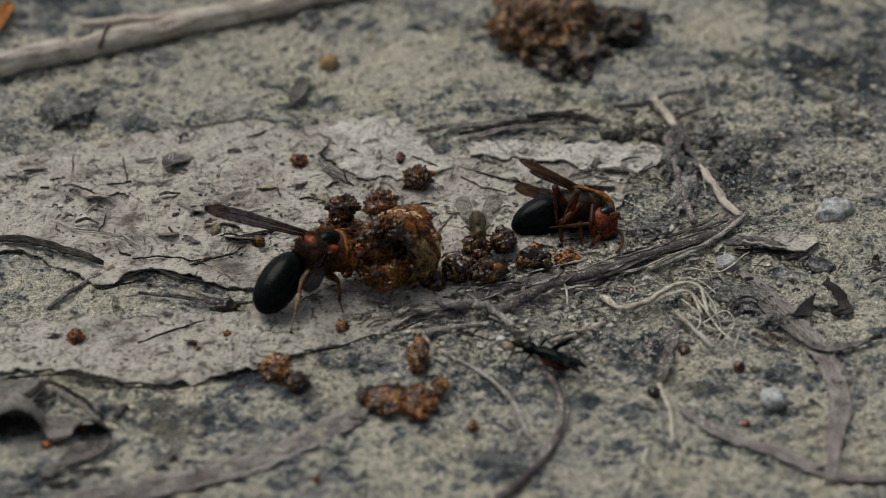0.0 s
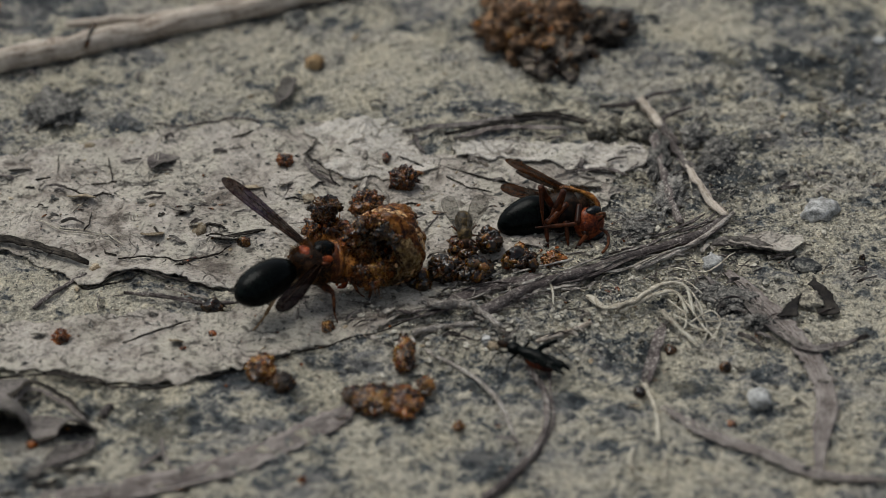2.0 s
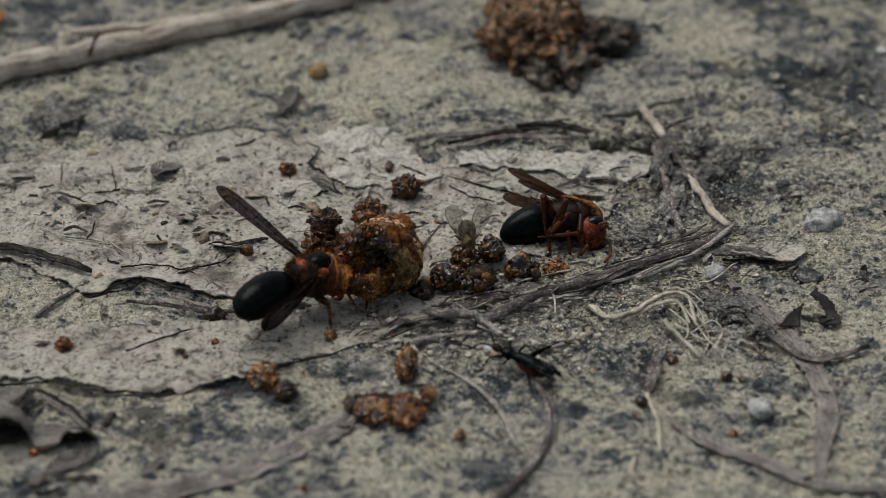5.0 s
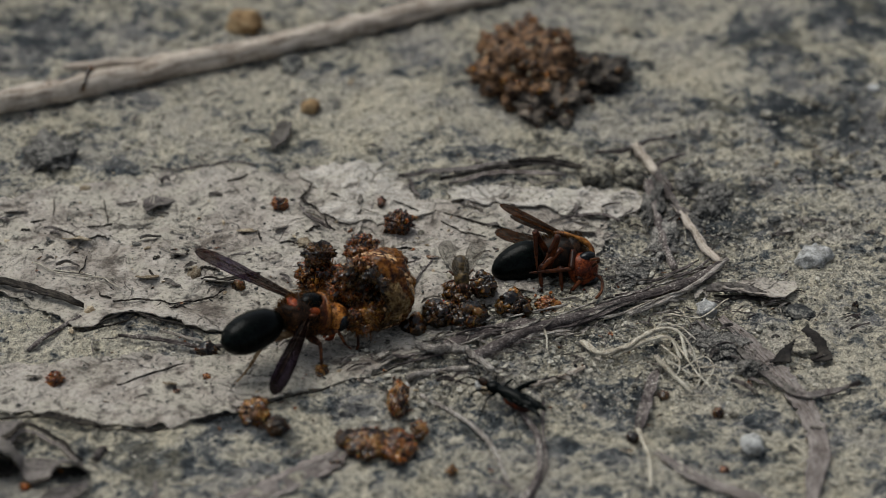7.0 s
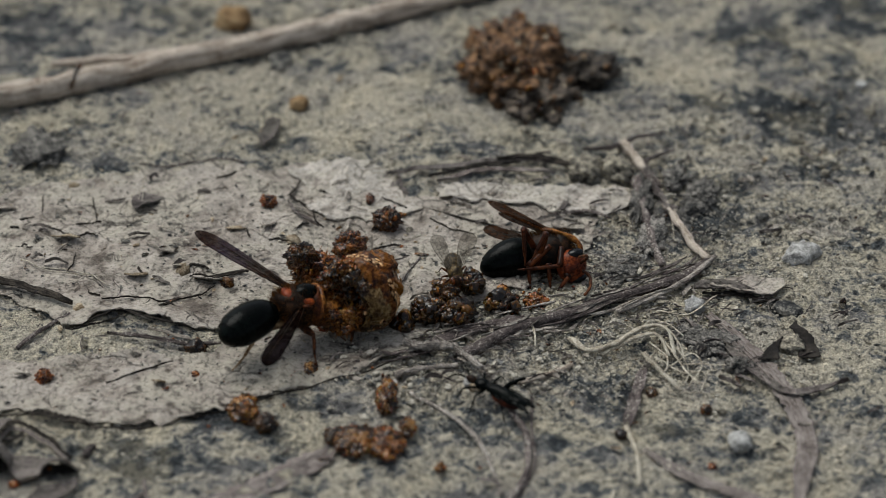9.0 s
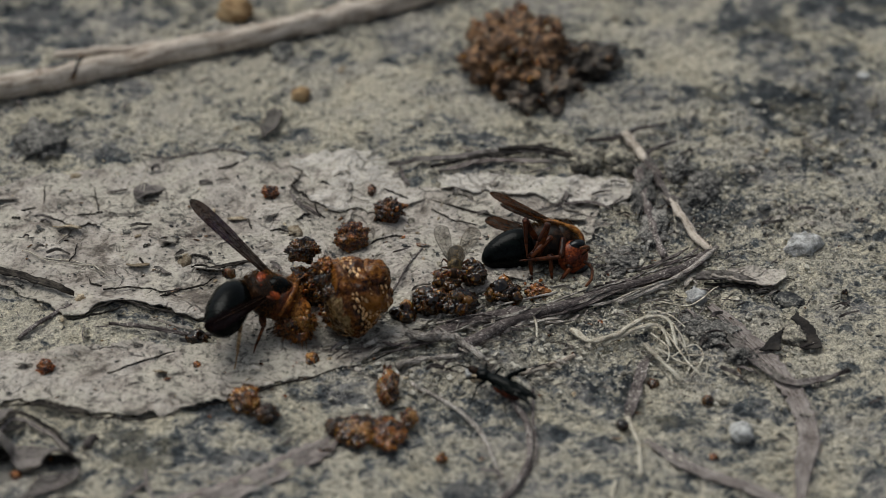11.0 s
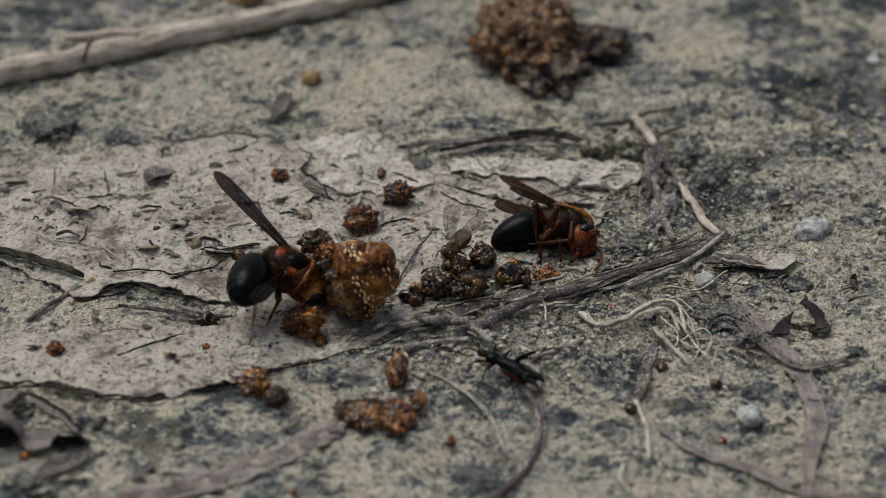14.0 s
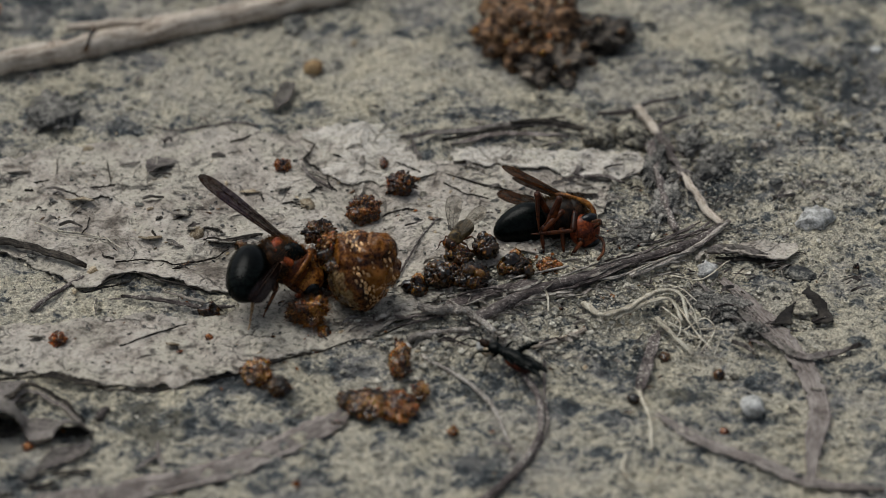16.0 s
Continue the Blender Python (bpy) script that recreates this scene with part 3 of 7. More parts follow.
def ground():
    fine = np.arange(-110, 110.1, 0.45)
    out = 110 * np.geomspace(1.02, 420, 34)
    xs = np.concatenate([-out[::-1], fine, out])
    ys = np.concatenate([-out[::-1] - 0, fine + 14, out + 14])
    nx, ny = len(xs), len(ys)
    gx, gy = np.meshgrid(xs, ys)
    leaf = np.clip(inside(gx, gy, LEAF_OUTLINE) / 2.0, 0, 1)
    mark = np.zeros(gx.shape)
    wob = np.zeros(gx.shape)
    rows, cols = np.where((np.abs(gx) < 130) & (np.abs(gy - 14) < 130))
    for j, i in zip(rows.tolist(), cols.tolist()):
        v = Vector((xs[i], ys[j], 0))
        wob[j, i] = 0.7 * noise.noise(v / 8) + 0.8 * noise.noise(v / 3.2)
    for group, sign in ((FAR_STAINS_AND_SHADE, 1), (RIGHT_STAINS, 1), (NEAR_STAINS, 1), (PALE, -1)):
        for cx, cy, rx, ry, k in group:
            d = ((gx - cx) / rx) ** 2 + ((gy - cy) / ry) ** 2
            mark += sign * k * np.where(d < 2.4, np.clip(1.2 - d + wob, 0, 1), 0)
    verts = []
    for j, y in enumerate(ys):
        for i, x in enumerate(xs):
            z = gz(x, y) if max(abs(x), abs(y)) < 900 else 0.0
            if abs(x) < 130 and abs(y - 14) < 130:
                v = Vector((x, y, 0))
                rise = 0.75 * noise.noise(v / 2.1) + 0.45 * noise.noise(v / 1.15) + 0.7 * abs(noise.noise(v / 5.5 + Vector((3, 8, 0)))) - 0.15
                z += rise * (1 - 0.7 * leaf[j, i]) - 0.25 * max(0.0, mark[j, i]) - 0.2 * leaf[j, i]
            verts.append((x * MM, y * MM, z * MM))
    faces = [(j * nx + i, j * nx + i + 1, (j + 1) * nx + i + 1, (j + 1) * nx + i) for j in range(ny - 1) for i in range(nx - 1)]
    me = bpy.data.meshes.new("ground")
    me.from_pydata(verts, [], faces)
    me.attributes.new("stain_shade", "FLOAT", "POINT").data.foreach_set("value", mark.ravel())
    me.shade_smooth()
    me.materials.append(EARTH)
    return tagged(new("ground", me), "crusted pale sandy earth mottled with dark grey stains and painted shade", "ground", kind="structure")


ground()


def leaf_sheet(name, outline, step, lift, curl, material, label, torn=1.6, seed=0, bulge=None):
    """A dry leaf lying on the ground, with a torn edge; bulge: extra height in mm at a place."""
    xs = [p[0] for p in outline]
    ys = [p[1] for p in outline]
    nx, ny = int((max(xs) - min(xs) + 8) / step), int((max(ys) - min(ys) + 8) / step)
    gx, gy = np.meshgrid(min(xs) - 4 + step * np.arange(nx), min(ys) - 4 + step * np.arange(ny))
    depth = inside(gx, gy, outline)
    bm = bmesh.new()
    grid = {}
    for j in range(ny):
        for i in range(nx):
            if depth[j, i] < -torn:
                continue
            x, y = float(gx[j, i]), float(gy[j, i])
            v = Vector((x, y, seed))
            f = float(depth[j, i]) + torn * (0.7 * noise.noise(v / 6) + 0.6 * noise.noise(v / 2.2) + 0.3 * noise.noise(v / 0.9))
            if f < 0:
                continue
            z = gz(x, y) + lift + 0.45 * noise.noise(v / 5) + 0.22 * noise.noise(v / 1.8) + 0.12 * noise.noise(v / 0.9)
            z += curl * max(0, 1 - f / 2.2) * (0.45 + noise.noise(v / 9))
            if bulge:
                z += bulge(x, y)
            grid[i, j] = bm.verts.new((x * MM, y * MM, z * MM))
    for (i, j), a in grid.items():
        q = [a, grid.get((i + 1, j)), grid.get((i + 1, j + 1)), grid.get((i, j + 1))]
        if all(q):
            bm.faces.new(q)
    bmesh.ops.delete(bm, geom=[v for v in bm.verts if not v.link_faces], context="VERTS")
    edge = [v for v in bm.verts if v.is_boundary]
    for _ in range(2):
        bmesh.ops.smooth_vert(bm, verts=edge, factor=0.5, use_axis_x=True, use_axis_y=True, use_axis_z=False)
    m = centred(bm)
    ob = part(name, bm, material, m=m)
    sol = ob.modifiers.new("thickness", "SOLIDIFY")
    sol.thickness, sol.offset = 0.22 * MM, -1
    return tagged(ob, label, "leaf")


DEAD_LEAF = leaf_sheet("dead_leaf", LEAF_OUTLINE, 0.45, 0.45, 0.55, OLD_LEAF, "large weathered grey dead leaf, torn and cracked on the earth",
                       bulge=lambda x, y: 1.0 * math.exp(-((y + 9.5) / 3.5) ** 2 - ((x + 47) / 14) ** 4) - (0.4 * math.exp(-((y + 41 - 0.497 * (x + 41)) / 1.5) ** 2) if x > -48 else 0.0))
PALE_SHEET = leaf_sheet("leaf_fragment", [(-24, 40), (-15, 41.6), (-8, 41.2), (-4.5, 38.5), (-2.2, 33), (3, 25), (-4, 22.5), (-13, 21), (-20.5, 25.5), (-20, 33)], 0.4, 0.75, 0.4, PALE_LEAF,
                        "thin pale layer of weathered leaf on a larger leaf", seed=21)
LEAF_BAND = leaf_sheet("leaf_fragment", [(3, 33), (14, 34), (24, 33.5), (33, 34.5), (40, 35), (41.5, 29), (36, 23), (26, 24), (14, 27), (5, 28)],
                       0.45, 0.7, 0.9, PALE_LEAF, "torn strip of pale weathered leaf on the earth", seed=3)
CURLED_LEAF = leaf_sheet("curled_leaf", [(-84, -39), (-73.2, -38.6), (-69.4, -38.3), (-66.8, -38.5), (-65.7, -40.3), (-66.6, -42), (-68.2, -43.5), (-70.2, -45), (-84, -48)],
                         0.35, 0.7, 0.4, DARK_LEAF, "dark brown curled dead leaf with an arched edge", torn=0.5, seed=8, bulge=lambda x, y: 1.2 * max(0.0, min(1.0, (-39 - y) / 4)))


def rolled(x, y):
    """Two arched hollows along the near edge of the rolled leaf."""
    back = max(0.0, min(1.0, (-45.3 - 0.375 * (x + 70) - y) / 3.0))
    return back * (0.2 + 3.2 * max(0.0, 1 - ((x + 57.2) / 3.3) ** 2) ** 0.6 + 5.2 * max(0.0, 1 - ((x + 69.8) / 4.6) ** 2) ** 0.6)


ROLLED_LEAF = leaf_sheet("rolled_leaf", [(-84, -54), (-69.6, -53.4), (-65.6, -52.6), (-63.9, -55.1), (-59.9, -54.2), (-56.6, -54.2), (-54.0, -53.2), (-53.8, -51.2), (-57.1, -49.3), (-60.9, -48.4), (-64.7, -47.6), (-70.6, -44.6), (-84, -44)],
                         0.3, 0.6, 0.3, DARK_LEAF, "brown dead leaf rolled over two dark hollows", torn=0.4, seed=9, bulge=rolled)
LEAF_LOBE = leaf_sheet("leaf_scrap", [(-54.3, -53.9), (-53.7, -55.6), (-55.1, -58.3), (-58.5, -59.9), (-60.1, -62.2), (-62.5, -64.7), (-65.0, -64.2), (-64.2, -61.6), (-61.2, -59.2), (-60.2, -56.6), (-57.4, -55.2)], 0.35, 0.6, 0.8, DARK_LEAF,
                       "dusty dark brown leaf lobe flat on the earth", torn=0.6, seed=12, bulge=lambda x, y: 0.4 * math.sin(x * 0.9))


def leaf_flake(x, y, w, d, tall, material, label, seed):
    """A small torn scrap of leaf skin that stands up along its near edge."""
    q = random.Random(seed)
    ring = []
    for k in range(9):
        a = 2 * math.pi * k / 9
        r = q.uniform(0.6, 1.15)
        ring.append((x + math.cos(a) * w * r, y + math.sin(a) * d * r))
    return leaf_sheet("leaf_flake", ring, 0.3, 0.7, 0.3, material, label, 0.5, seed, lambda px, py: tall * max(0.0, min(1.0, (y + d - py) / (2 * d))) ** 2)


for k, (fx, fy, fw, fd, ft) in enumerate(((-63.6, 14.8, 3.2, 1.6, 1.4), (-44.4, 10.0, 2.0, 1.6, 1.6), (-41.5, 5.6, 2.4, 1.6, 1.5), (-32.4, 18.2, 2.6, 1.5, 1.2), (-76.0, 24.8, 2.6, 1.6, 1.3), (-36.5, 2.0, 3.4, 1.7, 1.3),
                                          (-49.6, 2.4, 3.0, 1.2, 1.0), (-26.5, 19.5, 2.2, 1.2, 1.2), (-66.5, -27.2, 2.4, 1.2, 1.4), (-42.8, -28.9, 1.8, 1.5, 1.3), (29.0, 19.5, 4.0, 1.5, 1.2))):
    leaf_flake(fx, fy, fw, fd, ft, OLD_LEAF if k % 3 else CHIP, "small lifted flake of weathered leaf skin", 70 + k)
for ring, seed in (([(65.4, -14.3), (63.7, -22.3), (59.6, -21.4), (62.5, -16.4)], 91), ([(67.5, -9.2), (68.4, -12.3), (70.5, -15.9), (71.2, -21.7), (66.8, -20.3), (67.9, -16.8), (65.9, -12.6)], 92)):
    leaf_sheet("leaf_flake", ring, 0.3, 1.0, 0.6, LEAF_AND_SHADE, "blackish curled flake on pale earth", 0.5, seed, lambda x, y: 0.8 * max(0.0, min(1.0, (y + 22) / 9)))
SCRAP = leaf_sheet("leaf_scrap", [(52.6, 0.8), (56.4, 3.5), (61.6, 4.5), (67.0, 2.8), (67.3, -0.8), (64.4, -2.9), (61.4, -2.3), (59.0, -0.9), (56.1, 0.0)], 0.3, 1.0, 0.8, OLD_LEAF, "grey lifted scrap of dry leaf on the earth", 0.5, 93,
                   lambda x, y: 0.9 * max(0.0, min(1.0, (3 - y) / 5)))
leaf_sheet("leaf_scrap", [(-52.9, 28.6), (-50.7, 31.6), (-45.9, 30.0), (-47.3, 26.2), (-51.2, 22.2), (-52.5, 23.8)], 0.3, 0.8, 0.8, DARK_LEAF, "dark lens-shaped dry leaf scrap on the leaf", 0.5, 88,
           lambda x, y: 0.9 * max(0.0, (28 - y) / 6))


def bar_thing(name, pts, r0, r1, lift, material, label, category, sides=9, rough=0.3, seed=0, flat=1.0, n=8):
    bm = bmesh.new()
    tube(bm, on_ground(pts, lift, n), r0, r1, sides, rough, seed, flat)
    return tagged(part(name, bm, material, m=centred(bm)), label, category)


def strip_thing(name, pts, width, lift, material, label, category, seed=0, curl=0.25, twist=0.0, thick=0.25, n=14, veins=0):
    bm = bmesh.new()
    line = on_ground(pts, lift, n)
    ribbon(bm, line, width, thick, seed, curl, twist)
    ob = tagged(part(name, bm, material, m=centred(bm)), label, category)
    for k in range(veins):  # parallel ribs along the blade
        off = width * 0.5 * (2 * (k + 1) / (veins + 1) - 1) * 0.8
        rib = []
        for a, p in enumerate(line[2:-2]):
            d = (line[a + 3] - line[a + 1]).normalized()
            side = d.cross(Vector((0, 0, 1))).normalized()
            rib.append(p + side * off + Vector((0, 0, thick * 0.5 + curl * (2 * off / width) ** 2 * width * 0.5 + 0.04)))
        bm = bmesh.new()
        tube(bm, rib, 0.16, 0.1, 5, 0.4, k + seed)
        bmesh.ops.transform(bm, matrix=ob.matrix_basis.inverted(), verts=bm.verts[:])
        part("rib", bm, material, ob)
    return ob


def torn_edge(pts, width, lift, seed, curl=0.7, leaf=None, material=None):
    """A lifted, darkened edge of the large leaf; also laid as a dark strip for shade."""
    bm = bmesh.new()
    ribbon(bm, on_ground(pts, lift, 12), width, 0.16, seed, curl, ragged=0.45)
    leaf = leaf or DEAD_LEAF
    bmesh.ops.transform(bm, matrix=leaf.matrix_basis.inverted(), verts=bm.verts[:])
    part("torn_edge", bm, material or LEAF_AND_SHADE, leaf, "dark strip for torn edges, cracks and painted shade")


torn_edge([(-84, 1.5), (-73, 0.2), (-66, -3.2), (-60.0, -6.5)], 1.7, 1.0, 16, 0.9)
torn_edge([(-73.9, -38.6), (-69.4, -38.0), (-64.4, -37.6)], 0.35, 0.7, 17, 0.9)
# lifted edge whose near-black colour carries the shade under it
torn_edge([(-64.6, -37.7), (-62.0, -38.0), (-59.0, -38.9), (-56.1, -40.0), (-53.7, -40.9)], 1.5, 0.8, 24, 0.7)
torn_edge([(-54.5, -40.6), (-51.7, -41.3), (-48.5, -41.4), (-44.8, -41.3), (-41.5, -40.4)], 0.45, 0.5, 25, 0.7)
torn_edge([(-36.4, -37.9), (-29.9, -35.2), (-23.3, -32.0), (-13.9, -28.0), (-8.1, -24.8), (-2.0, -20.5)], 0.22, 0.4, 21)
torn_edge([(-57.4, -12.6), (-52.0, -8.2), (-48.1, -9.6), (-43.0, -11.6), (-38.0, -13.7)], 0.35, 1.2, 51, 0.9)
torn_edge([(-53.0, -15.2), (-46.5, -16.0), (-39.5, -17.4), (-33.0, -17.6)], 0.9, 0.8, 52, 0.8, material=BARK)
torn_edge([(-46.0, -14.0), (-42.0, -15.0), (-37.0, -17.0)], 0.6, 1.0, 53, 0.8, material=OLD_LEAF)
torn_edge([(-37.4, 1.3), (-32.9, 3.2), (-29.4, 4.1)], 0.9, 0.9, 22)
torn_edge([(-52, -29), (-46, -25), (-41, -22)], 0.2, 0.62, 62, 0.8)
torn_edge([(2, 26), (12, 21), (22, 17), (28, 18)], 0.2, 0.62, 64, 0.8)
torn_edge([(-23.2, 27.0), (-21.5, 22.6), (-17.2, 18.9)], 0.6, 1.3, 37, 0.6, PALE_SHEET, DARK_LEAF)
torn_edge([(-2.6, 36.5), (-2.0, 32.5), (-0.8, 30.0)], 0.6, 1.2, 38, 0.6, PALE_SHEET, DARK_LEAF)
torn_edge([(26.3, 22.5), (31.7, 24.4), (37, 22.5)], 0.7, 1.2, 32, 0.7, LEAF_BAND, BARK)
ARCH = [(-71.5, -45.8, 0.4), (-70.0, -45.0, 0.8), (-68.0, -43.7, 1.1), (-66.3, -41.2, 1.3), (-63.8, -42.0, 1.0), (-61.3, -43.7, 0.7), (-59.3, -45.0, 0.4), (-57.9, -46.9, 0.1), (-55.6, -49.5, 0)]
torn_edge(ARCH, 0.8, 0.7, 39, 0.8, CURLED_LEAF)
torn_edge([(x, y - 0.9, z * 0.6) for x, y, z in ARCH], 0.7, 0.5, 34, 0.6, CURLED_LEAF, BLADE)
# dark floor strips in the two hollows put their shade into colour
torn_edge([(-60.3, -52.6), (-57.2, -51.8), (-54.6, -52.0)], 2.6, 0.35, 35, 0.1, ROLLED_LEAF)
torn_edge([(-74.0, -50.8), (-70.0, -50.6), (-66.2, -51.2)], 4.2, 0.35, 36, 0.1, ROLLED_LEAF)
torn_edge([(-64.5, -54.8), (-62.5, -54.6), (-60.0, -53.8)], 0.8, 0.7, 43, 0.6, ROLLED_LEAF)
# two dark strokes paint the shadow at the lobe's near side
torn_edge([(-59.9, -63.0), (-56.7, -62.3), (-53.6, -61.3)], 0.9, 0.4, 44, 0.5, LEAF_LOBE)
torn_edge([(-63.2, -66.2), (-61.1, -66.9), (-59.0, -65.4)], 1.3, 0.4, 45, 0.5, LEAF_LOBE)
torn_edge([(-69.0, -68.9), (-65.0, -68.2)], 0.7, 0.4, 46, 0.5, LEAF_LOBE)
# dark strip beneath the scrap's near edge, in place of its shadow
torn_edge([(52.1, -0.2), (56.1, -0.9), (60.1, -1.3), (62.0, -2.7), (65.5, -2.8)], 1.1, 0.5, 47, 0.4, SCRAP)
torn_edge([(-52.0, 40.6), (-45.4, 39.9), (-37.7, 42.0), (-32.0, 40.2)], 0.4, 1.1, 23, material=BARK)


# jagged cracks in the large leaf, their shade laid on as dark strips: width, then the line, in mm
WEST_CRACKS = [
    (0.5, [(-66.6, 18.1), (-65.0, 17.4), (-63.8, 16.1), (-62.1, 15.4), (-59.7, 16.6), (-58.1, 16.2)]), (0.3, [(-62.1, 19.5), (-59.5, 19.9), (-57.5, 20.6)]), (0.8, [(-74.1, 18.4), (-72.4, 18.0)]), (0.3, [(-69.2, 29.0), (-68.7, 23.2)]), (0.4, [(-59.9, 29.2), (-58.9, 24.3), (-58.3, 20.5)]), (0.4, [(-72.7, 21.3), (-69.9, 21.9)]), (0.3, [(-61.1, 10.2), (-61.2, 6.6), (-62.0, 4.4)]), (0.6, [(-46.5, 7.7), (-44.6, 9.6), (-43.1, 10.5), (-42.6, 12.0)]), (0.8, [(-48.9, 8.1), (-47.7, 9.0)]), (0.7, [(-49.4, 5.0), (-48.3, 3.0)]), (0.5, [(-39.9, 2.4), (-38.3, 3.3), (-35.3, 2.0)]), (0.4, [(-57.9, -0.9), (-57.4, -2.3), (-55.4, -3.0)]),
]
TEAR_CRACKS = [
    (0.3, [(-55.1, -4.0), (-51.1, -3.1), (-47.1, -3.5), (-45.0, -4.4), (-41.0, -3.8), (-37.1, -2.3), (-35.2, 0.2)]), (0.45, [(-46.5, -4.2), (-48.3, -6.9), (-50.6, -8.3), (-52.0, -10.0), (-53.8, -11.2), (-55.3, -12.1), (-59.1, -13.2), (-60.6, -12.9)]), (0.5, [(-44.9, -5.6), (-42.9, -5.0), (-41.7, -6.2)]), (0.3, [(-60.3, -11.3), (-58.5, -11.5)]), (0.4, [(-38.4, -6.9), (-37.5, -8.9)]), (0.9, [(-40.8, 5.1), (-39.7, 6.6), (-38.2, 6.2), (-36.5, 4.6)]),
]
CROWN_CRACKS = [
    (0.7, [(-37.2, 35.8), (-35.4, 36.5), (-33.4, 38.1)]), (0.9, [(-21.2, 35.1), (-22.0, 31.7), (-23.0, 29.8), (-21.7, 27.8), (-20.6, 26.9), (-18.9, 25.4)]), (0.7, [(-18.1, 31.2), (-16.0, 30.5)]), (0.4, [(-26.3, 14.9), (-24.8, 15.2), (-22.9, 14.5)]), (0.4, [(-22.8, 13.4), (-20.7, 14.6)]), (0.5, [(-18.4, 24.4), (-17.9, 21.2), (-16.4, 19.7)]), (0.5, [(-21.7, 17.7), (-20.3, 19.8), (-19.1, 20.2)]), (0.5, [(-7.9, 11.3), (-6.1, 12.6), (-3.5, 13.2), (-2.0, 13.2)]), (0.5, [(-30.5, 18.5), (-29.7, 15.2)]), (0.3, [(-13.0, 22.0), (-11.6, 26.5)]), (0.35, [(-5.8, 30.0), (-1.0, 25.9)]), (0.25, [(3.2, 22.5), (7.4, 18.2), (11.5, 16.6)]),
]
for k, (wide, line) in enumerate(WEST_CRACKS + TEAR_CRACKS + CROWN_CRACKS):
    bent = []
    for (ax, ay), (bx, by) in zip(line, line[1:]):
        bent += [(ax, ay), (ax + (bx - ax) * 0.5 + 0.3 * noise.noise(Vector((ax, ay, 1))), ay + (by - ay) * 0.5 + 0.5 * noise.noise(Vector((ax, ay, 5))))]
    torn_edge(bent + [line[-1]], wide * 0.6, 0.72, 100 + k, 0.5)


def sliver_bundle(ob, a, b, n, seed, spread):
    """Thin splinters lying along a bark strip, from a to b (mm), as its parts."""
    r = random.Random(seed)
    inv = ob.matrix_basis.inverted()
    for k in range(n):
        s = r.uniform(0, 0.75)
        e = s + r.uniform(0.12, 0.35)
        ox, oy = r.gauss(0, spread * 0.4), r.gauss(0, spread)
        p = [(a[0] + (b[0] - a[0]) * q + ox + r.gauss(0, 0.4), a[1] + (b[1] - a[1]) * q + oy + r.gauss(0, 0.6)) for q in (s, (s + e) / 2, e)]
        bm = bmesh.new()
        ribbon(bm, on_ground(p, r.uniform(0.8, 1.9), 6), r.uniform(0.2, 0.6), r.uniform(0.12, 0.3), k + seed, 0.5, r.uniform(-1, 1), across=4)
        bmesh.ops.transform(bm, matrix=inv, verts=bm.verts[:])
        part("splinter", bm, DUSTY if k % 2 == 0 else BARK, ob)


def dry_stick():
    bm = bmesh.new()
    pts = [(-104, 53.2), (-82.3, 62.4), (-69.2, 67.2), (-49.7, 75.6), (-27.5, 86.2), (-12.0, 93.8), (4, 102.3), (42.1, 122)]
    tube(bm, on_ground(pts, 2.3, 12), 2.45, 2.05, 20, 0.3, 4)
    m = centred(bm)
    ob = tagged(part("dry_stick", bm, STICK, m=m), "long pale grey barkless dry stick lying on the earth", "stick")
    bm = bmesh.new()
    tube(bm, on_ground([(-72.5, 75.5, 1.6), (-64.0, 75.6, 2.0), (-56.0, 76.0, 2.4), (-48.7, 77.0, 2.0)], 0.9, 6), 0.8, 1.4, 8, 0.4, 9)
    bmesh.ops.transform(bm, matrix=m.inverted(), verts=bm.verts[:])
    part("side_branch", bm, STICK, ob)
    bm = bmesh.new()
    tube(bm, on_ground([(-66.2, 70.2, 3.4), (-67.0, 67.2, 2.8), (-67.7, 65.2, 1.2)], 1.6, 4), 0.5, 0.5, 6, 0.5, 2)
    bmesh.ops.transform(bm, matrix=m.inverted(), verts=bm.verts[:])
    part("knot", bm, DARK_CRUMB, ob, "dark knot on the wood")


dry_stick()
bar_thing("dry_fibre", [(-70.5, 7.6), (-66.6, 4.8), (-60.9, 3.4), (-57.7, 2.8), (-56.3, 1.3), (-54.2, -0.6)], 0.13, 0.1, 0.95, STRAW, "thin pale dry fibre lying on the leaf", "fibre", seed=64, rough=0.3)
bar_thing("twig", [(-53.6, -48.4), (-53.0, -46.6), (-52.1, -45.9)], 0.7, 0.5, 0.6, BARK, "short dark broken stub standing in the crust", "twig", seed=61, rough=0.8)
bar_thing("twig", [(-46.4, -61.2), (-44.2, -59.3), (-43.0, -57.9)], 0.3, 0.3, 0.4, BLADE, "thin forked dry stalk lying on the earth", "twig", seed=62, rough=0.5)
bar_thing("twig", [(-43.4, -54.7), (-42.7, -58.6), (-41.5, -61.9)], 0.35, 0.25, 0.5, BLADE, "thin forked dry stalk lying on the earth", "twig", seed=63, rough=0.5)
bar_thing("twig", [(40.6, 49.0), (42.4, 44.5), (44.4, 39.0)], 0.95, 0.8, 1.3, STICK, "pale tan broken twig end on the earth", "twig", seed=5, rough=0.6)
bar_thing("twig", [(44.0, 40.2), (45.6, 34.0), (47.0, 29.0), (48.4, 24.4)], 0.7, 0.6, 1.2, BARK, "dark bark-coated twig piece on the earth", "twig", seed=15, rough=1.1)
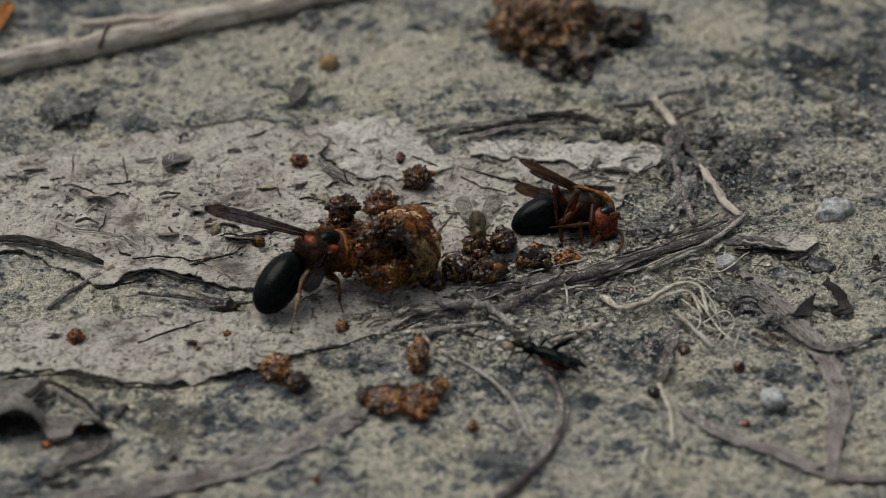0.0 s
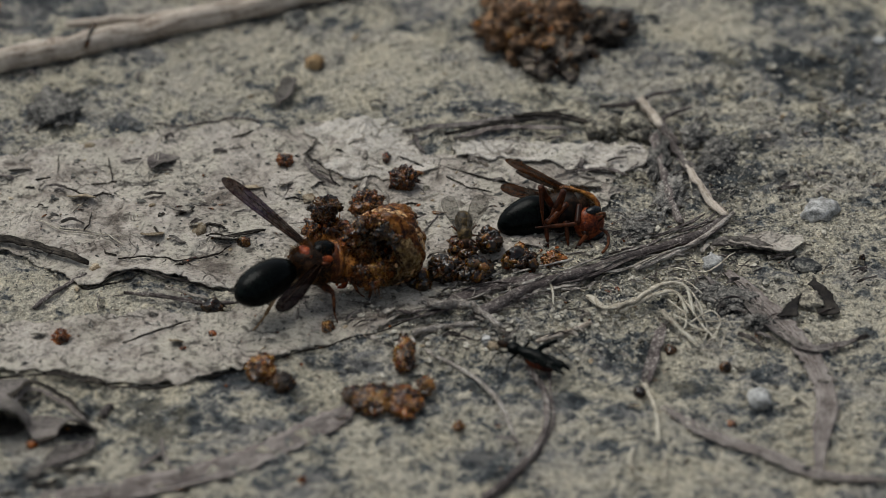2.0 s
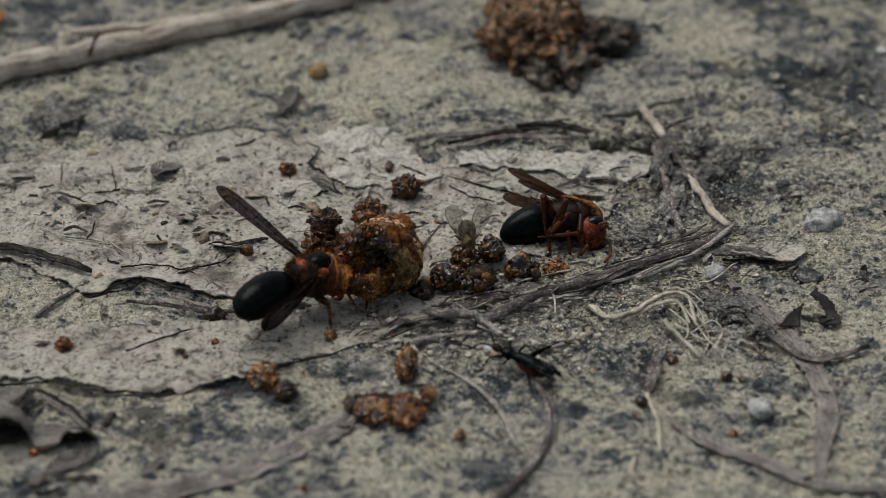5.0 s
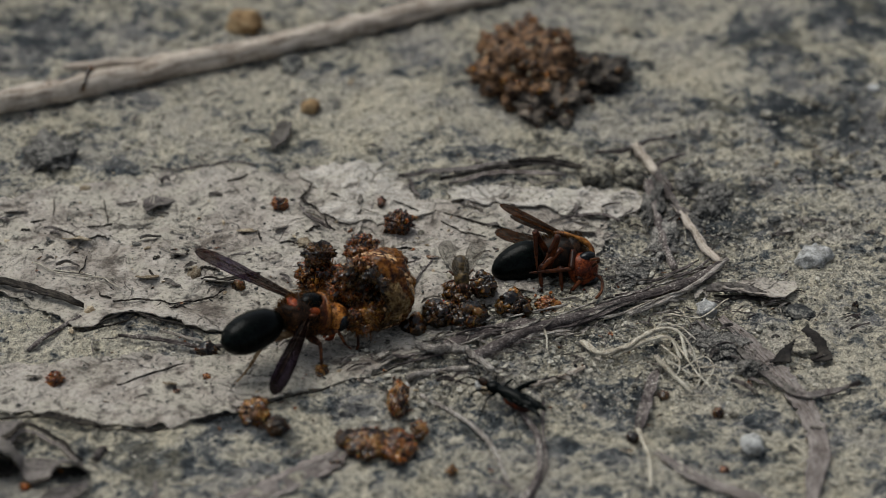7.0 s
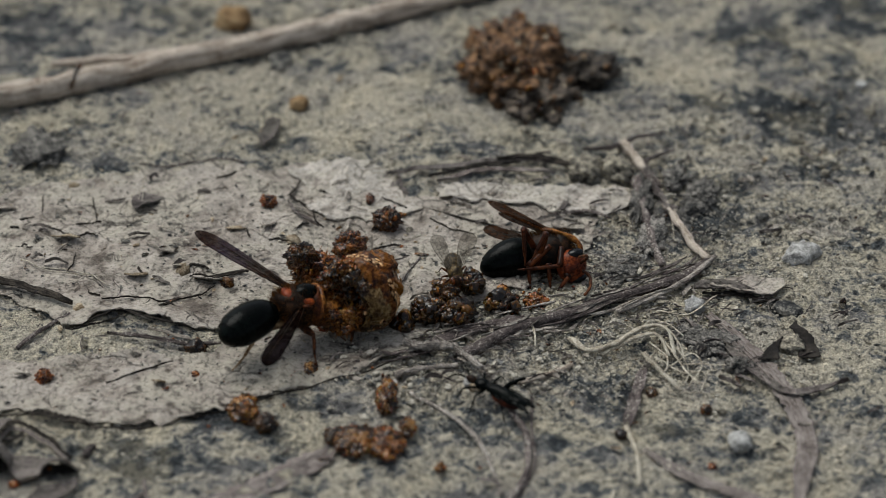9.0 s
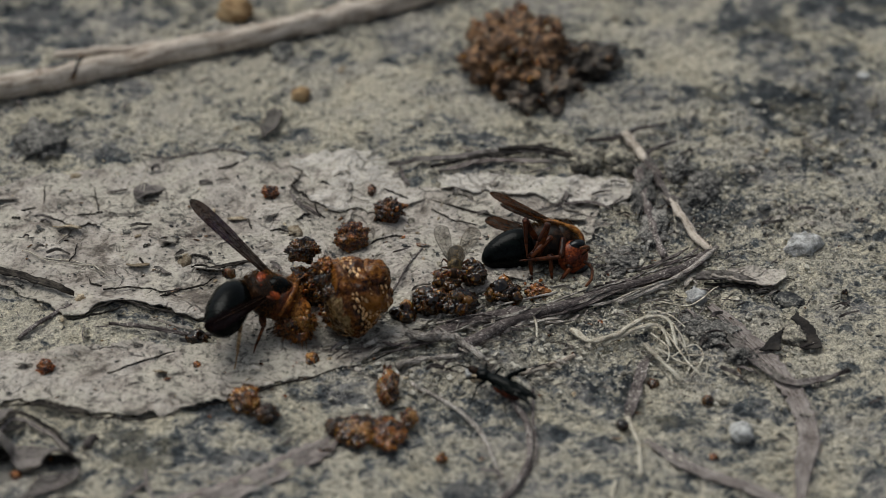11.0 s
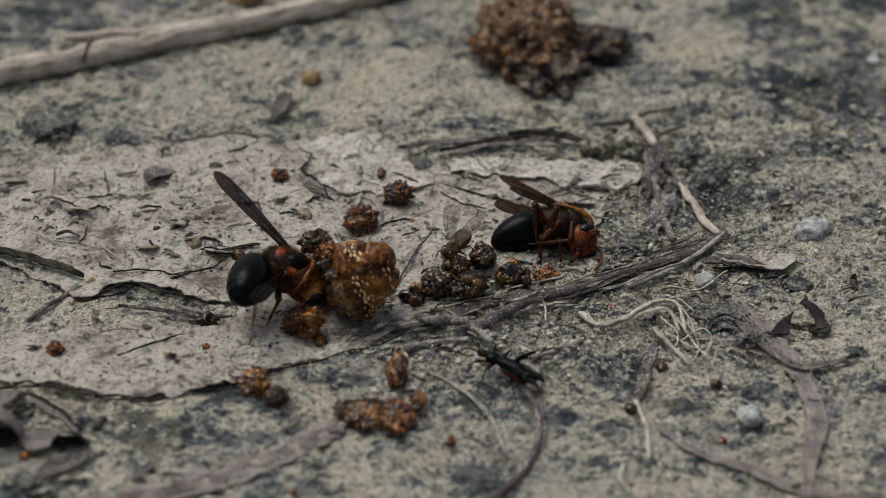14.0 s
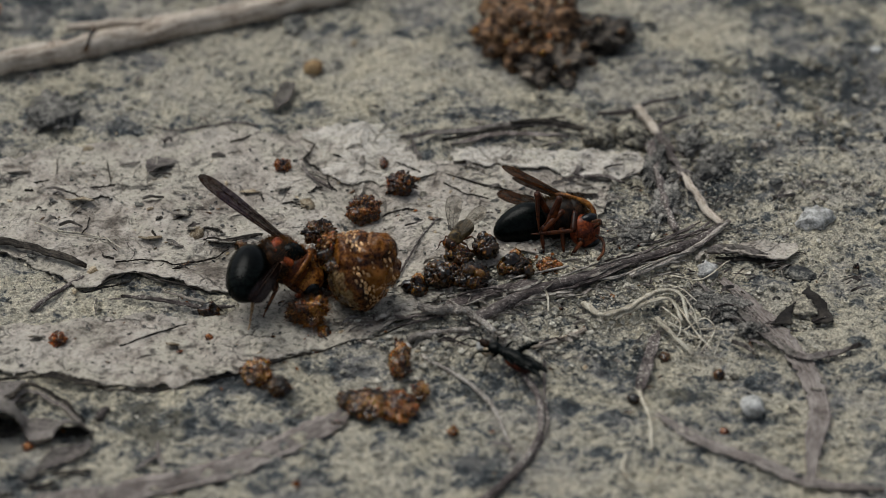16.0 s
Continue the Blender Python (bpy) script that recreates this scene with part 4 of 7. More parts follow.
bar_thing("twig", [(47.4, 27.8), (49.2, 21.8), (51.4, 15.0), (54.2, 9.2)], 0.62, 0.75, 1.2, STICK, "pale grey weathered twig lying on the earth", "twig", seed=16, rough=0.6)
bar_thing("twig", [(42.4, 36.0), (43.2, 27.0), (44.2, 16.0), (45.6, 8.0)], 1.0, 0.6, 0.9, BARK, "dark grit-crusted twig on the earth", "twig", seed=17, rough=1.2)
bar_thing("twig", [(46.9, 33.5), (44.5, 41.5), (50.5, 46.5)], 0.5, 0.25, 1.4, BARK, "thin dark twig crossing another twig", "twig", seed=18, rough=0.9)
bar_thing("twig", [(-68.3, -18.7), (-65.0, -13.6), (-60.3, -8.5)], 0.45, 0.35, 0.6, BARK, "short dark thin twig on the dead leaf", "twig", seed=6)
bar_thing("twig", [(-1.2, -18.3), (1.6, -19.6), (4.3, -19.3), (7.4, -19.8)], 0.65, 0.75, 2.4, DUSTY, "pale dusty knobbly twig beside the bark", "twig", seed=7, rough=1.1)
bar_thing("twig", [(6.8, -19.1), (8.8, -21.3), (12.2, -26.0)], 0.75, 0.45, 2.0, DUSTY, "short dusty grey twig beside the bark", "twig", seed=27, rough=1.1)
bar_thing("twig", [(-2.7, -25.8), (2.1, -23.8), (8.0, -22.9)], 0.6, 0.5, 0.5, DUSTY, "dusty twig half sunk in the earth", "twig", seed=28, rough=0.7)
bar_thing("twig", [(8.5, -21.3), (14.9, -15.7), (21.0, -11.6)], 1.25, 1.1, 0.9, BARK, "dark smooth-barked twig lying on the earth", "twig", seed=29, rough=0.35)
bar_thing("twig", [(18.5, -12.4), (27.4, -9.0), (37.7, -2.9), (47.2, 3.1), (54.2, 9.3)], 1.0, 0.8, 1.0, BARK, "long dark smooth-barked twig on the earth", "twig", seed=30, rough=0.35)
bar_thing("twig", [(36.4, -8.1), (43.8, -2.8), (51.0, 4.8), (55.4, 10.4)], 0.5, 0.45, 1.3, DUSTY, "forked dusty pale twig on the earth", "twig", seed=33, rough=0.9)
bar_thing("twig", [(31.1, -7.6), (38.3, -4.1), (45.4, -3.1)], 0.3, 0.22, 1.2, DUSTY, "thin dusty stalk on the earth", "twig", seed=34, rough=0.7)
bar_thing("twig", [(-5.8, -10.5), (-2.4, -0.1), (1.6, 9.3)], 0.22, 0.18, 0.9, BARK, "thin dark bent stalk on the earth", "twig", seed=8)
bar_thing("twig", [(16.7, -35.4), (19.3, -43.1), (19.0, -52.1), (16.0, -59.3), (12.3, -65.0), (8.6, -69.5)], 0.55, 0.75, 0.5, BARK, "dusty brown root fibre lying on the earth", "twig", seed=9)
bar_thing("twig", [(20.5, -32.0), (20.2, -40.5), (20.4, -50.1), (17.4, -58.4)], 0.3, 0.2, 0.4, BARK, "thin dark root fibre lying on the earth", "twig", seed=41)
bar_thing("twig", [(-0.4, -30.6), (6.3, -36.9), (10.9, -43.1), (13.5, -52.1), (14.7, -57.9)], 0.35, 0.4, 0.4, DUSTY, "thin grey root fibre half sunk in earth", "twig", seed=42, rough=0.6)
bar_thing("twig", [(18.5, -28.1), (23.0, -25.5), (27.9, -22.7)], 0.45, 0.4, 0.5, STICK, "short grey dusty twig on the earth", "twig", seed=10)
BARK_MAIN = strip_thing("bark_strip", [(25.9, -11.6), (33.1, -6.7), (40.5, -1.1), (51.2, 6.7)], 1.1, 0.9, BARK, "reddish-brown split bark strip on the earth", "bark", 3, 0.3, thick=0.5)
BARK_SIDE = strip_thing("bark_strip", [(1.2, -19.2), (8.1, -14.1), (15.0, -12.0), (20.0, -9.9)], 2.6, 0.7, BARK, "flat dark bark piece lying on the earth", "bark", 4, 0.15, thick=0.5)
strip_thing("leaf_strip", [(-5.0, 37.6), (2.5, 38.3), (10.0, 39.3), (17.5, 40.4), (24.1, 41.0), (31.6, 39.4)], 1.3, 1.1, DARK_LEAF, "long curled dry leaf strip lying on the earth", "leaf", 8, 0.5, 0.4)
strip_thing("leaf_strip", [(4.6, 34.6), (12.1, 36.6), (18.7, 37.6), (27.0, 37.2)], 1.1, 1.0, BLADE, "curled dry leaf strip lying on the earth", "leaf", 9, 0.6)
strip_thing("leaf_strip", [(52.6, -6.5), (57.6, -16.1), (60.8, -22.7), (63.6, -30.2), (65.4, -37.0), (65.9, -45.2), (63.9, -53.2), (62.4, -63.5)], 3.6, 0.4, BLADE, "long brown dry leaf blade on pale earth", "leaf", 10, 0.2, 0.3, veins=3)
strip_thing("leaf_strip", [(53.8, -14.7), (57.1, -21.3), (61.3, -27.8), (64.7, -31.0), (68.7, -30.2), (74.8, -27.8)], 1.5, 0.8, DARK_LEAF, "brown dry leaf strip with a curled end", "leaf", 11, 0.6)
strip_thing("leaf_strip", [(38.3, -47.6), (43.9, -52.8), (50.0, -56.4), (56.1, -60.1), (62.9, -63.6), (74, -65.5)], 2.4, 0.35, BLADE, "narrow brown leaf strip on the earth", "leaf", 12, 0.3, veins=2)
strip_thing("leaf_strip", [(50.7, 0.8), (55.8, 0.5), (61.2, -1.2)], 2.6, 1.1, DARK_LEAF, "curled brown leaf scrap on the earth", "leaf", 13, 0.6)
strip_thing("leaf_strip", [(-61.3, -69.6), (-40.5, -64.6), (-27.3, -58.8), (-17.5, -51.4), (-12.1, -45.4)], 5.0, 0.15, BLADE, "broad grey-brown leaf blade flat on the earth", "leaf", 15, 0.1, veins=4)
strip_thing("leaf_strip", [(35.8, -41.5), (37.2, -35.4), (39.1, -27.4), (40.5, -22)], 2.0, 0.3, BARK, "dark stained bark sliver on the earth", "bark", 18, 0.2)
strip_thing("leaf_strip", [(-29.0, 47.2), (-27.6, 53.4), (-26.7, 56.6)], 3.0, 0.9, DARK_LEAF, "grey leaf scrap on pale earth", "leaf", 19, 0.4)

strip_thing("leaf_strip", [(3.0, 35.6), (9.0, 37.4), (15.0, 38.9), (20.5, 40.0)], 0.8, 1.2, LEAF_AND_SHADE, "dark narrow curled leaf strip on the earth", "leaf", 41, 0.8)
strip_thing("leaf_strip", [(16.0, 40.6), (22.0, 41.6), (28.0, 40.4), (32.5, 38.4)], 1.3, 1.3, LEAF_AND_SHADE, "dark curled leaf strip end on the earth", "leaf", 42, 0.8)
strip_thing("leaf_strip", [(32.8, 46.0), (38.0, 47.0), (43.0, 50.5), (49.0, 52.6)], 0.9, 1.0, BARK, "dark bark sliver lying on the earth", "bark", 43, 0.7)
strip_thing("leaf_scrap", [(-90.5, 72.0), (-89.0, 79.0), (-88.0, 86.0)], 3.2, 1.2, AMBER_FIBRE, "reddish-brown dry leaf scrap beyond the stick", "leaf", 44, 0.5)
sliver_bundle(BARK_MAIN, (20.9, -13.7), (55.5, 9.5), 26, 5, 1.5)
sliver_bundle(BARK_SIDE, (-5.7, -20.6), (25.0, -9.4), 24, 9, 2.0)

# pale fibres
FIBRES = [
    ([(44.0, -15.9, 1.2), (46.6, -20.1, 1.6), (47.7, -24.6, 1.0), (46.7, -28.2, 0.4)], 0.22),
    ([(41.5, -16.5, 1.2), (44.1, -20.9, 1.5), (43.7, -24.7, 1.2), (41.8, -23.4, 0.5)], 0.3),
    ([(44.5, -22.6, 0.6), (48.6, -20.1, 1.4), (50.0, -23.6, 1.2), (47.5, -28.2, 0.4)], 0.25),
    ([(37.6, -15.2, 1.4), (43.7, -13.4, 2.4), (46.5, -17.6, 1.6), (47.5, -21.7, 0.6)], 0.35),
    ([(39.7, -13.5, 1.0), (41.9, -10.1, 1.5), (41.1, -6.6, 0.5)], 0.18),
    ([(-11.2, 8.8, 0.4), (-5.1, 14.3, 0.6), (1.1, 16.3, 0.4)], 0.15),
    ([(27.8, -15.3, 0.3), (30.5, -19.4, 0.8), (35.5, -18.2, 1.5), (40.7, -14.0, 2.2), (44.6, -14.3, 2.0), (45.7, -20.1, 0.6)], 1.0),
    ([(32.9, -20.2, 0.5), (38.5, -16.8, 1.6), (43.0, -15.5, 1.8), (44.7, -20.1, 0.5)], 0.9),
    ([(40.4, -18.8, 0.4), (42.4, -24.2, 0.9), (45.9, -29.8, 0.3)], 0.95),
    ([(43.6, -15.1, 1.5), (46.9, -23.4, 1.0), (49.4, -28.2, 0.3)], 0.3),
    ([(42.2, -20.1, 0.8), (46.8, -24.7, 0.8), (50.6, -24.9, 0.6), (49.5, -29.8, 0.3)], 0.35),
    ([(43.1, -6.6, 0.6), (49.0, -7.9, 1.5), (52.8, -4.4, 2.0), (54.6, -1.3, 0.8)], 0.3),
    ([(20.0, -10.3, 0.8), (21.4, -13.6, 1.2), (21.6, -17.8, 0.4)], 0.4),
    ([(43.0, -9.2, 0.6), (45.8, -11.7, 1.2), (48.1, -14.2, 0.4)], 0.3),
    ([(29.0, -10.2, 0.5), (36.1, -6.7, 1.0), (43.5, -1.4, 1.2), (48.3, 2.2, 0.5)], 0.25),
    ([(47.0, -21.7, 0.4), (52.8, -22.5, 0.8), (57.7, -21.6, 0.3)], 0.25),
    ([(43.5, -29.8, 0.3), (48.3, -30.3, 0.5), (52.1, -30.1, 0.3)], 0.28),
    ([(35.9, -40.8, 0.3), (37.2, -49.1, 0.6), (37.2, -56.4, 0.3)], 0.7),
    ([(33.0, -57.9, 0.3), (32.3, -62.2, 0.6), (34.4, -65.0, 0.5), (37.6, -64.3, 0.4), (38.0, -57.9, 0.3)], 0.5),
    ([(-50.5, 25.2, 0.3), (-50.4, 31.0, 2.5), (-50.0, 33.9, 4.0)], 0.12),
    ([(-51.4, 25.5, 0.3), (-50.9, 30.0, 2.0), (-50.5, 32.9, 3.0)], 0.1),
    ([(-66.7, 5.7, 0.4), (-61.0, 4.7, 0.6), (-56.3, 2.9, 0.4)], 0.2),
    ([(48.3, 22.4, 0.5), (48.2, 16.8, 1.4), (47.9, 14.0, 0.6)], 0.15),
]
for k, (pts, r) in enumerate(FIBRES):
    bm = bmesh.new()
    tube(bm, on_ground(pts, r * 0.6, 9), r * 0.72, r * 0.4, 6, 0.5, k, 0.5)
    tagged(part("dry_fibre", bm, STRAW, m=centred(bm)), "pale curled dry plant fibre lying loose", "fibre", group="dry fibres")


# ---- stones and pellets ----
def pebble(x, y, r, material, label, seed, name="pebble", amp=0.3, category="stone"):
    bm = bmesh.new()
    if name == "clod":
        chunk(bm, (0, 0, r[2] * 0.6), r, seed, 0.45, 4)
    elif material is DARK_STONE:
        chunk(bm, (0, 0, r[2] * 0.15), r, seed, 0.2, 4)
    else:
        blob(bm, (0, 0, r[2] * 0.6), r, seed, amp, 1.5, 3)
    return tagged(part(name, bm, material, m=pose(x * MM, y * MM, gz(x, y) * MM, 0, 0, seed * 37)), label, category)


pebble(71.2, 11.1, (3.6, 3.0, 1.5), PALE_STONE, "rough pale grey stone on sandy earth", 1, amp=0.4)
pebble(50.4, -4.1, (2.0, 1.8, 1.7), PALE_STONE, "pale cream angular pebble", 2, amp=0.4)
pebble(54.8, -44.2, (2.3, 2.0, 1.7), PALE_STONE, "smooth white pebble on pale earth", 3, amp=0.15)
pebble(66.8, -5.0, (3.0, 2.0, 1.0), DARK_STONE, "dark slate-grey stone on pale earth", 4, amp=0.35)
pebble(49.9, -35.1, (1.1, 1.1, 1.0), DARK_CRUMB, "small round dark brown pellet", 5, amp=0.12, name="pellet", category="pellet")
pebble(35.0, -43.0, (1.1, 1.2, 0.8), DARK_CRUMB, "small round brown pellet in the earth", 6, amp=0.15, name="pellet", category="pellet")
pebble(41.0, -30.3, (1.2, 1.0, 0.9), DARK_CRUMB, "small dark brown pellet on earth", 7, name="pellet", category="pellet")
pebble(49.7, -50.2, (0.9, 0.8, 0.5), RUST, "tiny rusty crumb on the earth", 8, name="pellet", category="pellet")
pebble(-37.4, 95.6, (3.8, 3.0, 2.3), OCHRE_STONE, "ochre rounded pebble behind the stick", 9, amp=0.4)
pebble(-71.6, 45.7, (4.6, 6.5, 1.5), MOSS, "dark rough clod of crusted earth", 10, name="clod", amp=0.45, category="clod")
pebble(-22.5, 62.6, (2.1, 1.8, 1.6), OCHRE_STONE, "small orange-brown pebble on pale earth", 11)
pebble(-41.2, 4.5, (1.7, 1.1, 1.0), CHIP, "small tan bark bit on the leaf", 12, amp=0.5)
pebble(-33.0, 1.0, (1.2, 1.2, 1.1), DARK_CRUMB, "dark brown seed-like pellet", 13, name="pellet", category="pellet")
pebble(-37.6, -17.9, (2.0, 1.5, 1.3), DARK_CRUMB, "dark brown crumbly pellet", 14, name="pellet", amp=0.5, category="pellet")
pebble(32.8, 38.8, (3.2, 3.2, 2.0), CLOD, "grey-tan clod of dry earth", 15, name="clod", amp=0.4, category="clod")
pebble(38.7, 38.3, (2.4, 3.4, 2.2), CLOD, "pale grey earth clod", 16, name="clod", amp=0.4, category="clod")
pebble(-27.1, 80.0, (4.0, 2.6, 1.4), DARK_STONE, "flat dark grey stone before the stick", 17)
pebble(76.9, -3.7, (0.6, 0.6, 0.8), DARK_CRUMB, "tiny dark speck on the earth", 20, name="pellet", category="pellet")
pebble(-58.8, -6.8, (1.2, 0.9, 0.8), CHIP, "tiny tan pebble on the ground", 21)
pebble(-2.9, -27.1, (0.8, 0.6, 0.5), PALE_STONE, "tiny white stone chip", 22)
pebble(-21.7, 15.1, (1.5, 1.1, 0.8), CHIP, "tan bark crumb on the leaf", 23, amp=0.4)
pebble(9.7, -27.9, (1.3, 1.0, 0.9), PALE_STONE, "pale crumbly grain under the bug", 27, amp=0.5)
pebble(11.0, -29.2, (1.1, 1.0, 0.8), CHIP, "pale tan grain under the bug", 28, amp=0.5)
pebble(66.1, -16.2, (2.2, 2.6, 0.9), CLOD, "tan crusty earth flake between dark flakes", 44, name="clod", category="clod")
pebble(89.9, 72.5, (1.1, 1.1, 0.8), PALE_STONE, "tiny pale pebble far off", 24)
pebble(-63.9, 32.8, (1.2, 1.0, 0.7), CHIP, "tiny tan pebble on the ground", 25)

for px, py, rr, k in ((43.6, 32.0, (1.8, 8.0, 1.2), 31), (44.4, 18.6, (2.2, 6.0, 1.0), 32), (49.9, 37.6, (2.4, 3.6, 1.4), 33), (54.4, 31.1, (3.0, 4.6, 1.5), 34), (52.7, -15.4, (4.2, 3.4, 0.9), 35), (48.8, -11.7, (3.0, 3.6, 0.9), 36), (56.7, -22.4, (2.2, 2.0, 1.2), 37), (38.0, 7.5, (3.0, 4.0, 0.8), 38)):
    bm = bmesh.new()
    chunk(bm, (0, 0, rr[2] * 0.5), rr, k, 0.5, 5)
    tagged(part("clod", bm, MOSS, m=pose(px * MM, py * MM, gz(px, py) * MM, 0, 0, -12)), "dark crusted clod with pale grit on earth", "clod")

# ---- crumbs of chewed food ----
GRAIN_MESHES = {}


def grain_mesh(key, material, squash=0.8, amp=0.22):
    if key not in GRAIN_MESHES:
        bm = bmesh.new()
        if key == "seed":
            blob(bm, (0, 0, 0), (1, 1, squash), len(GRAIN_MESHES) + 2, amp, 1.6, 2)
        else:
            blob(bm, (0, 0, 0), (1.0, 1.0, 0.9) if "bead" in key else (1.2, 0.85, 0.7), len(GRAIN_MESHES) + 2, 0.3, 1.6, 3)
        me = bpy.data.meshes.new("granule")
        bm.to_mesh(me)
        bm.free()
        me.shade_smooth()
        me.materials.append(material)
        GRAIN_MESHES[key] = me
    return GRAIN_MESHES[key]


def granule(parent, p, r, key, material, name="granule", stretch=(1, 1, 1)):
    q = Matrix.LocRotScale(Vector(p) * MM, Euler([rng.uniform(0, 6.3) for _ in range(3)]), Vector(stretch) * r)
    return place_mesh(name, grain_mesh(key, material), parent, m=q)


def crumb(x, y, size, seed, body, mixed, label, grains=18, height=0.75, lift=0.0, name="food_crumb", bead=(0.25, 0.6), beaded=False):
    """A chewed crumb: a lobed lump with granules stuck to it. size: width, depth in mm."""
    r = random.Random(seed)
    bm = bmesh.new()
    chunk(bm, (0, 0, size[1] * 0.42 * height), (size[0] * 0.46, size[1] * 0.46, size[1] * 0.5 * height), seed, 0.25 if beaded else 0.34, 5 if size[0] > 2.5 else 4)
    ob = part(name, bm, body, m=pose(x * MM, y * MM, (gz(x, y) + lift) * MM))
    tagged(ob, label, "crumb", group="food crumbs")
    for k in range(grains * 2 // 5 if beaded else grains // 3):
        a, b = r.uniform(0, 6.3), r.uniform(0.05, 1.4)
        d = 0.52 + 0.1 * r.random()
        p = (math.cos(a) * math.cos(b) * size[0] * d, math.sin(a) * math.cos(b) * size[1] * d, size[1] * height * (0.35 + 0.5 * math.sin(b)))
        key, mat_k = r.choice(mixed)
        key += " bead" if beaded else ""
        granule(ob, [c * 0.78 if i < 2 else c * 0.95 for i, c in enumerate(p)], r.uniform(*bead), key, mat_k)
    return ob


MIX_RED = [("rust", RUST), ("resin", RESIN), ("rust", RUST), ("dark", DARK_CRUMB)]
MIX_AMBER = [("amber", AMBER_CRUMB), ("amber", AMBER_CRUMB), ("rust", RUST), ("dark", DARK_CRUMB)]
MIX_DROP = [("drop", DROP), ("drop", DROP), ("drop", DROP), ("dark", DARK_CRUMB), ("amber", AMBER_CRUMB)]
MIX_DARK = [("dark", DARK_CRUMB), ("dark", DARK_CRUMB), ("dark", DARK_CRUMB), ("resin", RESIN), ("rust", RUST)]
crumb(-26.9, 26.9, (3.2, 3.2), 31, RUST, MIX_RED, "small rusty red food crumb on the leaf", 8)
crumb(-8.0, 28.7, (1.5, 3.0), 32, RUST, MIX_RED, "tiny rusty crumb on the leaf", 4)
crumb(-4.6, 19.6, (5.8, 5.4), 33, RESIN, MIX_RED, "rusty brown granular food crumb on the leaf", 22, 0.85)
crumb(-11.3, 12.1, (6.6, 5.6), 34, RESIN, MIX_RED, "orange-brown granular food crumb behind the meal", 34, 0.9)
crumb(-28.2, -37.1, (5.4, 6.0), 35, AMBER_CRUMB, MIX_AMBER, "orange-brown food crumb on stained earth", 20, 0.6)
crumb(-24.2, -41.1, (4.2, 4.0), 36, DARK_CRUMB, MIX_DARK, "dark brown food crumb on stained earth", 14, 0.7)
crumb(-8.9, -45.5, (7.6, 8.0), 37, AMBER_CRUMB, MIX_AMBER, "flat orange-brown food crumb on the earth", 40, 0.36)
crumb(-4.2, -45.8, (6.6, 8.0), 57, RESIN, MIX_AMBER, "orange-brown food crumb on the earth", 40, 0.36)
crumb(-0.5, -41.5, (3.0, 4.4), 38, AMBER_CRUMB, MIX_AMBER, "orange-brown food crumb on the earth", 14, 0.6)
crumb(-12.4, -43.6, (4.6, 4.0), 39, DARK_CRUMB, MIX_DARK, "dark food crumb on the earth", 14, 0.6)
crumb(-4.0, -33.8, (3.8, 9.0), 40, AMBER_CRUMB, MIX_AMBER, "amber food crumb on the earth", 14, 0.42)
crumb(-62.7, -27.6, (3.0, 3.2), 41, RUST, MIX_RED, "small rusty crumb on the leaf", 7)
crumb(-36.9, -25.8, (1.6, 1.6), 42, RUST, MIX_RED, "tiny rusty crumb on the leaf", 3)
crumb(-17.3, -23.6, (2.6, 3.0), 43, AMBER_CRUMB, MIX_AMBER, "small amber crumb on the leaf", 6, 0.4)
crumb(3.1, -8.7, (7.0, 6.0), 44, DARK_CRUMB, MIX_DROP, "dark lumpy food crumb beside the meal", 34, 0.75, bead=(0.45, 1.5), beaded=True)
crumb(8.4, -9.5, (6.4, 6.0), 45, DARK_CRUMB, MIX_DROP, "brown lumpy food crumb beside the meal", 30, 0.75, bead=(0.45, 1.5), beaded=True)
crumb(10.7, -1.4, (5.0, 5.0), 46, DARK_CRUMB, MIX_DROP, "amber-brown lumpy food crumb", 20, 0.9, bead=(0.45, 1.5), beaded=True)
crumb(6.1, -3.5, (5.4, 5.0), 47, DARK_CRUMB, MIX_DROP, "dark brown lumpy food crumb under a fly", 22, 0.85, bead=(0.45, 1.5), beaded=True)
crumb(16.3, -6.2, (5.8, 5.0), 48, DARK_CRUMB, MIX_DROP, "brown granular food crumb on the earth", 20, 0.7, bead=(0.45, 1.5), beaded=True)
crumb(22.0, -5.1, (4.0, 4.0), 49, RESIN, MIX_DARK, "amber food crumb on the earth", 12, 0.6)
crumb(-1.3, -11.3, (4.0, 4.4), 50, DARK_CRUMB, MIX_DROP, "blackish food crumb at the meal's edge", 12, 0.7, bead=(0.45, 1.5), beaded=True)
crumb(-64.4, -55.2, (1.8, 1.8), 58, RUST, MIX_RED, "tiny reddish crumb under the rolled leaf", 3, 0.6)
crumb(4.9, -50.5, (2.0, 2.0), 51, AMBER_CRUMB, MIX_AMBER, "tiny amber crumb on the earth", 3, 0.4)


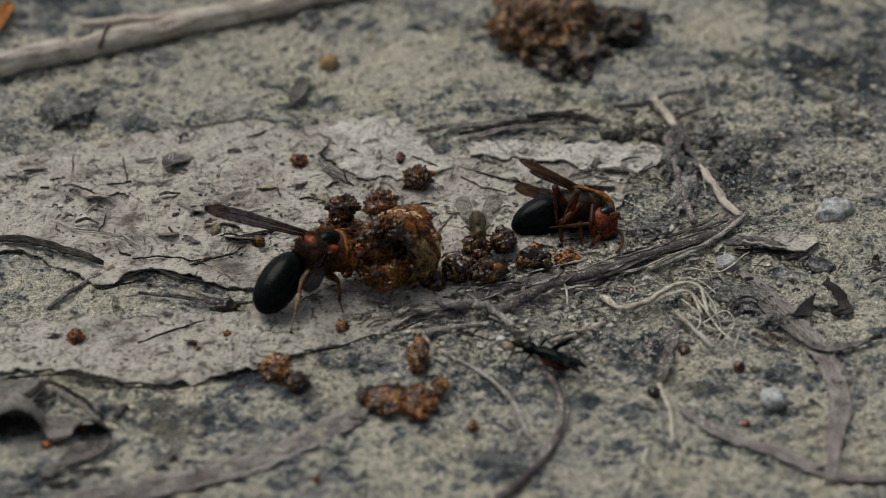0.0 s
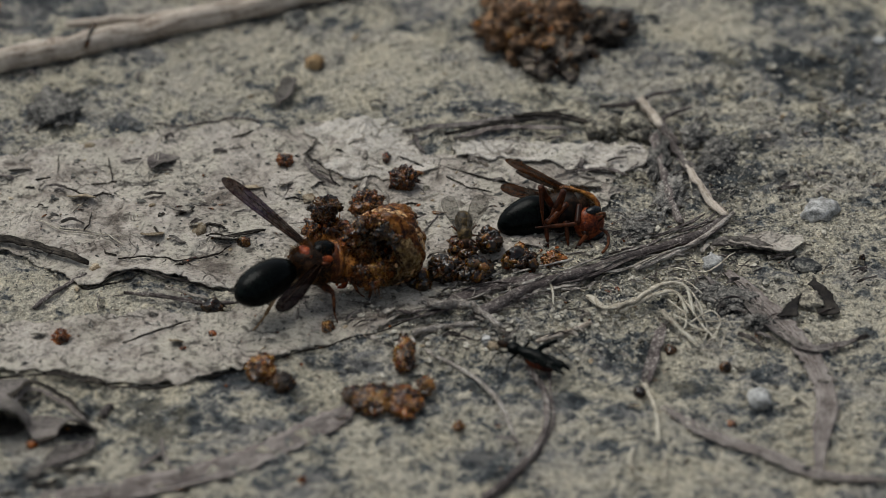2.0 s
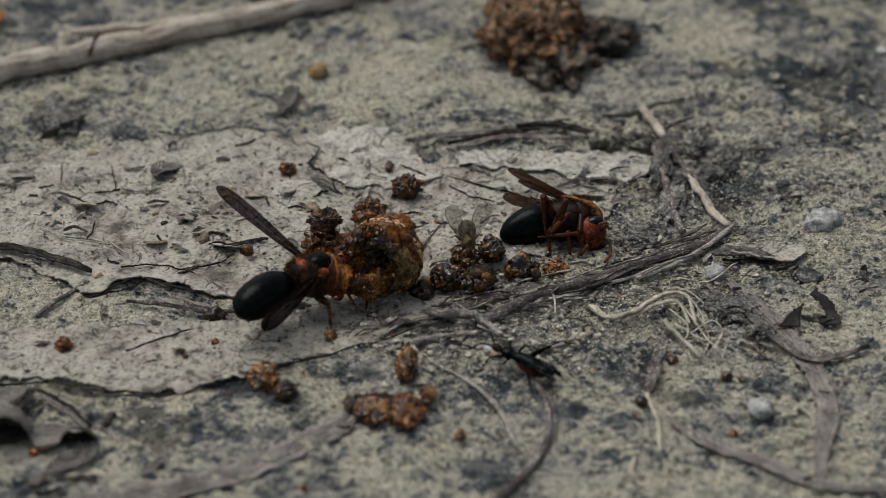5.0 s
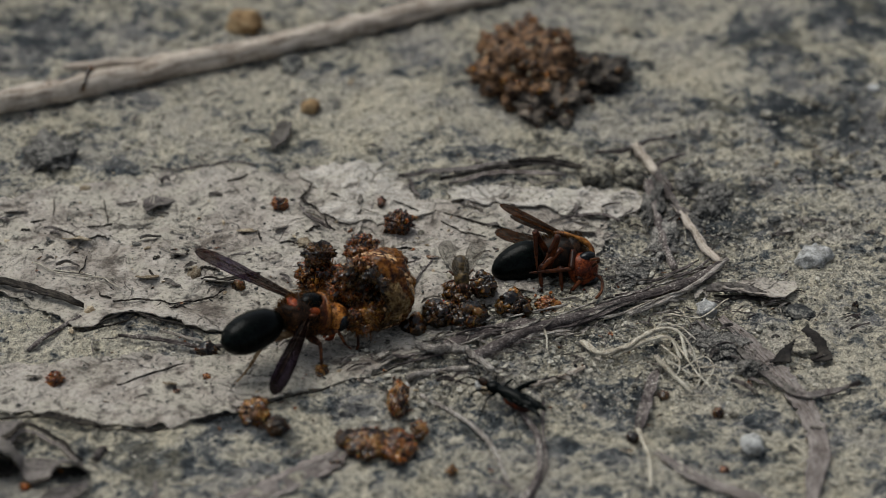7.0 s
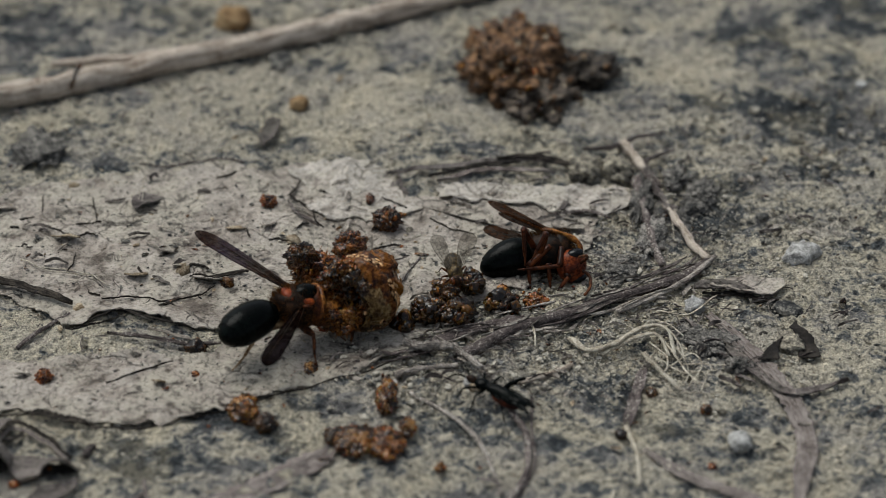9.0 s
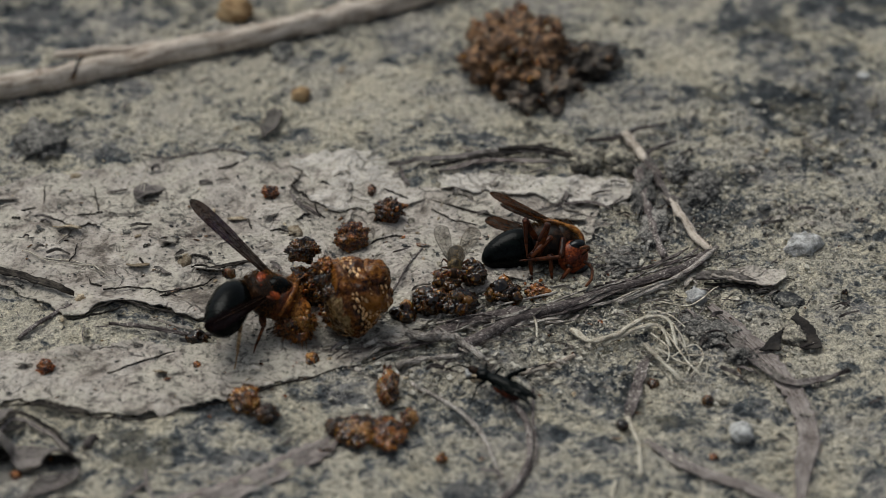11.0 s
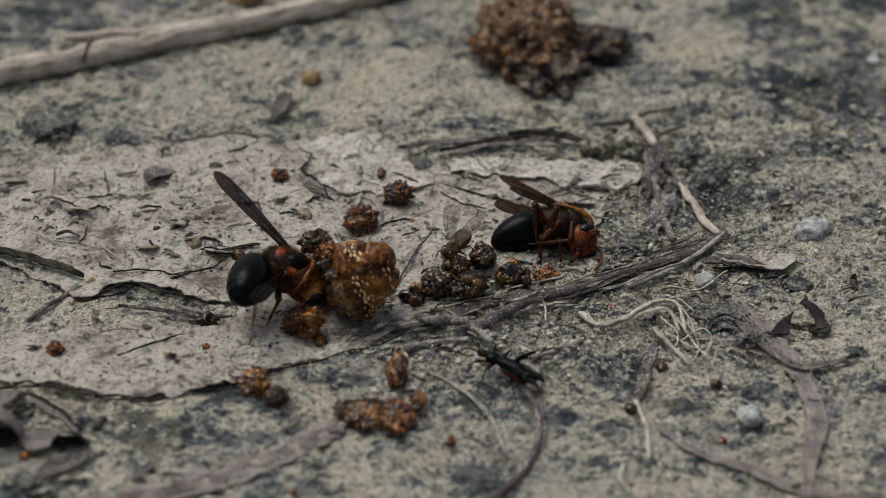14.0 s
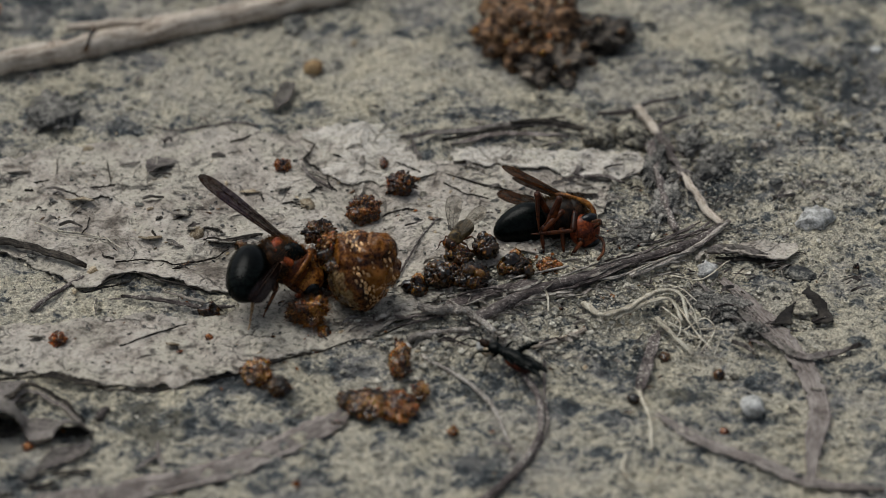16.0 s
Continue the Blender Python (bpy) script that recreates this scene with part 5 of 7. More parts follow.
def far_clump():
    x, y = 21.8, 73.0
    r = random.Random(5)
    bm = bmesh.new()
    chunk(bm, (-1.5, 3, 2.0), (9.3, 10.5, 6.4), 3, 0.5, 5)
    ob = part("granule_clump", bm, CLUMP, m=pose(x * MM, y * MM, gz(x, y) * MM))
    tagged(ob, "heap of stuck reddish-brown granules on the earth", "clump")
    tail = bmesh.new()
    chunk(tail, (10.0, 2, 1.0), (8.0, 6.0, 3.4), 6, 0.6, 5)
    tail = part("tail", tail, CLUMP_GREY, ob)
    foot = bmesh.new()
    chunk(foot, (3.5, -5.5, 0.6), (5.5, 8.5, 2.8), 8, 0.55, 5)
    foot = part("spill", foot, CLUMP_GREY, ob)
    warm = [("clump", CLUMP), ("resin", RESIN), ("clump", CLUMP), ("dark", DARK_CRUMB), ("amber", AMBER_CRUMB), ("chip", CHIP), ("grey", CLUMP_GREY)]
    dull = [("grey", CLUMP_GREY), ("clump", CLUMP), ("chip", CHIP), ("dark", DARK_CRUMB)]
    for lump, mix, count in ((ob, warm, 150), (foot, dull + [("clump", CLUMP)], 90), (tail, dull, 50)):
        spots = [p for p in lump.data.polygons if p.normal.z > -0.1]
        for p in r.sample(spots, count):
            key, mk = r.choice(mix)
            granule(lump, p.center / MM, r.uniform(0.4, 0.95), key, mk)


far_clump()


# ---- the meal: a torn grub with pale granules stuck in its skin ----
TORN = Vector((-1, 0, 0))  # the way in which its torn end opens
HOLE = Vector((-1, -0.1, 0.3)).normalized()


def meal_spot(n):
    """The grub's surface in a direction: a blunt barrel round the axis of its torn end."""
    c = n.dot(TORN)
    side = math.sqrt(max(0.0, 1 - c * c))
    return n * (abs(c / (8.0 if c < 0 else 5.4)) ** 2.5 + abs(side / (7.0 + 2.2 * min(0, c))) ** 2.5) ** -0.4


def tuft(parent, c, r, n, seed, length, material, name="frayed_fibre", width=0.09, label="frayed moist amber fibres"):
    """Bent fibres standing out of an oval lump, one joined mesh."""
    q = random.Random(seed)
    verts, faces = [], []
    for _ in range(n):
        a, b = q.uniform(0, 6.3), math.asin(q.uniform(-0.5, 1))
        d = Vector((math.cos(a) * math.cos(b), math.sin(a) * math.cos(b), math.sin(b)))
        p = Vector((c[0] + d.x * r[0], c[1] + d.y * r[1], c[2] + d.z * r[2]))
        e = (d + Vector((q.gauss(0, 0.5), q.gauss(0, 0.5), q.gauss(-0.1, 0.5)))).normalized()
        bend = Vector((q.gauss(0, 0.5), q.gauss(0, 0.5), q.gauss(-0.3, 0.4)))
        s = e.orthogonal().normalized()
        t = e.cross(s)
        l, w = length * q.uniform(0.4, 1.2), width * q.uniform(0.6, 1.5)
        k = len(verts)
        for step, thin in ((0, 1.0), (0.5, 0.75)):
            o = p + e * l * step + bend * l * step * step
            verts += [o + s * w * thin, o - s * w * 0.5 * thin + t * w * thin, o - s * w * 0.5 * thin - t * w * thin]
        verts.append(p + e * l + bend * l)
        for i in range(3):
            j = (i + 1) % 3
            faces += [(k + i, k + j, k + 3 + j, k + 3 + i), (k + 3 + i, k + 3 + j, k + 6)]
    me = bpy.data.meshes.new(name)
    me.from_pydata([tuple(v * MM) for v in verts], [], faces)
    me.materials.append(material)
    return tagged(place_mesh(name, me, parent, label), kind="stuff")


def meal():
    root = new("grub_meal")
    tagged(root, "torn soft grub, hollowed at one end, pale granules in its skin", "grub")
    bm = bmesh.new()
    for v in bmesh.ops.create_icosphere(bm, subdivisions=6, radius=1.0)["verts"]:
        n = v.co.normalized()
        d = n.dot(TORN)
        rim = 0.72 + 0.1 * noise.noise(n * 2.6) + 0.05 * noise.noise(n * 7)
        deep = max(0.0, min(1.0, (d - rim) / 0.1))
        ring = 0.028 * math.sin(d * 13 + 2.5 * noise.noise(n * 1.7)) * (1 - deep)
        crease = 0.16 * math.exp(-((n.z + 0.12 + 0.2 * noise.noise(n * 2)) / 0.09) ** 2) * max(0.0, min(1.0, -d * 2 - 0.5))
        k = 1 + 0.1 * noise.noise(n * 2.0) + ring - crease + (1 - deep) * (0.02 * noise.noise(n * 9) + 0.05 * noise.noise(n * 4.5))
        rag = abs(noise.noise(n * 5)) * 2.8 + abs(noise.noise(n * 11)) * 1.4
        well = math.exp(-(n - HOLE).length_squared / 0.05)
        v.co = (meal_spot(n) * k - TORN * deep * (2.2 + 6.5 * well - rag)) * MM
    ob = part("body", bm, SKIN, root)
    for extra in (MEMBRANE, RESIN, DARK_CRUMB):
        ob.data.materials.append(extra)
    for p in ob.data.polygons:
        c = Vector(p.center) / MM
        axis = c.dot(TORN)
        out = (c - TORN * axis).length
        q = noise.noise(c * 0.5) + 0.5 * noise.noise(c * 1.3)
        if c.normalized().dot(TORN) > 0.78 or out < 4.6 and axis > 0:
            p.material_index = 3 if q > -0.2 else 2
        elif axis > 2.6 + 1.3 * q:
            p.material_index = 1
    r = random.Random(11)
    taken = []
    for k in range(2600):  # pale granules in rows round the skin
        ring = r.choice((2.7, 1.2, -0.4, -1.9, -3.6, -5.2, -6.4))
        a = r.uniform(0, 6.3)
        if ring > 1 and noise.noise(Vector((a * 1.3, ring, 5))) < -0.05 or noise.noise(Vector((a * 1.6, ring * 2, 1))) < -0.3:
            continue
        n = Vector((-ring + r.gauss(0, 0.45), math.cos(a) * (6.4 if ring > -4 else 4.6), math.sin(a) * (6.4 if ring > -4 else 4.6))).normalized()
        if n.z < -0.8 or any((n - o).length < 0.105 for o in taken):
            continue
        taken.append(n)
        along = TORN.cross(n).normalized() + TORN * r.gauss(0, 0.35)
        x = (along - n * along.dot(n)).normalized()
        spin = Matrix((x, n.cross(x), n)).transposed().to_quaternion()
        q = Matrix.LocRotScale(meal_spot(n) * 1.0 * MM, spin, Vector((0.46, 0.26, 0.2)) * r.choice((0.5, 0.7, 0.85, 1.0, 1.15)))
        place_mesh("granule", grain_mesh("seed", SEED), ob, m=q)
    side, over = Vector((0, 1, 0)), Vector((0, 0, 1))
    # the pale rim of the torn skin, and loose flaps of it
    for k, (a0, a1, width, out) in enumerate(((2.3, 4.5, 1.4, 0.95), (0.6, 1.6, 1.2, 0.97), (4.5, 5.4, 1.6, 0.95))):
        line = []
        for i in range(15):
            a = a0 + (a1 - a0) * i / 14
            n = (TORN * (0.78 + 0.07 * math.sin(3 * a)) + (side * math.cos(a) + over * math.sin(a)) * 0.75).normalized()
            line.append(meal_spot(n) * (out + 0.05 * noise.noise(Vector((a * 2, k, 0)))))
        bm = bmesh.new()
        ribbon(bm, line, width, 0.18, k + 40, 0.25, 0.9 - k * 0.7, 0.5)
        part("skin_flap", bm, MEMBRANE, root, "yellowish translucent skin flap")
    bm = bmesh.new()
    blob(bm, (0, 0, 0), (3.0, 2.9, 2.0), 12, 0.3, 1.5, 4)
    lobe = part("skin_flap", bm, SKIN, root, "puckered tan skin lobe", pose(4.6 * MM, -0.8 * MM, 3.4 * MM, 15, 25, 0))
    for k in range(20):
        n = Vector((r.gauss(0, 1), r.gauss(-0.6, 1), r.gauss(0.3, 1))).normalized()
        q = Matrix.LocRotScale(Vector((n.x * 2.95, n.y * 2.85, n.z * 1.95)) * MM, n.to_track_quat("Z", "Y"), Vector((0.48, 0.26, 0.18)) * r.uniform(0.5, 1.1))
        place_mesh("granule", grain_mesh("seed", SEED), lobe, m=q)
    # chewed pulp round and in the torn end: angle, distance from the middle, size
    spots = [(1.6, 0.95, 1.7, DARK_CRUMB), (1.1, 1.0, 1.9, DARK_CRUMB), (0.6, 0.95, 2.0, RESIN), (0.1, 1.0, 2.1, RUST), (2.1, 0.85, 1.3, DARK_CRUMB), (5.9, 0.95, 2.0, AMBER_CRUMB), (5.4, 0.9, 1.9, RESIN),
             (4.8, 0.8, 1.6, AMBER_CRUMB), (4.6, 0.35, 1.9, AMBER_CRUMB), (5.3, 0.45, 1.8, RUST), (4.1, 0.55, 1.4, RUST), (0.2, 0.55, 1.7, RESIN), (3.5, 0.5, 1.1, DARK_CRUMB), (0.9, 0.7, 1.5, DARK_CRUMB), (5.9, 0.5, 1.6, DARK_CRUMB), (1.35, 1.2, 1.5, RESIN)]
    for k, (a, far, size, mk) in enumerate(spots):
        p = TORN * (4.1 - 0.9 * far) + (side * math.cos(a) + over * math.sin(a)) * 5.8 * far
        bm = bmesh.new()
        chunk(bm, (0, 0, 0), (size, size * 0.9, size * 0.8), k + 60, 0.5, 4)
        lump = part("pulp", bm, mk, root, "moist orange-brown pulp lump", Matrix.Translation(p * MM))
        if mk is not DARK_CRUMB:
            tuft(lump, (0, 0, 0), (size * 0.7,) * 3, 70, k + 5, 1.2, AMBER_FIBRE if k % 3 else BROWN_FIBRE, width=0.12)
        for i in range(5):
            n = Vector((r.gauss(0, 1), r.gauss(0, 1), r.gauss(0, 1))).normalized()
            key, mg = r.choice([("rust", RUST), ("amber", AMBER_CRUMB), ("resin", RESIN), ("seed", SEED), ("seed", SEED)])
            granule(lump, n * size * 0.85, r.uniform(0.25, 0.55) * (0.75 if key == "seed" else 1), key, mg)
    return root


def pulp(label, lumps, seed):
    """Soft pulp pulled out of the grub: lumps of (spot, size, material)."""
    root = new("chewed_pulp")
    tagged(root, label, "pulp")
    r = random.Random(seed)
    for k, (p, size, mk) in enumerate(lumps):
        bm = bmesh.new()
        chunk(bm, (0, 0, 0), [c * 0.78 for c in size], k + seed * 4, 0.5, 4)
        lump = part("pulp", bm, mk, root, m=pose(*[c * MM for c in p]))
        tuft(lump, (0, 0, 0), [c * 0.75 for c in size], 150, seed * 9 + k, 1.15, BROWN_FIBRE if k % 3 == 0 else AMBER_FIBRE)
        for i in range(5):
            n = Vector((r.gauss(0, 1), r.gauss(-0.5, 1), r.gauss(0.6, 1))).normalized()
            key, mg = r.choice([("rust", RUST), ("amber", AMBER_CRUMB), ("resin", RESIN), ("dark", DARK_CRUMB), ("seed", SEED)])
            granule(lump, (n.x * size[0] * 0.9, n.y * size[1] * 0.9, n.z * size[2] * 0.9), r.uniform(0.2, 0.55) * (0.6 if key == "seed" else 1), key, mg)
    return root


INNARDS = pulp("moist orange-brown chewed pulp pulled out of the grub",
               [((0.2, 0.0, 0.0), (2.2, 2.2, 2.0), RESIN), ((-0.6, 1.2, 0.8), (3.0, 2.6, 2.4), RESIN), ((2.4, 0.8, 0.8), (3.2, 2.8, 2.8), RUST), ((4.6, -0.6, -0.2), (2.8, 2.6, 3.0), DARK_CRUMB),
                ((-0.4, 1.6, -2.2), (2.4, 2.2, 2.4), DARK_CRUMB), ((1.6, 1.5, -2.4), (3.4, 2.8, 2.6), DARK_CRUMB), ((6.2, -1.2, 0.4), (2.4, 2.2, 2.6), RUST)], 23)
FLUFF = pulp("frayed orange chewed pulp hanging out of the grub",
             [((-1.6, 0, 0.4), (2.2, 2.0, 2.1), RUST), ((1.4, 0.3, 0.8), (2.2, 2.0, 2.0), AMBER_CRUMB), ((0.2, -0.4, -0.9), (2.4, 2.0, 2.0), RESIN), ((-2.4, 0.8, -1.0), (1.9, 1.8, 1.8), DARK_CRUMB)], 31)
MEAL = meal()
TOP_CRUMB = crumb(0, 0, (6.0, 4.6), 71, DARK_CRUMB, MIX_DARK, "dark granular crumb lying against the meal", 22, 0.9)


# ---- hornets ----
def leg(parent, name, length, m, knee=0.3, thick=0.55, material=LEGS):
    """A bent leg from its hip along +x to its foot, knee upwards (+z)."""
    a, b, c, d = Vector((0, 0, 0)), Vector((0.38, 0, knee)) * length, Vector((0.74, 0, 0.06)) * length, Vector((1, 0, 0)) * length
    bm = bmesh.new()
    tube(bm, smooth_steps([a, (a + b) / 2 + Vector((0, 0, 0.02 * length)), b], 4), thick, thick * 0.75, 8, 0.15, 1, taper=lambda s: 0.7 + 0.6 * math.sin(math.pi * min(1, s * 0.9 + 0.1)))
    femur = part(name, bm, material, parent, m=m)
    bm = bmesh.new()
    tube(bm, smooth_steps([b, (b + c) / 2 + Vector((0, 0, 0.015 * length)), c], 4), thick * 0.62, thick * 0.5, 8, 0.1, 2)
    part("tibia", bm, material, femur)
    bm = bmesh.new()
    tube(bm, smooth_steps([c, (c + d) / 2 + Vector((0, 0, -0.01 * length)), d], 6), thick * 0.34, thick * 0.2, 6, 0.5, 3)
    part("tarsus", bm, material, femur)
    return femur


def wing_half(s, chord):
    """Width of a wing at a share s of its length: narrow at the root, broad and round at the end."""
    w = chord * (0.3 + 0.7 * min(1, s / 0.62) ** 0.8)
    return w * (1 if s < 0.8 else math.sqrt(max(0.03, 1 - ((s - 0.8) / 0.205) ** 2)))


def wing(parent, name, length, chord, m, material, vein=None):
    """A wing along +x, its front edge on the +y side."""
    bm = bmesh.new()
    n, across = 26, 8
    rows = []
    for i in range(n + 1):
        s = i / n
        w = wing_half(s, chord)
        row = []
        for k in range(across + 1):
            u = k / across
            y = (0.42 - u) * w + 0.25 * math.sin(s * 3.1)
            z = 0.16 * math.sin(u * 9.4) * (1 - s * 0.7) + 0.5 * math.sin(s * 2.6) - 0.1 * u * w
            row.append(bm.verts.new(Vector((s * length, y, z)) * MM))
        rows.append(row)
    for a, b in zip(rows, rows[1:]):
        for k in range(across):
            bm.faces.new((a[k], b[k], b[k + 1], a[k + 1]))
    bmesh.ops.solidify(bm, geom=bm.faces[:], thickness=0.04 * MM)
    ob = part(name, bm, material, parent, m=m)
    for k, (y0, y1, end) in enumerate(((0.4, 0.36, 0.93), (0.2, 0.12, 0.8), (-0.1, -0.22, 0.85), (-0.3, -0.38, 0.6))):
        line = []
        for i in range(14):
            s = end * i / 13
            line.append(Vector((s * length, (y0 + (y1 - y0) * s) * wing_half(s, chord) + 0.25 * math.sin(s * 3.1), 0.06 + 0.5 * math.sin(s * 2.6) - 0.05 * chord)))
        bm = bmesh.new()
        size = max(0.45, length / 19)
        tube(bm, line, (0.19 if k == 0 else 0.11) * size, 0.05 * size, 5)
        part("vein", bm, vein or BROWN, ob)
    return ob


def fuzz(parent, c, r, n, seed, length=0.9, material=None):
    """Short hairs over an oval, one joined mesh."""
    q = random.Random(seed)
    verts, faces = [], []
    for _ in range(n):
        a, b = q.uniform(0, 6.3), math.asin(q.uniform(-0.4, 1))
        d = Vector((math.cos(a) * math.cos(b), math.sin(a) * math.cos(b), math.sin(b)))
        p = Vector((c[0] + d.x * r[0], c[1] + d.y * r[1], c[2] + d.z * r[2]))
        e = (d + Vector((q.uniform(-0.5, 0.2), q.uniform(-0.4, 0.4), q.uniform(-0.2, 0.4)))).normalized()
        s = e.orthogonal().normalized()
        t = e.cross(s)
        w, l = 0.045, length * q.uniform(0.5, 1.1)
        k = len(verts)
        verts += [(p + s * w) * MM, (p - s * w * 0.5 + t * w) * MM, (p - s * w * 0.5 - t * w) * MM, (p + e * l) * MM]
        faces += [(k, k + 1, k + 3), (k + 1, k + 2, k + 3), (k + 2, k, k + 3)]
    me = bpy.data.meshes.new("fuzz")
    me.from_pydata([tuple(v) for v in verts], [], faces)
    me.materials.append(material or FUZZ)
    ob = place_mesh("fuzz", me, parent, "short golden fuzz")
    return tagged(ob, kind="stuff")


def abdomen(parent, m, length=12.2, width=3.65, lean=1.02, point=2.3):
    """Six overlapping black rings, pointed at the end, along +x."""
    first = None
    cuts = [0.0, 0.2, 0.42, 0.61, 0.76, 0.88, 1.0]
    for k, (a, b) in enumerate(zip(cuts, cuts[1:])):
        bm = bmesh.new()
        line = [Vector(((a + (b - a + 0.02) * i / 7) * length, 0, 0.25 * math.sin((a + (b - a) * i / 7) * 3))) for i in range(8)]
        shape = lambda s, a=a, b=b: math.sqrt(max(0.004, 1 - abs(2 * (0.05 + 0.95 * (a + (b - a) * s)) ** lean - 1) ** point)) * (1 + 0.0015 * s)
        tube(bm, line, width, width, 22, 0.0, k, 0.92, taper=shape)
        bmesh.ops.delete(bm, geom=[f for f in bm.faces if len(f.verts) > 4 and k < 5], context="FACES")
        ob = part("abdomen" if k == 0 else "tergite", bm, BLACK, first or parent, m=m if k == 0 else None)
        first = first or ob
    bm = bmesh.new()
    tube(bm, [Vector((-1.2, 0, 0)), Vector((0, 0, 0)), Vector((0.8, 0, 0.1))], 0.7, 1.2, 10)
    part("waist", bm, BROWN, first)
    return first


def head(parent, m, skull=None, face=None, tucked=False):
    """Head facing +x: face, eyes, jaws and feelers; tucked: the mouth is hidden against the chest."""
    bm = bmesh.new()
    blob(bm, (0, 0, 0), (2.2, 3.1, 2.9), 5, 0.05, 1.2, 3)
    ob = part("head", bm, skull or AMBER, parent, m=m)
    for s in (1, -1):
        bm = bmesh.new()
        blob(bm, (0.6, s * 2.3, 0.7), (1.2, 0.9, 1.7), 3, 0.02, 1, 3)
        part("eye", bm, EYE, ob, "glossy black eye")
        bm = bmesh.new()
        tube(bm, smooth_steps([(1.2, s * 1.2, -1.8), (2.0, s * 1.1, -2.8), (1.9, s * 0.3, -3.7)], 4), 0.7, 0.25, 8, 0.1)
        if not tucked:
            part("jaw", bm, face or RED, ob)
        bm = bmesh.new()
        tube(bm, smooth_steps([(1.9, s * 0.7, 0.9), (3.2, s * 1.8, 1.6), (5.2, s * 3.0, 0.2), (6.4, s * 3.6, -1.8)], 6), 0.3, 0.26, 7, 0.1)
        part("antenna", bm, LEGS, ob)
    bm = bmesh.new()
    blob(bm, (1.3 if tucked else 1.6, 0, -0.9), (0.9, 1.5, 1.5), 4, 0.05, 1, 3)
    part("face", bm, face or RED, ob, "reddish face plate")
    return ob


def thorax(root, plates=None, hair=None, shell=None):
    bm = bmesh.new()
    blob(bm, (0, 0, 0), (4.9, 3.8, 3.7), 2, 0.06, 1.5, 4)
    t = part("thorax", bm, BROWN, root)
    bm = bmesh.new()
    blob(bm, (2.5, 0, 0.4), (2.3, 4.0, 3.5), 6, 0.05, 1.4, 4)
    part("collar", bm, shell or UMBER, t, "dark amber collar plate")
    if not shell:
        for x, r, wide in ((3.3, 3.6, 0.5),):
            bm = bmesh.new()
            tube(bm, [Vector((x - 0.25 * abs(a), r * math.sin(a), 0.4 + r * 0.88 * math.cos(a))) for a in [-1.9 + 0.2 * i for i in range(20)]], wide, wide, 8, 0.15)
            part("collar_rim", bm, AMBER, t, "golden amber rim of the collar")
    bm = bmesh.new()
    blob(bm, (0.9, 0, 2.1), (2.9, 2.4, 2.25), 7, 0.04, 1.4, 3)
    part("back_plate", bm, BLACK, t, "blackish back plate")
    for s in (1, -1):
        bm = bmesh.new()
        blob(bm, (0.6, s * 2.3, 2.25), (1.4, 0.8, 0.8), 11, 0.15, 1.4, 3)
        part("shoulder_plate", bm, plates or RED, t)
    bm = bmesh.new()
    blob(bm, (-2.2, 0, 2.3), (1.5, 2.1, 0.95), 8, 0.15, 1.4, 3)
    part("scutellum", bm, plates or RED, t, "reddish plate behind the wings")
    for s in (1, -1):
        bm = bmesh.new()
        blob(bm, (0.1, s * 3.3, 1.9), (0.9, 0.5, 0.5), 9, 0.05, 1.4, 2)
        part("wing_cap", bm, UMBER, t)
    fuzz(t, (0.1, 0, -0.2), (5.0, 3.9, 3.7), 1700, 4, 1.2, hair or DARK_FUZZ)
    fuzz(t, (0.1, 0, -0.2), (5.0, 3.9, 3.7), 700, 14, 1.2, hair)
    fuzz(t, (2.7, 0, 0.5), (2.6, 4.3, 3.8), 700 if hair else 500, 9, 0.4 if hair else 0.9, hair)
    return t


def aim(p, d, up=(0, 0, 1)):
    """A pose at p whose +x looks along d."""
    x = Vector(d).normalized()
    y = Vector(up).cross(x).normalized()
    z = x.cross(y)
    return Matrix.Translation(Vector(p) * MM) @ Matrix((x, y, z)).transposed().to_4x4()


def leg_to(root, hip, foot, name="leg", knee=0.3, up=(0, 0, 1), thick=0.55):
    d = Vector(foot) - Vector(hip)
    return leg(root, name, d.length, aim(hip, d, up), knee, thick)


def live_hornet():
    root = new("hornet")
    tagged(root, "living hornet, amber thorax, black abdomen, feeding with spread smoky wings", "hornet")
    thorax(root)
    hd = head(root, pose(5.6 * MM, 0, -0.6 * MM, 0, 32, 0))
    ab = abdomen(root, pose(-4.6 * MM, 0, -0.8 * MM, 0, 0, 180))
    wl = wing(root, "wing", 19.5, 3.1, pose(-0.8 * MM, 3.0 * MM, 1.8 * MM, 0, 0, 150), WING_GLEAM)
    wr = wing(root, "wing", 16.5, 3.2, pose(-0.8 * MM, -3.0 * MM, 1.8 * MM, 0, 0, 210), WING_SHADED)
    for s in (1, -1):
        leg_to(root, (3.0, s * 2.0, -2.4), (8.5, s * 4.5, -4.2), thick=0.5)
        leg_to(root, (0.4, s * 2.2, -2.8), (2.0, s * 9.0, -6.6))
    leg_to(root, (-2.2, 2.2, -2.6), (-3.5, 5.6, -6.6))
    hind = leg(root, "leg", 13.0, pose(-2.4 * MM, -2.2 * MM, -2.2 * MM), 0.22, 0.6, TAN_LEG)
    return root, ab, wl, wr, hind


HORNET, ABDOMEN, WING_FAR, WING_NEAR, HIND_LEG = live_hornet()


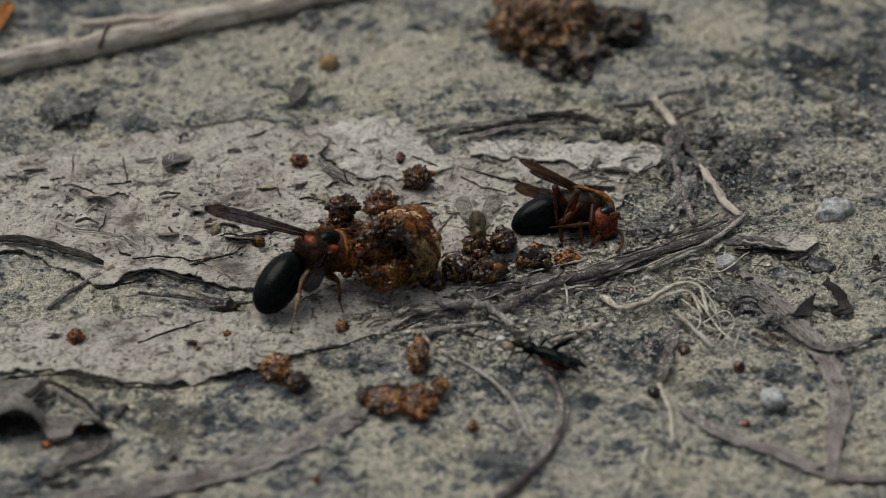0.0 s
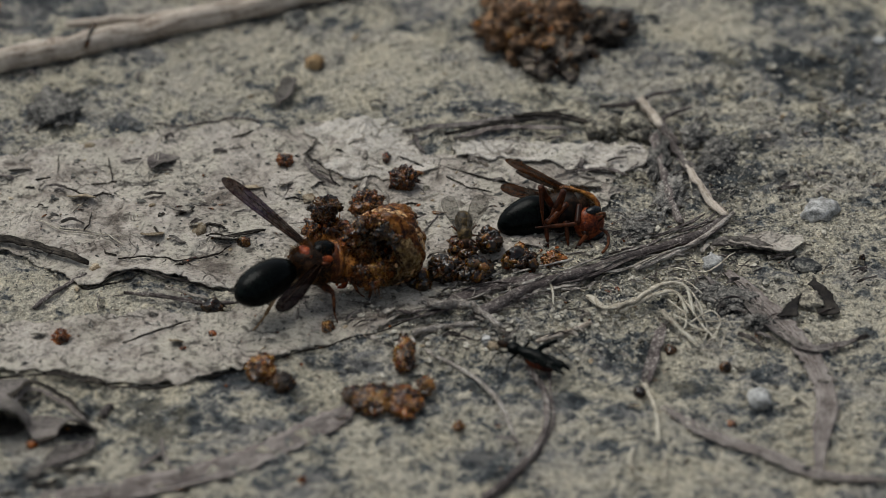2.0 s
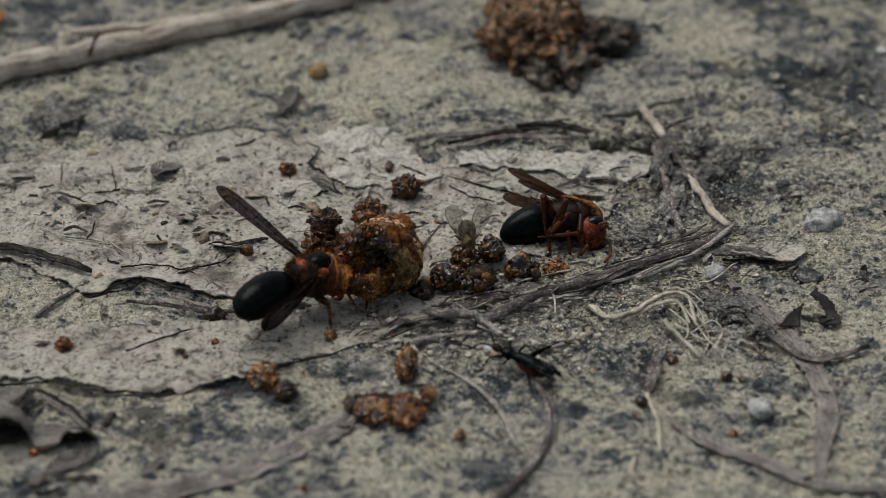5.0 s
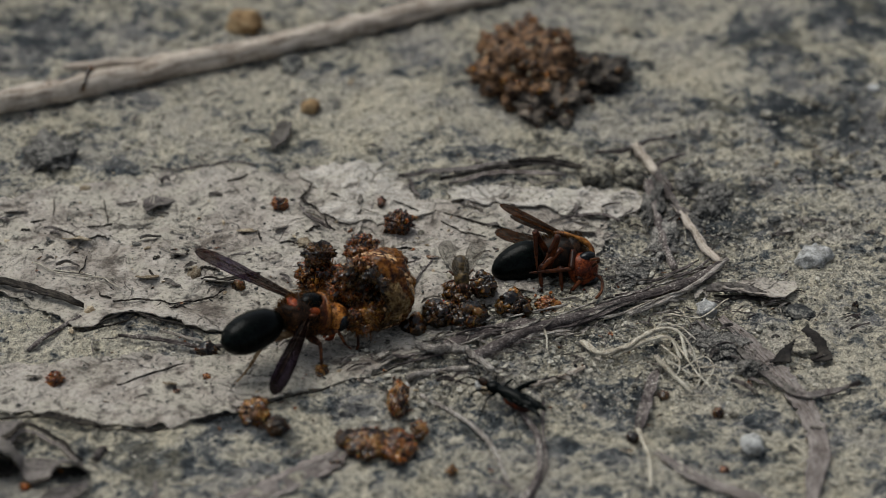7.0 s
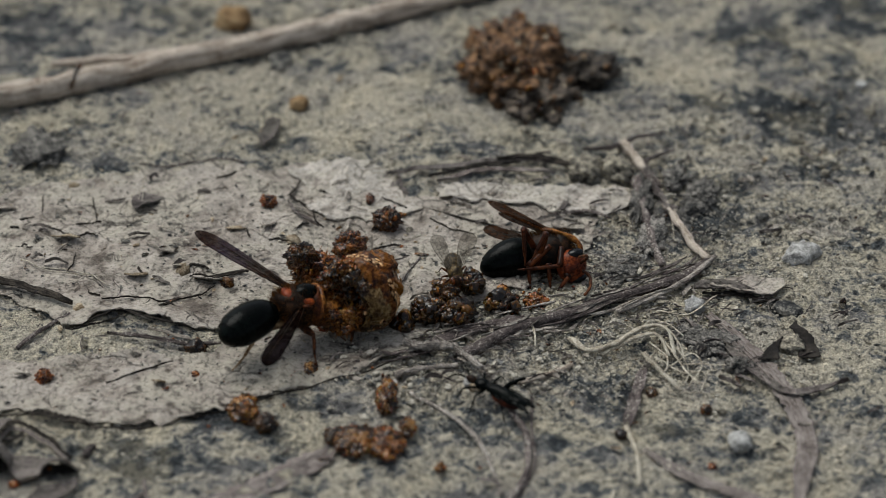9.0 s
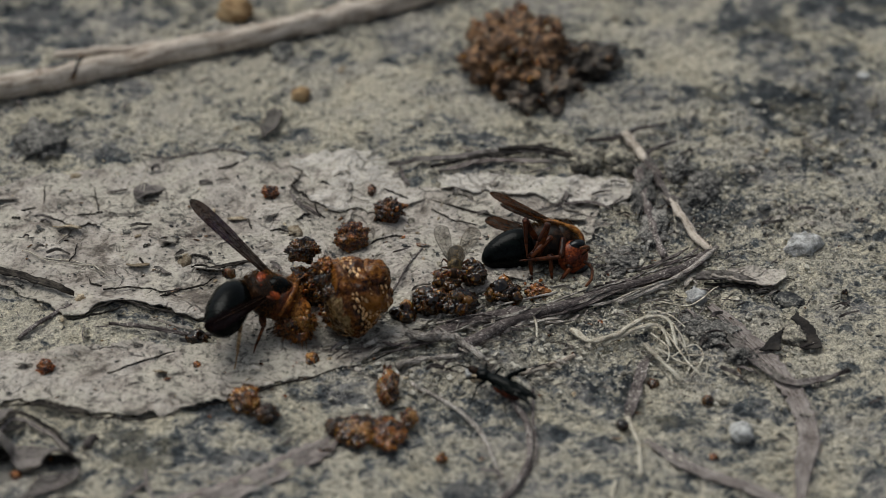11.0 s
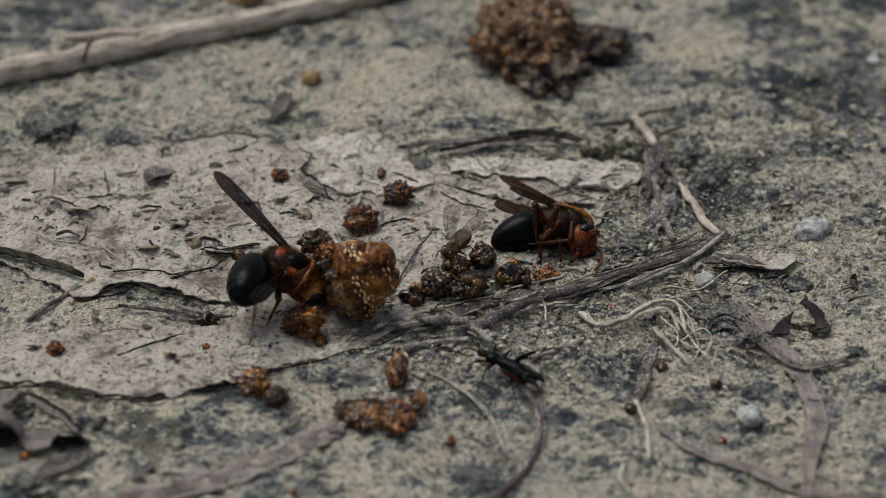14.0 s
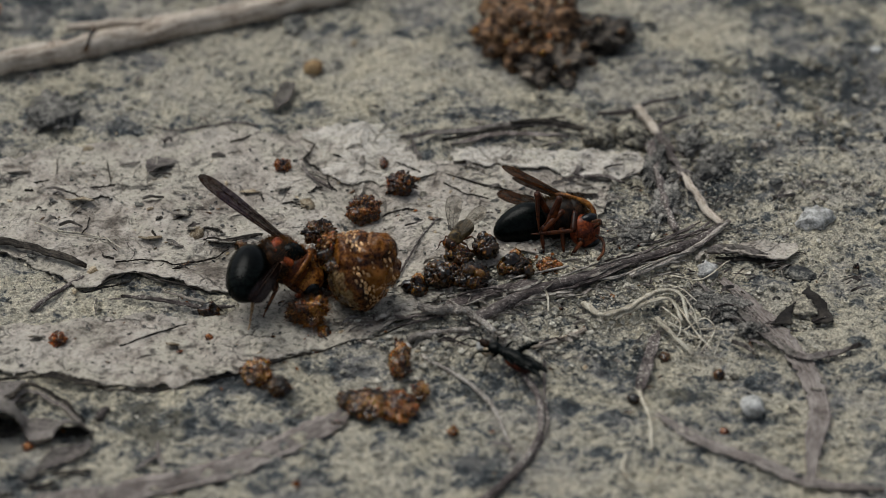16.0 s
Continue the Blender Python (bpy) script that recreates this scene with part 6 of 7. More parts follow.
def dead_hornet():
    x, y = 24.4, 7.0
    root = new("hornet")
    root.matrix_basis = pose(x * MM, y * MM, (gz(x, y) + 3.6) * MM, -112, 0, -4)
    tagged(root, "dead hornet lying curled on its side, legs folded", "hornet")
    inv = root.matrix_basis.inverted()

    def w(dx, dy, dz):
        """A spot in the hornet's own space, from one in the world's directions round it, in mm."""
        return inv @ (root.matrix_basis.translation + Vector((dx, dy, dz)) * MM) / MM

    thorax(root, UMBER, DARK_FUZZ, BROWN)
    spot = w(4.3, -3.4, -0.6)
    head(root, pose(*(spot * MM), 12, 58, 0), DULL_RED, DULL_RED, True)
    a = Vector((-3.2, 0, -0.8))
    abdomen(root, aim(a, w(-12.2, -4.2, -1.2) - w(-3.2, -0.6, 0.3), (0, 0, 1)), 9.4, 3.7, 0.66, 1.9)
    a = w(3.2, 0.6, 2.6)
    wing(root, "wing", 15.4, 1.7, aim(a, w(-9.6, 5.4, 6.6) - a, w(0.1, -0.6, 0.8)), WING_AMBER)
    wing(root, "wing", 13.0, 1.3, aim(a, w(-8.4, 5.0, 4.9) - a, w(0.2, -0.7, 0.7)), WING_AMBER)
    bm = bmesh.new()
    tube(bm, smooth_steps([w(-1.0, 1.6, 3.7), w(1.3, 1.0, 3.8), w(4.0, 0.2, 3.3), w(5.6, -0.8, 2.3), w(6.2, -2.2, 0.9)], 5), 0.55, 0.45, 8, 0.5, 3)
    part("back_edge", bm, AMBER, root, "amber edge of the back")
    b = w(0.5, 2.5, -0.5)
    wing(root, "wing", 12.4, 2.2, aim(b, w(-11.4, 5.0, 1.6) - b, w(0, -0.7, 0.7)), WING_AMBER)
    for hip, knee, foot in (((-2.4, -1.6, -3.0), w(-4.6, -3.5, 7.4), w(-4.1, -6.0, 1.0)), ((-1.6, 1.6, -3.0), w(-0.5, -3.5, 6.6), w(-3.1, -6.0, 2.2)),
                            ((0.5, -1.8, -3.0), w(-3.6, -5.5, 0.8), w(-3.1, -7.0, -3.4)), ((0.8, 1.8, -3.0), w(0.0, -5.5, 0.8), w(0.5, -7.0, -3.4)),
                            ((2.6, -1.6, -2.6), w(2.0, -5.5, 0.8), w(-5.5, -6.2, 0.4)), ((2.6, 1.6, -2.6), w(3.6, -6.4, -1.0), w(1.5, -7.8, -3.4))):
        hip, knee, foot = Vector(hip), Vector(knee), Vector(foot)
        bm = bmesh.new()
        tube(bm, smooth_steps([hip, (hip + knee) / 2, knee], 4), 0.55, 0.58, 8, 0.1, 1)
        f = part("leg", bm, UMBER, root)
        bm = bmesh.new()
        mid = knee.lerp(foot, 0.62)
        tube(bm, smooth_steps([knee, knee.lerp(foot, 0.3), mid], 4), 0.42, 0.36, 8, 0.1, 2)
        part("tibia", bm, UMBER, f)
        bm = bmesh.new()
        tube(bm, smooth_steps([mid, mid.lerp(foot, 0.5), foot], 4), 0.28, 0.16, 6, 0.4, 3)
        part("tarsus", bm, UMBER, f)
    return root


dead_hornet()


# ---- fly and black bug ----
def fly():
    root = new("fly")
    tagged(root, "small grey-brown fly with clear wings on a crumb", "fly")
    bm = bmesh.new()
    blob(bm, (0, 0, 2.4), (1.7, 1.35, 1.4), 2, 0.08, 1.5, 3)
    part("thorax", bm, FLY_SKIN, root)
    bm = bmesh.new()
    blob(bm, (-2.4, 0, 2.3), (2.2, 1.6, 1.45), 3, 0.05, 1.5, 3)
    part("abdomen", bm, FLY_SKIN, root)
    bm = bmesh.new()
    blob(bm, (1.9, 0, 2.3), (0.9, 1.25, 1.1), 4, 0.05, 1.5, 3)
    h = part("head", bm, BROWN, root)
    for s in (1, -1):
        bm = bmesh.new()
        blob(bm, (2.1, s * 0.75, 2.5), (0.7, 0.6, 0.85), 5, 0.02, 1.0, 2)
        part("eye", bm, RUST, h, "reddish eye")
        wing(root, "wing", 6.4, 3.0, aim((-0.3, s * 0.8, 3.4), (-0.8, s * 0.42, 0.55), (0, 0, 1)), WING_CLEAR, PALE_VEIN)
        for k, (hx, fx) in enumerate(((0.8, 2.6), (0.0, 0.2), (-0.7, -2.6))):
            leg_to(root, (hx, s * 0.9, 1.6), (fx, s * 3.0, 0.0), knee=0.35, thick=0.17)
    return root


FLY = fly()


def bug():
    root = new("bug")
    tagged(root, "slender black bug with a reddish underside walking on earth", "bug")
    bm = bmesh.new()
    tube(bm, smooth_steps([(-7.2, 0, 2.6), (-4.5, 0, 2.9), (-1, 0, 3.2), (1.2, 0, 3.1)], 6), 1.25, 1.25, 12, 0.35, 1, 0.6, taper=lambda s: 0.3 + 0.8 * math.sin(math.pi * (0.12 + 0.75 * s)))
    part("wing_case", bm, BLACK, root)
    bm = bmesh.new()
    blob(bm, (-3.0, 0, 1.9), (3.0, 1.35, 1.1), 3, 0.06, 1.4, 3)
    part("abdomen", bm, DULL_RED, root, "dull red belly")
    bm = bmesh.new()
    blob(bm, (2.0, 0, 2.9), (1.5, 1.25, 0.95), 4, 0.06, 1.4, 3)
    part("thorax", bm, BLACK, root)
    bm = bmesh.new()
    blob(bm, (4.3, 0, 2.9), (1.1, 0.75, 0.7), 5, 0.06, 1.4, 3)
    h = part("head", bm, BROWN, root, "dark brown head")
    for s in (1, -1):
        bm = bmesh.new()
        tube(bm, smooth_steps([(5.0, s * 0.3, 3.1), (6.6, s * 1.4, 3.6), (8.4, s * 2.6, 2.2)], 5), 0.14, 0.1, 6)
        part("antenna", bm, BLACK, h)
        for hx, fx, fy in ((2.4, 5.0, 5.0), (1.0, 0.6, 6.2), (-0.4, -8.0, 5.6)):
            leg(root, "leg", (Vector((fx, s * fy, 0.1)) - Vector((hx, s * 0.8, 2.5))).length, aim((hx, s * 0.8, 2.5), Vector((fx, s * fy, 0.1)) - Vector((hx, s * 0.8, 2.5))), 0.28, 0.18, BLACK)
        bm = bmesh.new()
        ribbon(bm, smooth_steps([(-2.0, s * 0.7, 3.2), (-5.5, s * 0.9, 3.0), (-8.6, s * (0.9 + 0.4 * s), 2.5)], 5), 1.1, 0.15, 3 + s, 0.4, s * 0.8, 0.7)
        part("wing_tip", bm, BLACK, root, "ragged black wing end")
    bm = bmesh.new()
    tube(bm, smooth_steps([(-1.2, -0.8, 2.6), (-3.0, -2.6, 4.4), (-4.4, -3.4, 5.2)], 4), 0.5, 0.3, 7, 0.5)
    part("leg", bm, BLACK, root)
    return root


BUG = bug()


# ---- scattered grit and specks, too many to count ----
def scatter(name, n, seed, size, material, label, spots, squash=0.7, level=0.1, drawn=1.2):
    r = random.Random(seed)
    bm = bmesh.new()
    bmesh.ops.create_icosphere(bm, subdivisions=1, radius=1.0)
    base = np.array([v.co[:] for v in bm.verts])
    tri = np.array([[v.index for v in f.verts] for f in bm.faces])
    bm.free()
    verts, faces, k = [], [], 0
    while k < n:
        cx, cy, rx, ry = r.choice(spots)
        x, y = cx + r.gauss(0, 0.5) * rx, cy + r.gauss(0, 0.5) * ry
        s = size * math.exp(r.gauss(0, 0.45))
        v = base * np.array([s * r.uniform(0.7, 1.2) * drawn, s * r.uniform(0.6, 1.1), s * squash]) * (1 + 0.75 * (np.array([[r.random()] for _ in base]) - 0.5))
        turn = r.gauss(0, 0.9)
        c, q = math.cos(turn), math.sin(turn)
        v = np.stack([v[:, 0] * c - v[:, 1] * q, v[:, 0] * q + v[:, 1] * c, v[:, 2]], 1) + [x, y, gz(x, y) + s * 0.3 + level]
        verts.append(v * MM)
        faces.append(tri + k * len(base))
        k += 1
    me = bpy.data.meshes.new(name)
    me.from_pydata(np.concatenate(verts).tolist(), [], np.concatenate(faces).tolist())
    me.materials.append(material)
    return tagged(new(name, me), label, "grit", kind="stuff")


scatter("grit", 8000, 1, 0.17, GRIT, "fine pale sand grains strewn over the earth", [(0, 10, 150, 150), (40.1, -6.6, 40, 30), (52.2, 18.7, 40, 40), (19.8, -17.0, 40, 20)], level=0.3)
scatter("dark_grit", 3800, 2, 0.17, DARK_STONE, "dark specks strewn over earth and leaf", [(0, 10, 150, 150), (52.5, 22.5, 50, 50), (-45.6, 3.0, 80, 60)], 0.5, level=0.5, drawn=1.8)
scatter("pale_grains", 700, 14, 0.32, GRIT, "pale rounded sand grains beside the bark", [(32.9, -11.8, 34, 20), (43.1, -6.6, 30, 26), (20.8, -18.7, 30, 16), (52.0, 16.8, 30, 40), (-0.7, -28.6, 20, 14), (82, 56, 28, 26)], level=0.3)
scatter("coarse_grit", 420, 3, 0.42, CLOD, "coarse earth crumbs on the ground", [(0, 10, 160, 150), (40.1, -6.6, 50, 40), (58.6, 32.2, 50, 40), (82, 58, 26, 24)], level=0.2)


scatter("bark_chips", 240, 5, 0.18, CHIP, "tiny tan bark chips on leaf and earth", [(0, 10, 160, 150), (-51.0, 6.6, 70, 60), (-34.1, 14.0, 60, 40)], level=0.4, drawn=2.0)
scatter("dark_chips", 330, 6, 0.18, DARK_CRUMB, "tiny dark brown plant chips on leaf and earth", [(0, 10, 160, 150), (-45.9, 6.6, 80, 60), (41.0, 7.5, 60, 60)], 0.45, level=0.5, drawn=2.6)
scatter("rusty_specks", 60, 8, 0.28, RUST, "tiny rusty food specks near the meal", [(-10.9, -7.1, 40, 30), (-18.1, -27.2, 40, 30), (15.1, -6.9, 40, 20)], level=0.4)


def litter(n, seed):
    r = random.Random(seed)
    bm = bmesh.new()
    for k in range(n):
        x, y = r.choice([(r.uniform(-90, 90), r.uniform(-60, 100)), (-45.6, 3.0), (40.1, -6.6), (46.9, 18.6)])
        x, y = x + r.gauss(0, 18), y + r.gauss(0, 18)
        a, l = r.uniform(0, 6.3), r.uniform(1.2, 5)
        b = a + r.uniform(-0.5, 0.5)
        pts = [(x, y), (x + math.cos(a) * l * 0.5, y + math.sin(a) * l * 0.5), (x + math.cos(a) * l * 0.5 + math.cos(b) * l * 0.5, y + math.sin(a) * l * 0.5 + math.sin(b) * l * 0.5)]
        q = r.uniform(0.05, 0.13)
        tube(bm, on_ground(pts, 0.55, 3), q, q * 0.6, 4, 0.2, k)
    me = bpy.data.meshes.new("plant_litter")
    bm.to_mesh(me)
    bm.free()
    me.materials.append(BARK)
    return tagged(new("plant_litter", me), "fine dark plant fibres strewn over the ground", "litter", kind="stuff")


litter(150, 4)


def flakes(name, n, seed, material, label, spots, width=1.0, long=1.0):
    """Small curled scraps of leaf skin and bark."""
    r = random.Random(seed)
    bm = bmesh.new()
    for k in range(n):
        cx, cy, rx, ry = r.choice(spots)
        x, y, a, l = cx + r.gauss(0, 0.5) * rx, cy + r.gauss(0, 0.5) * ry, r.gauss(0.2, 0.7), r.uniform(0.6, 2.4) * long
        pts = [(x - math.cos(a) * l, y - math.sin(a) * l), (x + r.gauss(0, 0.3), y + r.gauss(0, 0.3), 0.5 * r.random()), (x + math.cos(a) * l, y + math.sin(a) * l)]
        ribbon(bm, on_ground(pts, r.uniform(0.6, 1.1), 4), r.uniform(0.3, 0.95) * width, 0.12, k + seed, r.uniform(0.2, 1.0), r.uniform(-1, 1), 0.9, 4)
    me = bpy.data.meshes.new(name)
    bm.to_mesh(me)
    bm.free()
    me.materials.append(material)
    return tagged(new(name, me), label, "litter", kind="stuff")


flakes("leaf_flakes", 110, 3, DARK_LEAF, "small dark curled leaf flakes on leaf and earth", [(-57.0, 15.6, 90, 40), (-51.0, 6.6, 70, 60), (45.4, 26.2, 40, 40), (58.2, -6.5, 40, 40), (0, 10, 160, 150)])
flakes("dusty_splinters", 120, 17, DUSTY, "short dusty wood splinters around the twigs", [(4.1, -20.5, 22, 10), (13.0, -16.2, 20, 10), (25.0, -11.1, 24, 10), (44.5, -1.4, 26, 14), (50.4, 9.4, 16, 20), (45.5, 28.1, 20, 30)], 0.3, 1.2)
flakes("bark_flakes", 50, 19, BARK, "short dark bark flakes around the twigs", [(3.1, -21.3, 22, 10), (12.9, -17.1, 20, 10), (44.4, -3.1, 30, 14), (50.6, -13.4, 20, 16), (46.4, 26.2, 16, 30)], 0.4)
flakes("pale_flakes", 110, 7, OLD_LEAF, "small pale curled leaf flakes on leaf and earth", [(-51.5, 12.0, 90, 60), (-15.8, 25.5, 50, 40), (42.4, 30.0, 60, 40), (10.0, -20.4, 40, 20)])


def motions():
    walk(HORNET, [
    (0.00, pose(-0.02115, -0.01089, 0.00683, 0.00, 15.00, 24.00)),
    (0.50, pose(-0.02081, -0.01103, 0.00683, 0.00, 15.00, 24.00)),
    (1.00, pose(-0.02082, -0.01173, 0.00683, 0.00, 15.00, 24.00)),
    (1.50, pose(-0.02083, -0.01268, 0.00683, 0.00, 15.00, 24.00)),
    (2.00, pose(-0.01953, -0.01417, 0.00683, 0.00, 15.00, 24.00)),
    (2.50, pose(-0.01991, -0.01440, 0.00683, 0.00, 15.00, 24.00)),
    (3.00, pose(-0.01991, -0.01591, 0.00683, 0.00, 15.00, 24.00)),
    (3.50, pose(-0.01996, -0.01596, 0.00683, 0.00, 15.00, 24.00)),
    (4.00, pose(-0.01978, -0.01521, 0.00683, 0.00, 15.00, 24.00)),
    (6.50, pose(-0.02210, -0.01585, 0.00683, 0.00, 15.00, 24.00)),
    (7.00, pose(-0.02062, -0.01665, 0.00683, 0.00, 15.00, 24.00)),
    (7.50, pose(-0.02020, -0.01606, 0.00683, 0.00, 15.00, 24.00)),
    (8.00, pose(-0.01998, -0.01647, 0.00683, 0.00, 15.00, 24.00)),
    (8.50, pose(-0.01857, -0.01423, 0.00683, 0.00, 15.00, 24.00)),
    (9.00, pose(-0.01970, -0.01459, 0.00683, 0.00, 15.00, 22.00)),
    (9.50, pose(-0.02003, -0.01442, 0.00683, 0.00, 15.00, 18.00)),
    (10.00, pose(-0.02002, -0.01406, 0.00675, 0.00, 18.00, 10.00)),
    (10.20, pose(-0.02367, -0.01423, 0.00665, 0.00, 22.00, 2.00)),
    (12.50, pose(-0.02561, -0.01249, 0.00652, -0.00, 30.00, -12.00)),
    (13.00, pose(-0.02473, -0.01233, 0.00652, -0.00, 30.00, -12.00)),
    (13.50, pose(-0.02414, -0.01224, 0.00652, -0.00, 30.00, -12.00)),
    (14.00, pose(-0.02372, -0.01153, 0.00652, -0.00, 30.00, -12.00)),
    (14.50, pose(-0.02264, -0.01175, 0.00652, -0.00, 30.00, -12.00)),
    (15.00, pose(-0.02298, -0.01218, 0.00652, -0.00, 30.00, -12.00)),
    (15.50, pose(-0.02346, -0.01258, 0.00652, -0.00, 30.00, -12.00)),
    (16.00, pose(-0.02477, -0.01155, 0.00652, -0.00, 30.00, -12.00)),
])
    walk(ABDOMEN, [
    (0.00, pose(-0.00460, 0.00000, -0.00080, 10.40, 33.96, -139.72)),
    (0.50, pose(-0.00460, 0.00000, -0.00080, 8.90, 25.92, -144.45)),
    (1.00, pose(-0.00460, 0.00000, -0.00080, 7.88, 26.74, -149.04)),
    (1.50, pose(-0.00460, 0.00000, -0.00080, 6.00, 30.07, -157.18)),
    (2.00, pose(-0.00460, 0.00000, -0.00080, 5.64, 15.73, -157.68)),
    (2.50, pose(-0.00460, 0.00000, -0.00080, 6.63, 6.56, -153.71)),
    (3.00, pose(-0.00460, 0.00000, -0.00080, 6.80, 6.97, -152.95)),
    (3.50, pose(-0.00460, 0.00000, -0.00080, 6.45, 3.97, -154.67)),
    (4.00, pose(-0.00460, 0.00000, -0.00080, 6.35, 11.30, -154.74)),
    (6.50, pose(-0.00460, 0.00000, -0.00080, 6.94, 16.83, -152.24)),
    (7.00, pose(-0.00460, 0.00000, -0.00080, 5.46, 11.06, -158.45)),
    (7.50, pose(-0.00460, 0.00000, -0.00080, 5.19, 24.70, -159.90)),
    (8.00, pose(-0.00460, 0.00000, -0.00080, 6.34, 12.99, -154.75)),
    (8.50, pose(-0.00460, 0.00000, -0.00080, 5.98, 18.12, -156.33)),
    (9.00, pose(-0.00460, 0.00000, -0.00080, 6.89, 11.46, -152.42)),
    (9.50, pose(-0.00460, 0.00000, -0.00080, 7.83, 14.36, -148.24)),
    (10.00, pose(-0.00460, 0.00000, -0.00080, 11.96, 17.05, -137.98)),
    (10.20, pose(-0.00510, -0.00010, -0.00110, 19.63, 16.98, -116.96)),
    (12.50, pose(-0.00545, -0.00020, -0.00130, 30.10, 5.49, -83.12)),
    (13.00, pose(-0.00545, -0.00020, -0.00130, 30.03, 3.62, -85.02)),
    (13.50, pose(-0.00545, -0.00020, -0.00130, 29.98, -1.18, -88.04)),
    (14.00, pose(-0.00545, -0.00020, -0.00130, 29.95, 0.31, -86.35)),
    (14.50, pose(-0.00545, -0.00020, -0.00130, 30.01, 1.16, -89.27)),
    (15.00, pose(-0.00545, -0.00020, -0.00130, 29.99, -0.60, -88.81)),
    (15.50, pose(-0.00545, -0.00020, -0.00130, 29.97, -2.37, -87.29)),
    (16.00, pose(-0.00545, -0.00020, -0.00130, 29.95, 5.10, -80.14)),
])
    walk(WING_FAR, [
    (0.00, pose(-0.00080, 0.00300, 0.00180, -26.82, -0.50, 153.18)),
    (0.50, pose(-0.00080, 0.00300, 0.00180, -24.62, 2.29, 134.87)),
    (1.00, pose(-0.00080, 0.00300, 0.00180, -23.32, -0.51, 130.12)),
    (1.50, pose(-0.00080, 0.00300, 0.00180, -24.46, -4.58, 136.86)),
    (2.00, pose(-0.00080, 0.00300, 0.00180, -21.65, -13.33, 126.57)),
    (2.50, pose(-0.00080, 0.00300, 0.00180, -21.53, -12.66, 126.09)),
    (3.00, pose(-0.00080, 0.00300, 0.00180, -21.82, -8.56, 126.54)),
    (3.50, pose(-0.00080, 0.00300, 0.00180, -21.30, -14.14, 125.38)),
    (4.00, pose(-0.00080, 0.00300, 0.00180, -25.32, -24.83, 139.17)),
    (6.50, pose(-0.00080, 0.00300, 0.00180, -24.30, -9.51, 136.96)),
    (7.00, pose(-0.00080, 0.00300, 0.00180, -24.49, -4.03, 136.86)),
    (7.50, pose(-0.00080, 0.00300, 0.00180, -25.46, -1.06, 141.39)),
    (8.00, pose(-0.00080, 0.00300, 0.00180, -24.87, -0.21, 137.47)),
    (8.50, pose(-0.00080, 0.00300, 0.00180, -24.54, -3.62, 137.01)),
    (9.00, pose(-0.00080, 0.00300, 0.00180, -23.42, -8.56, 136.43)),
    (9.50, pose(-0.00080, 0.00300, 0.00180, -23.01, -14.22, 142.18)),
    (10.00, pose(-0.00080, 0.00300, 0.00180, -20.45, -13.37, 137.07)),
    (10.20, pose(-0.00080, 0.00300, 0.00180, -22.61, -11.37, 162.19)),
    (12.50, pose(-0.00080, 0.00300, 0.00180, -18.79, -2.01, 168.31)),
    (13.00, pose(-0.00080, 0.00300, 0.00180, -19.19, 0.18, 161.60)),
    (13.50, pose(-0.00080, 0.00300, 0.00180, -19.38, -10.63, 167.97)),
    (14.00, pose(-0.00080, 0.00300, 0.00180, -19.17, -9.29, 169.28)),
    (14.50, pose(-0.00080, 0.00300, 0.00180, -19.41, -10.85, 167.79)),
    (15.00, pose(-0.00080, 0.00300, 0.00180, -19.41, -10.85, 167.78)),
    (15.50, pose(-0.00080, 0.00300, 0.00180, -19.39, 1.49, 156.01)),
    (16.00, pose(-0.00080, 0.00300, 0.00180, -18.14, -2.05, 174.70)),
])
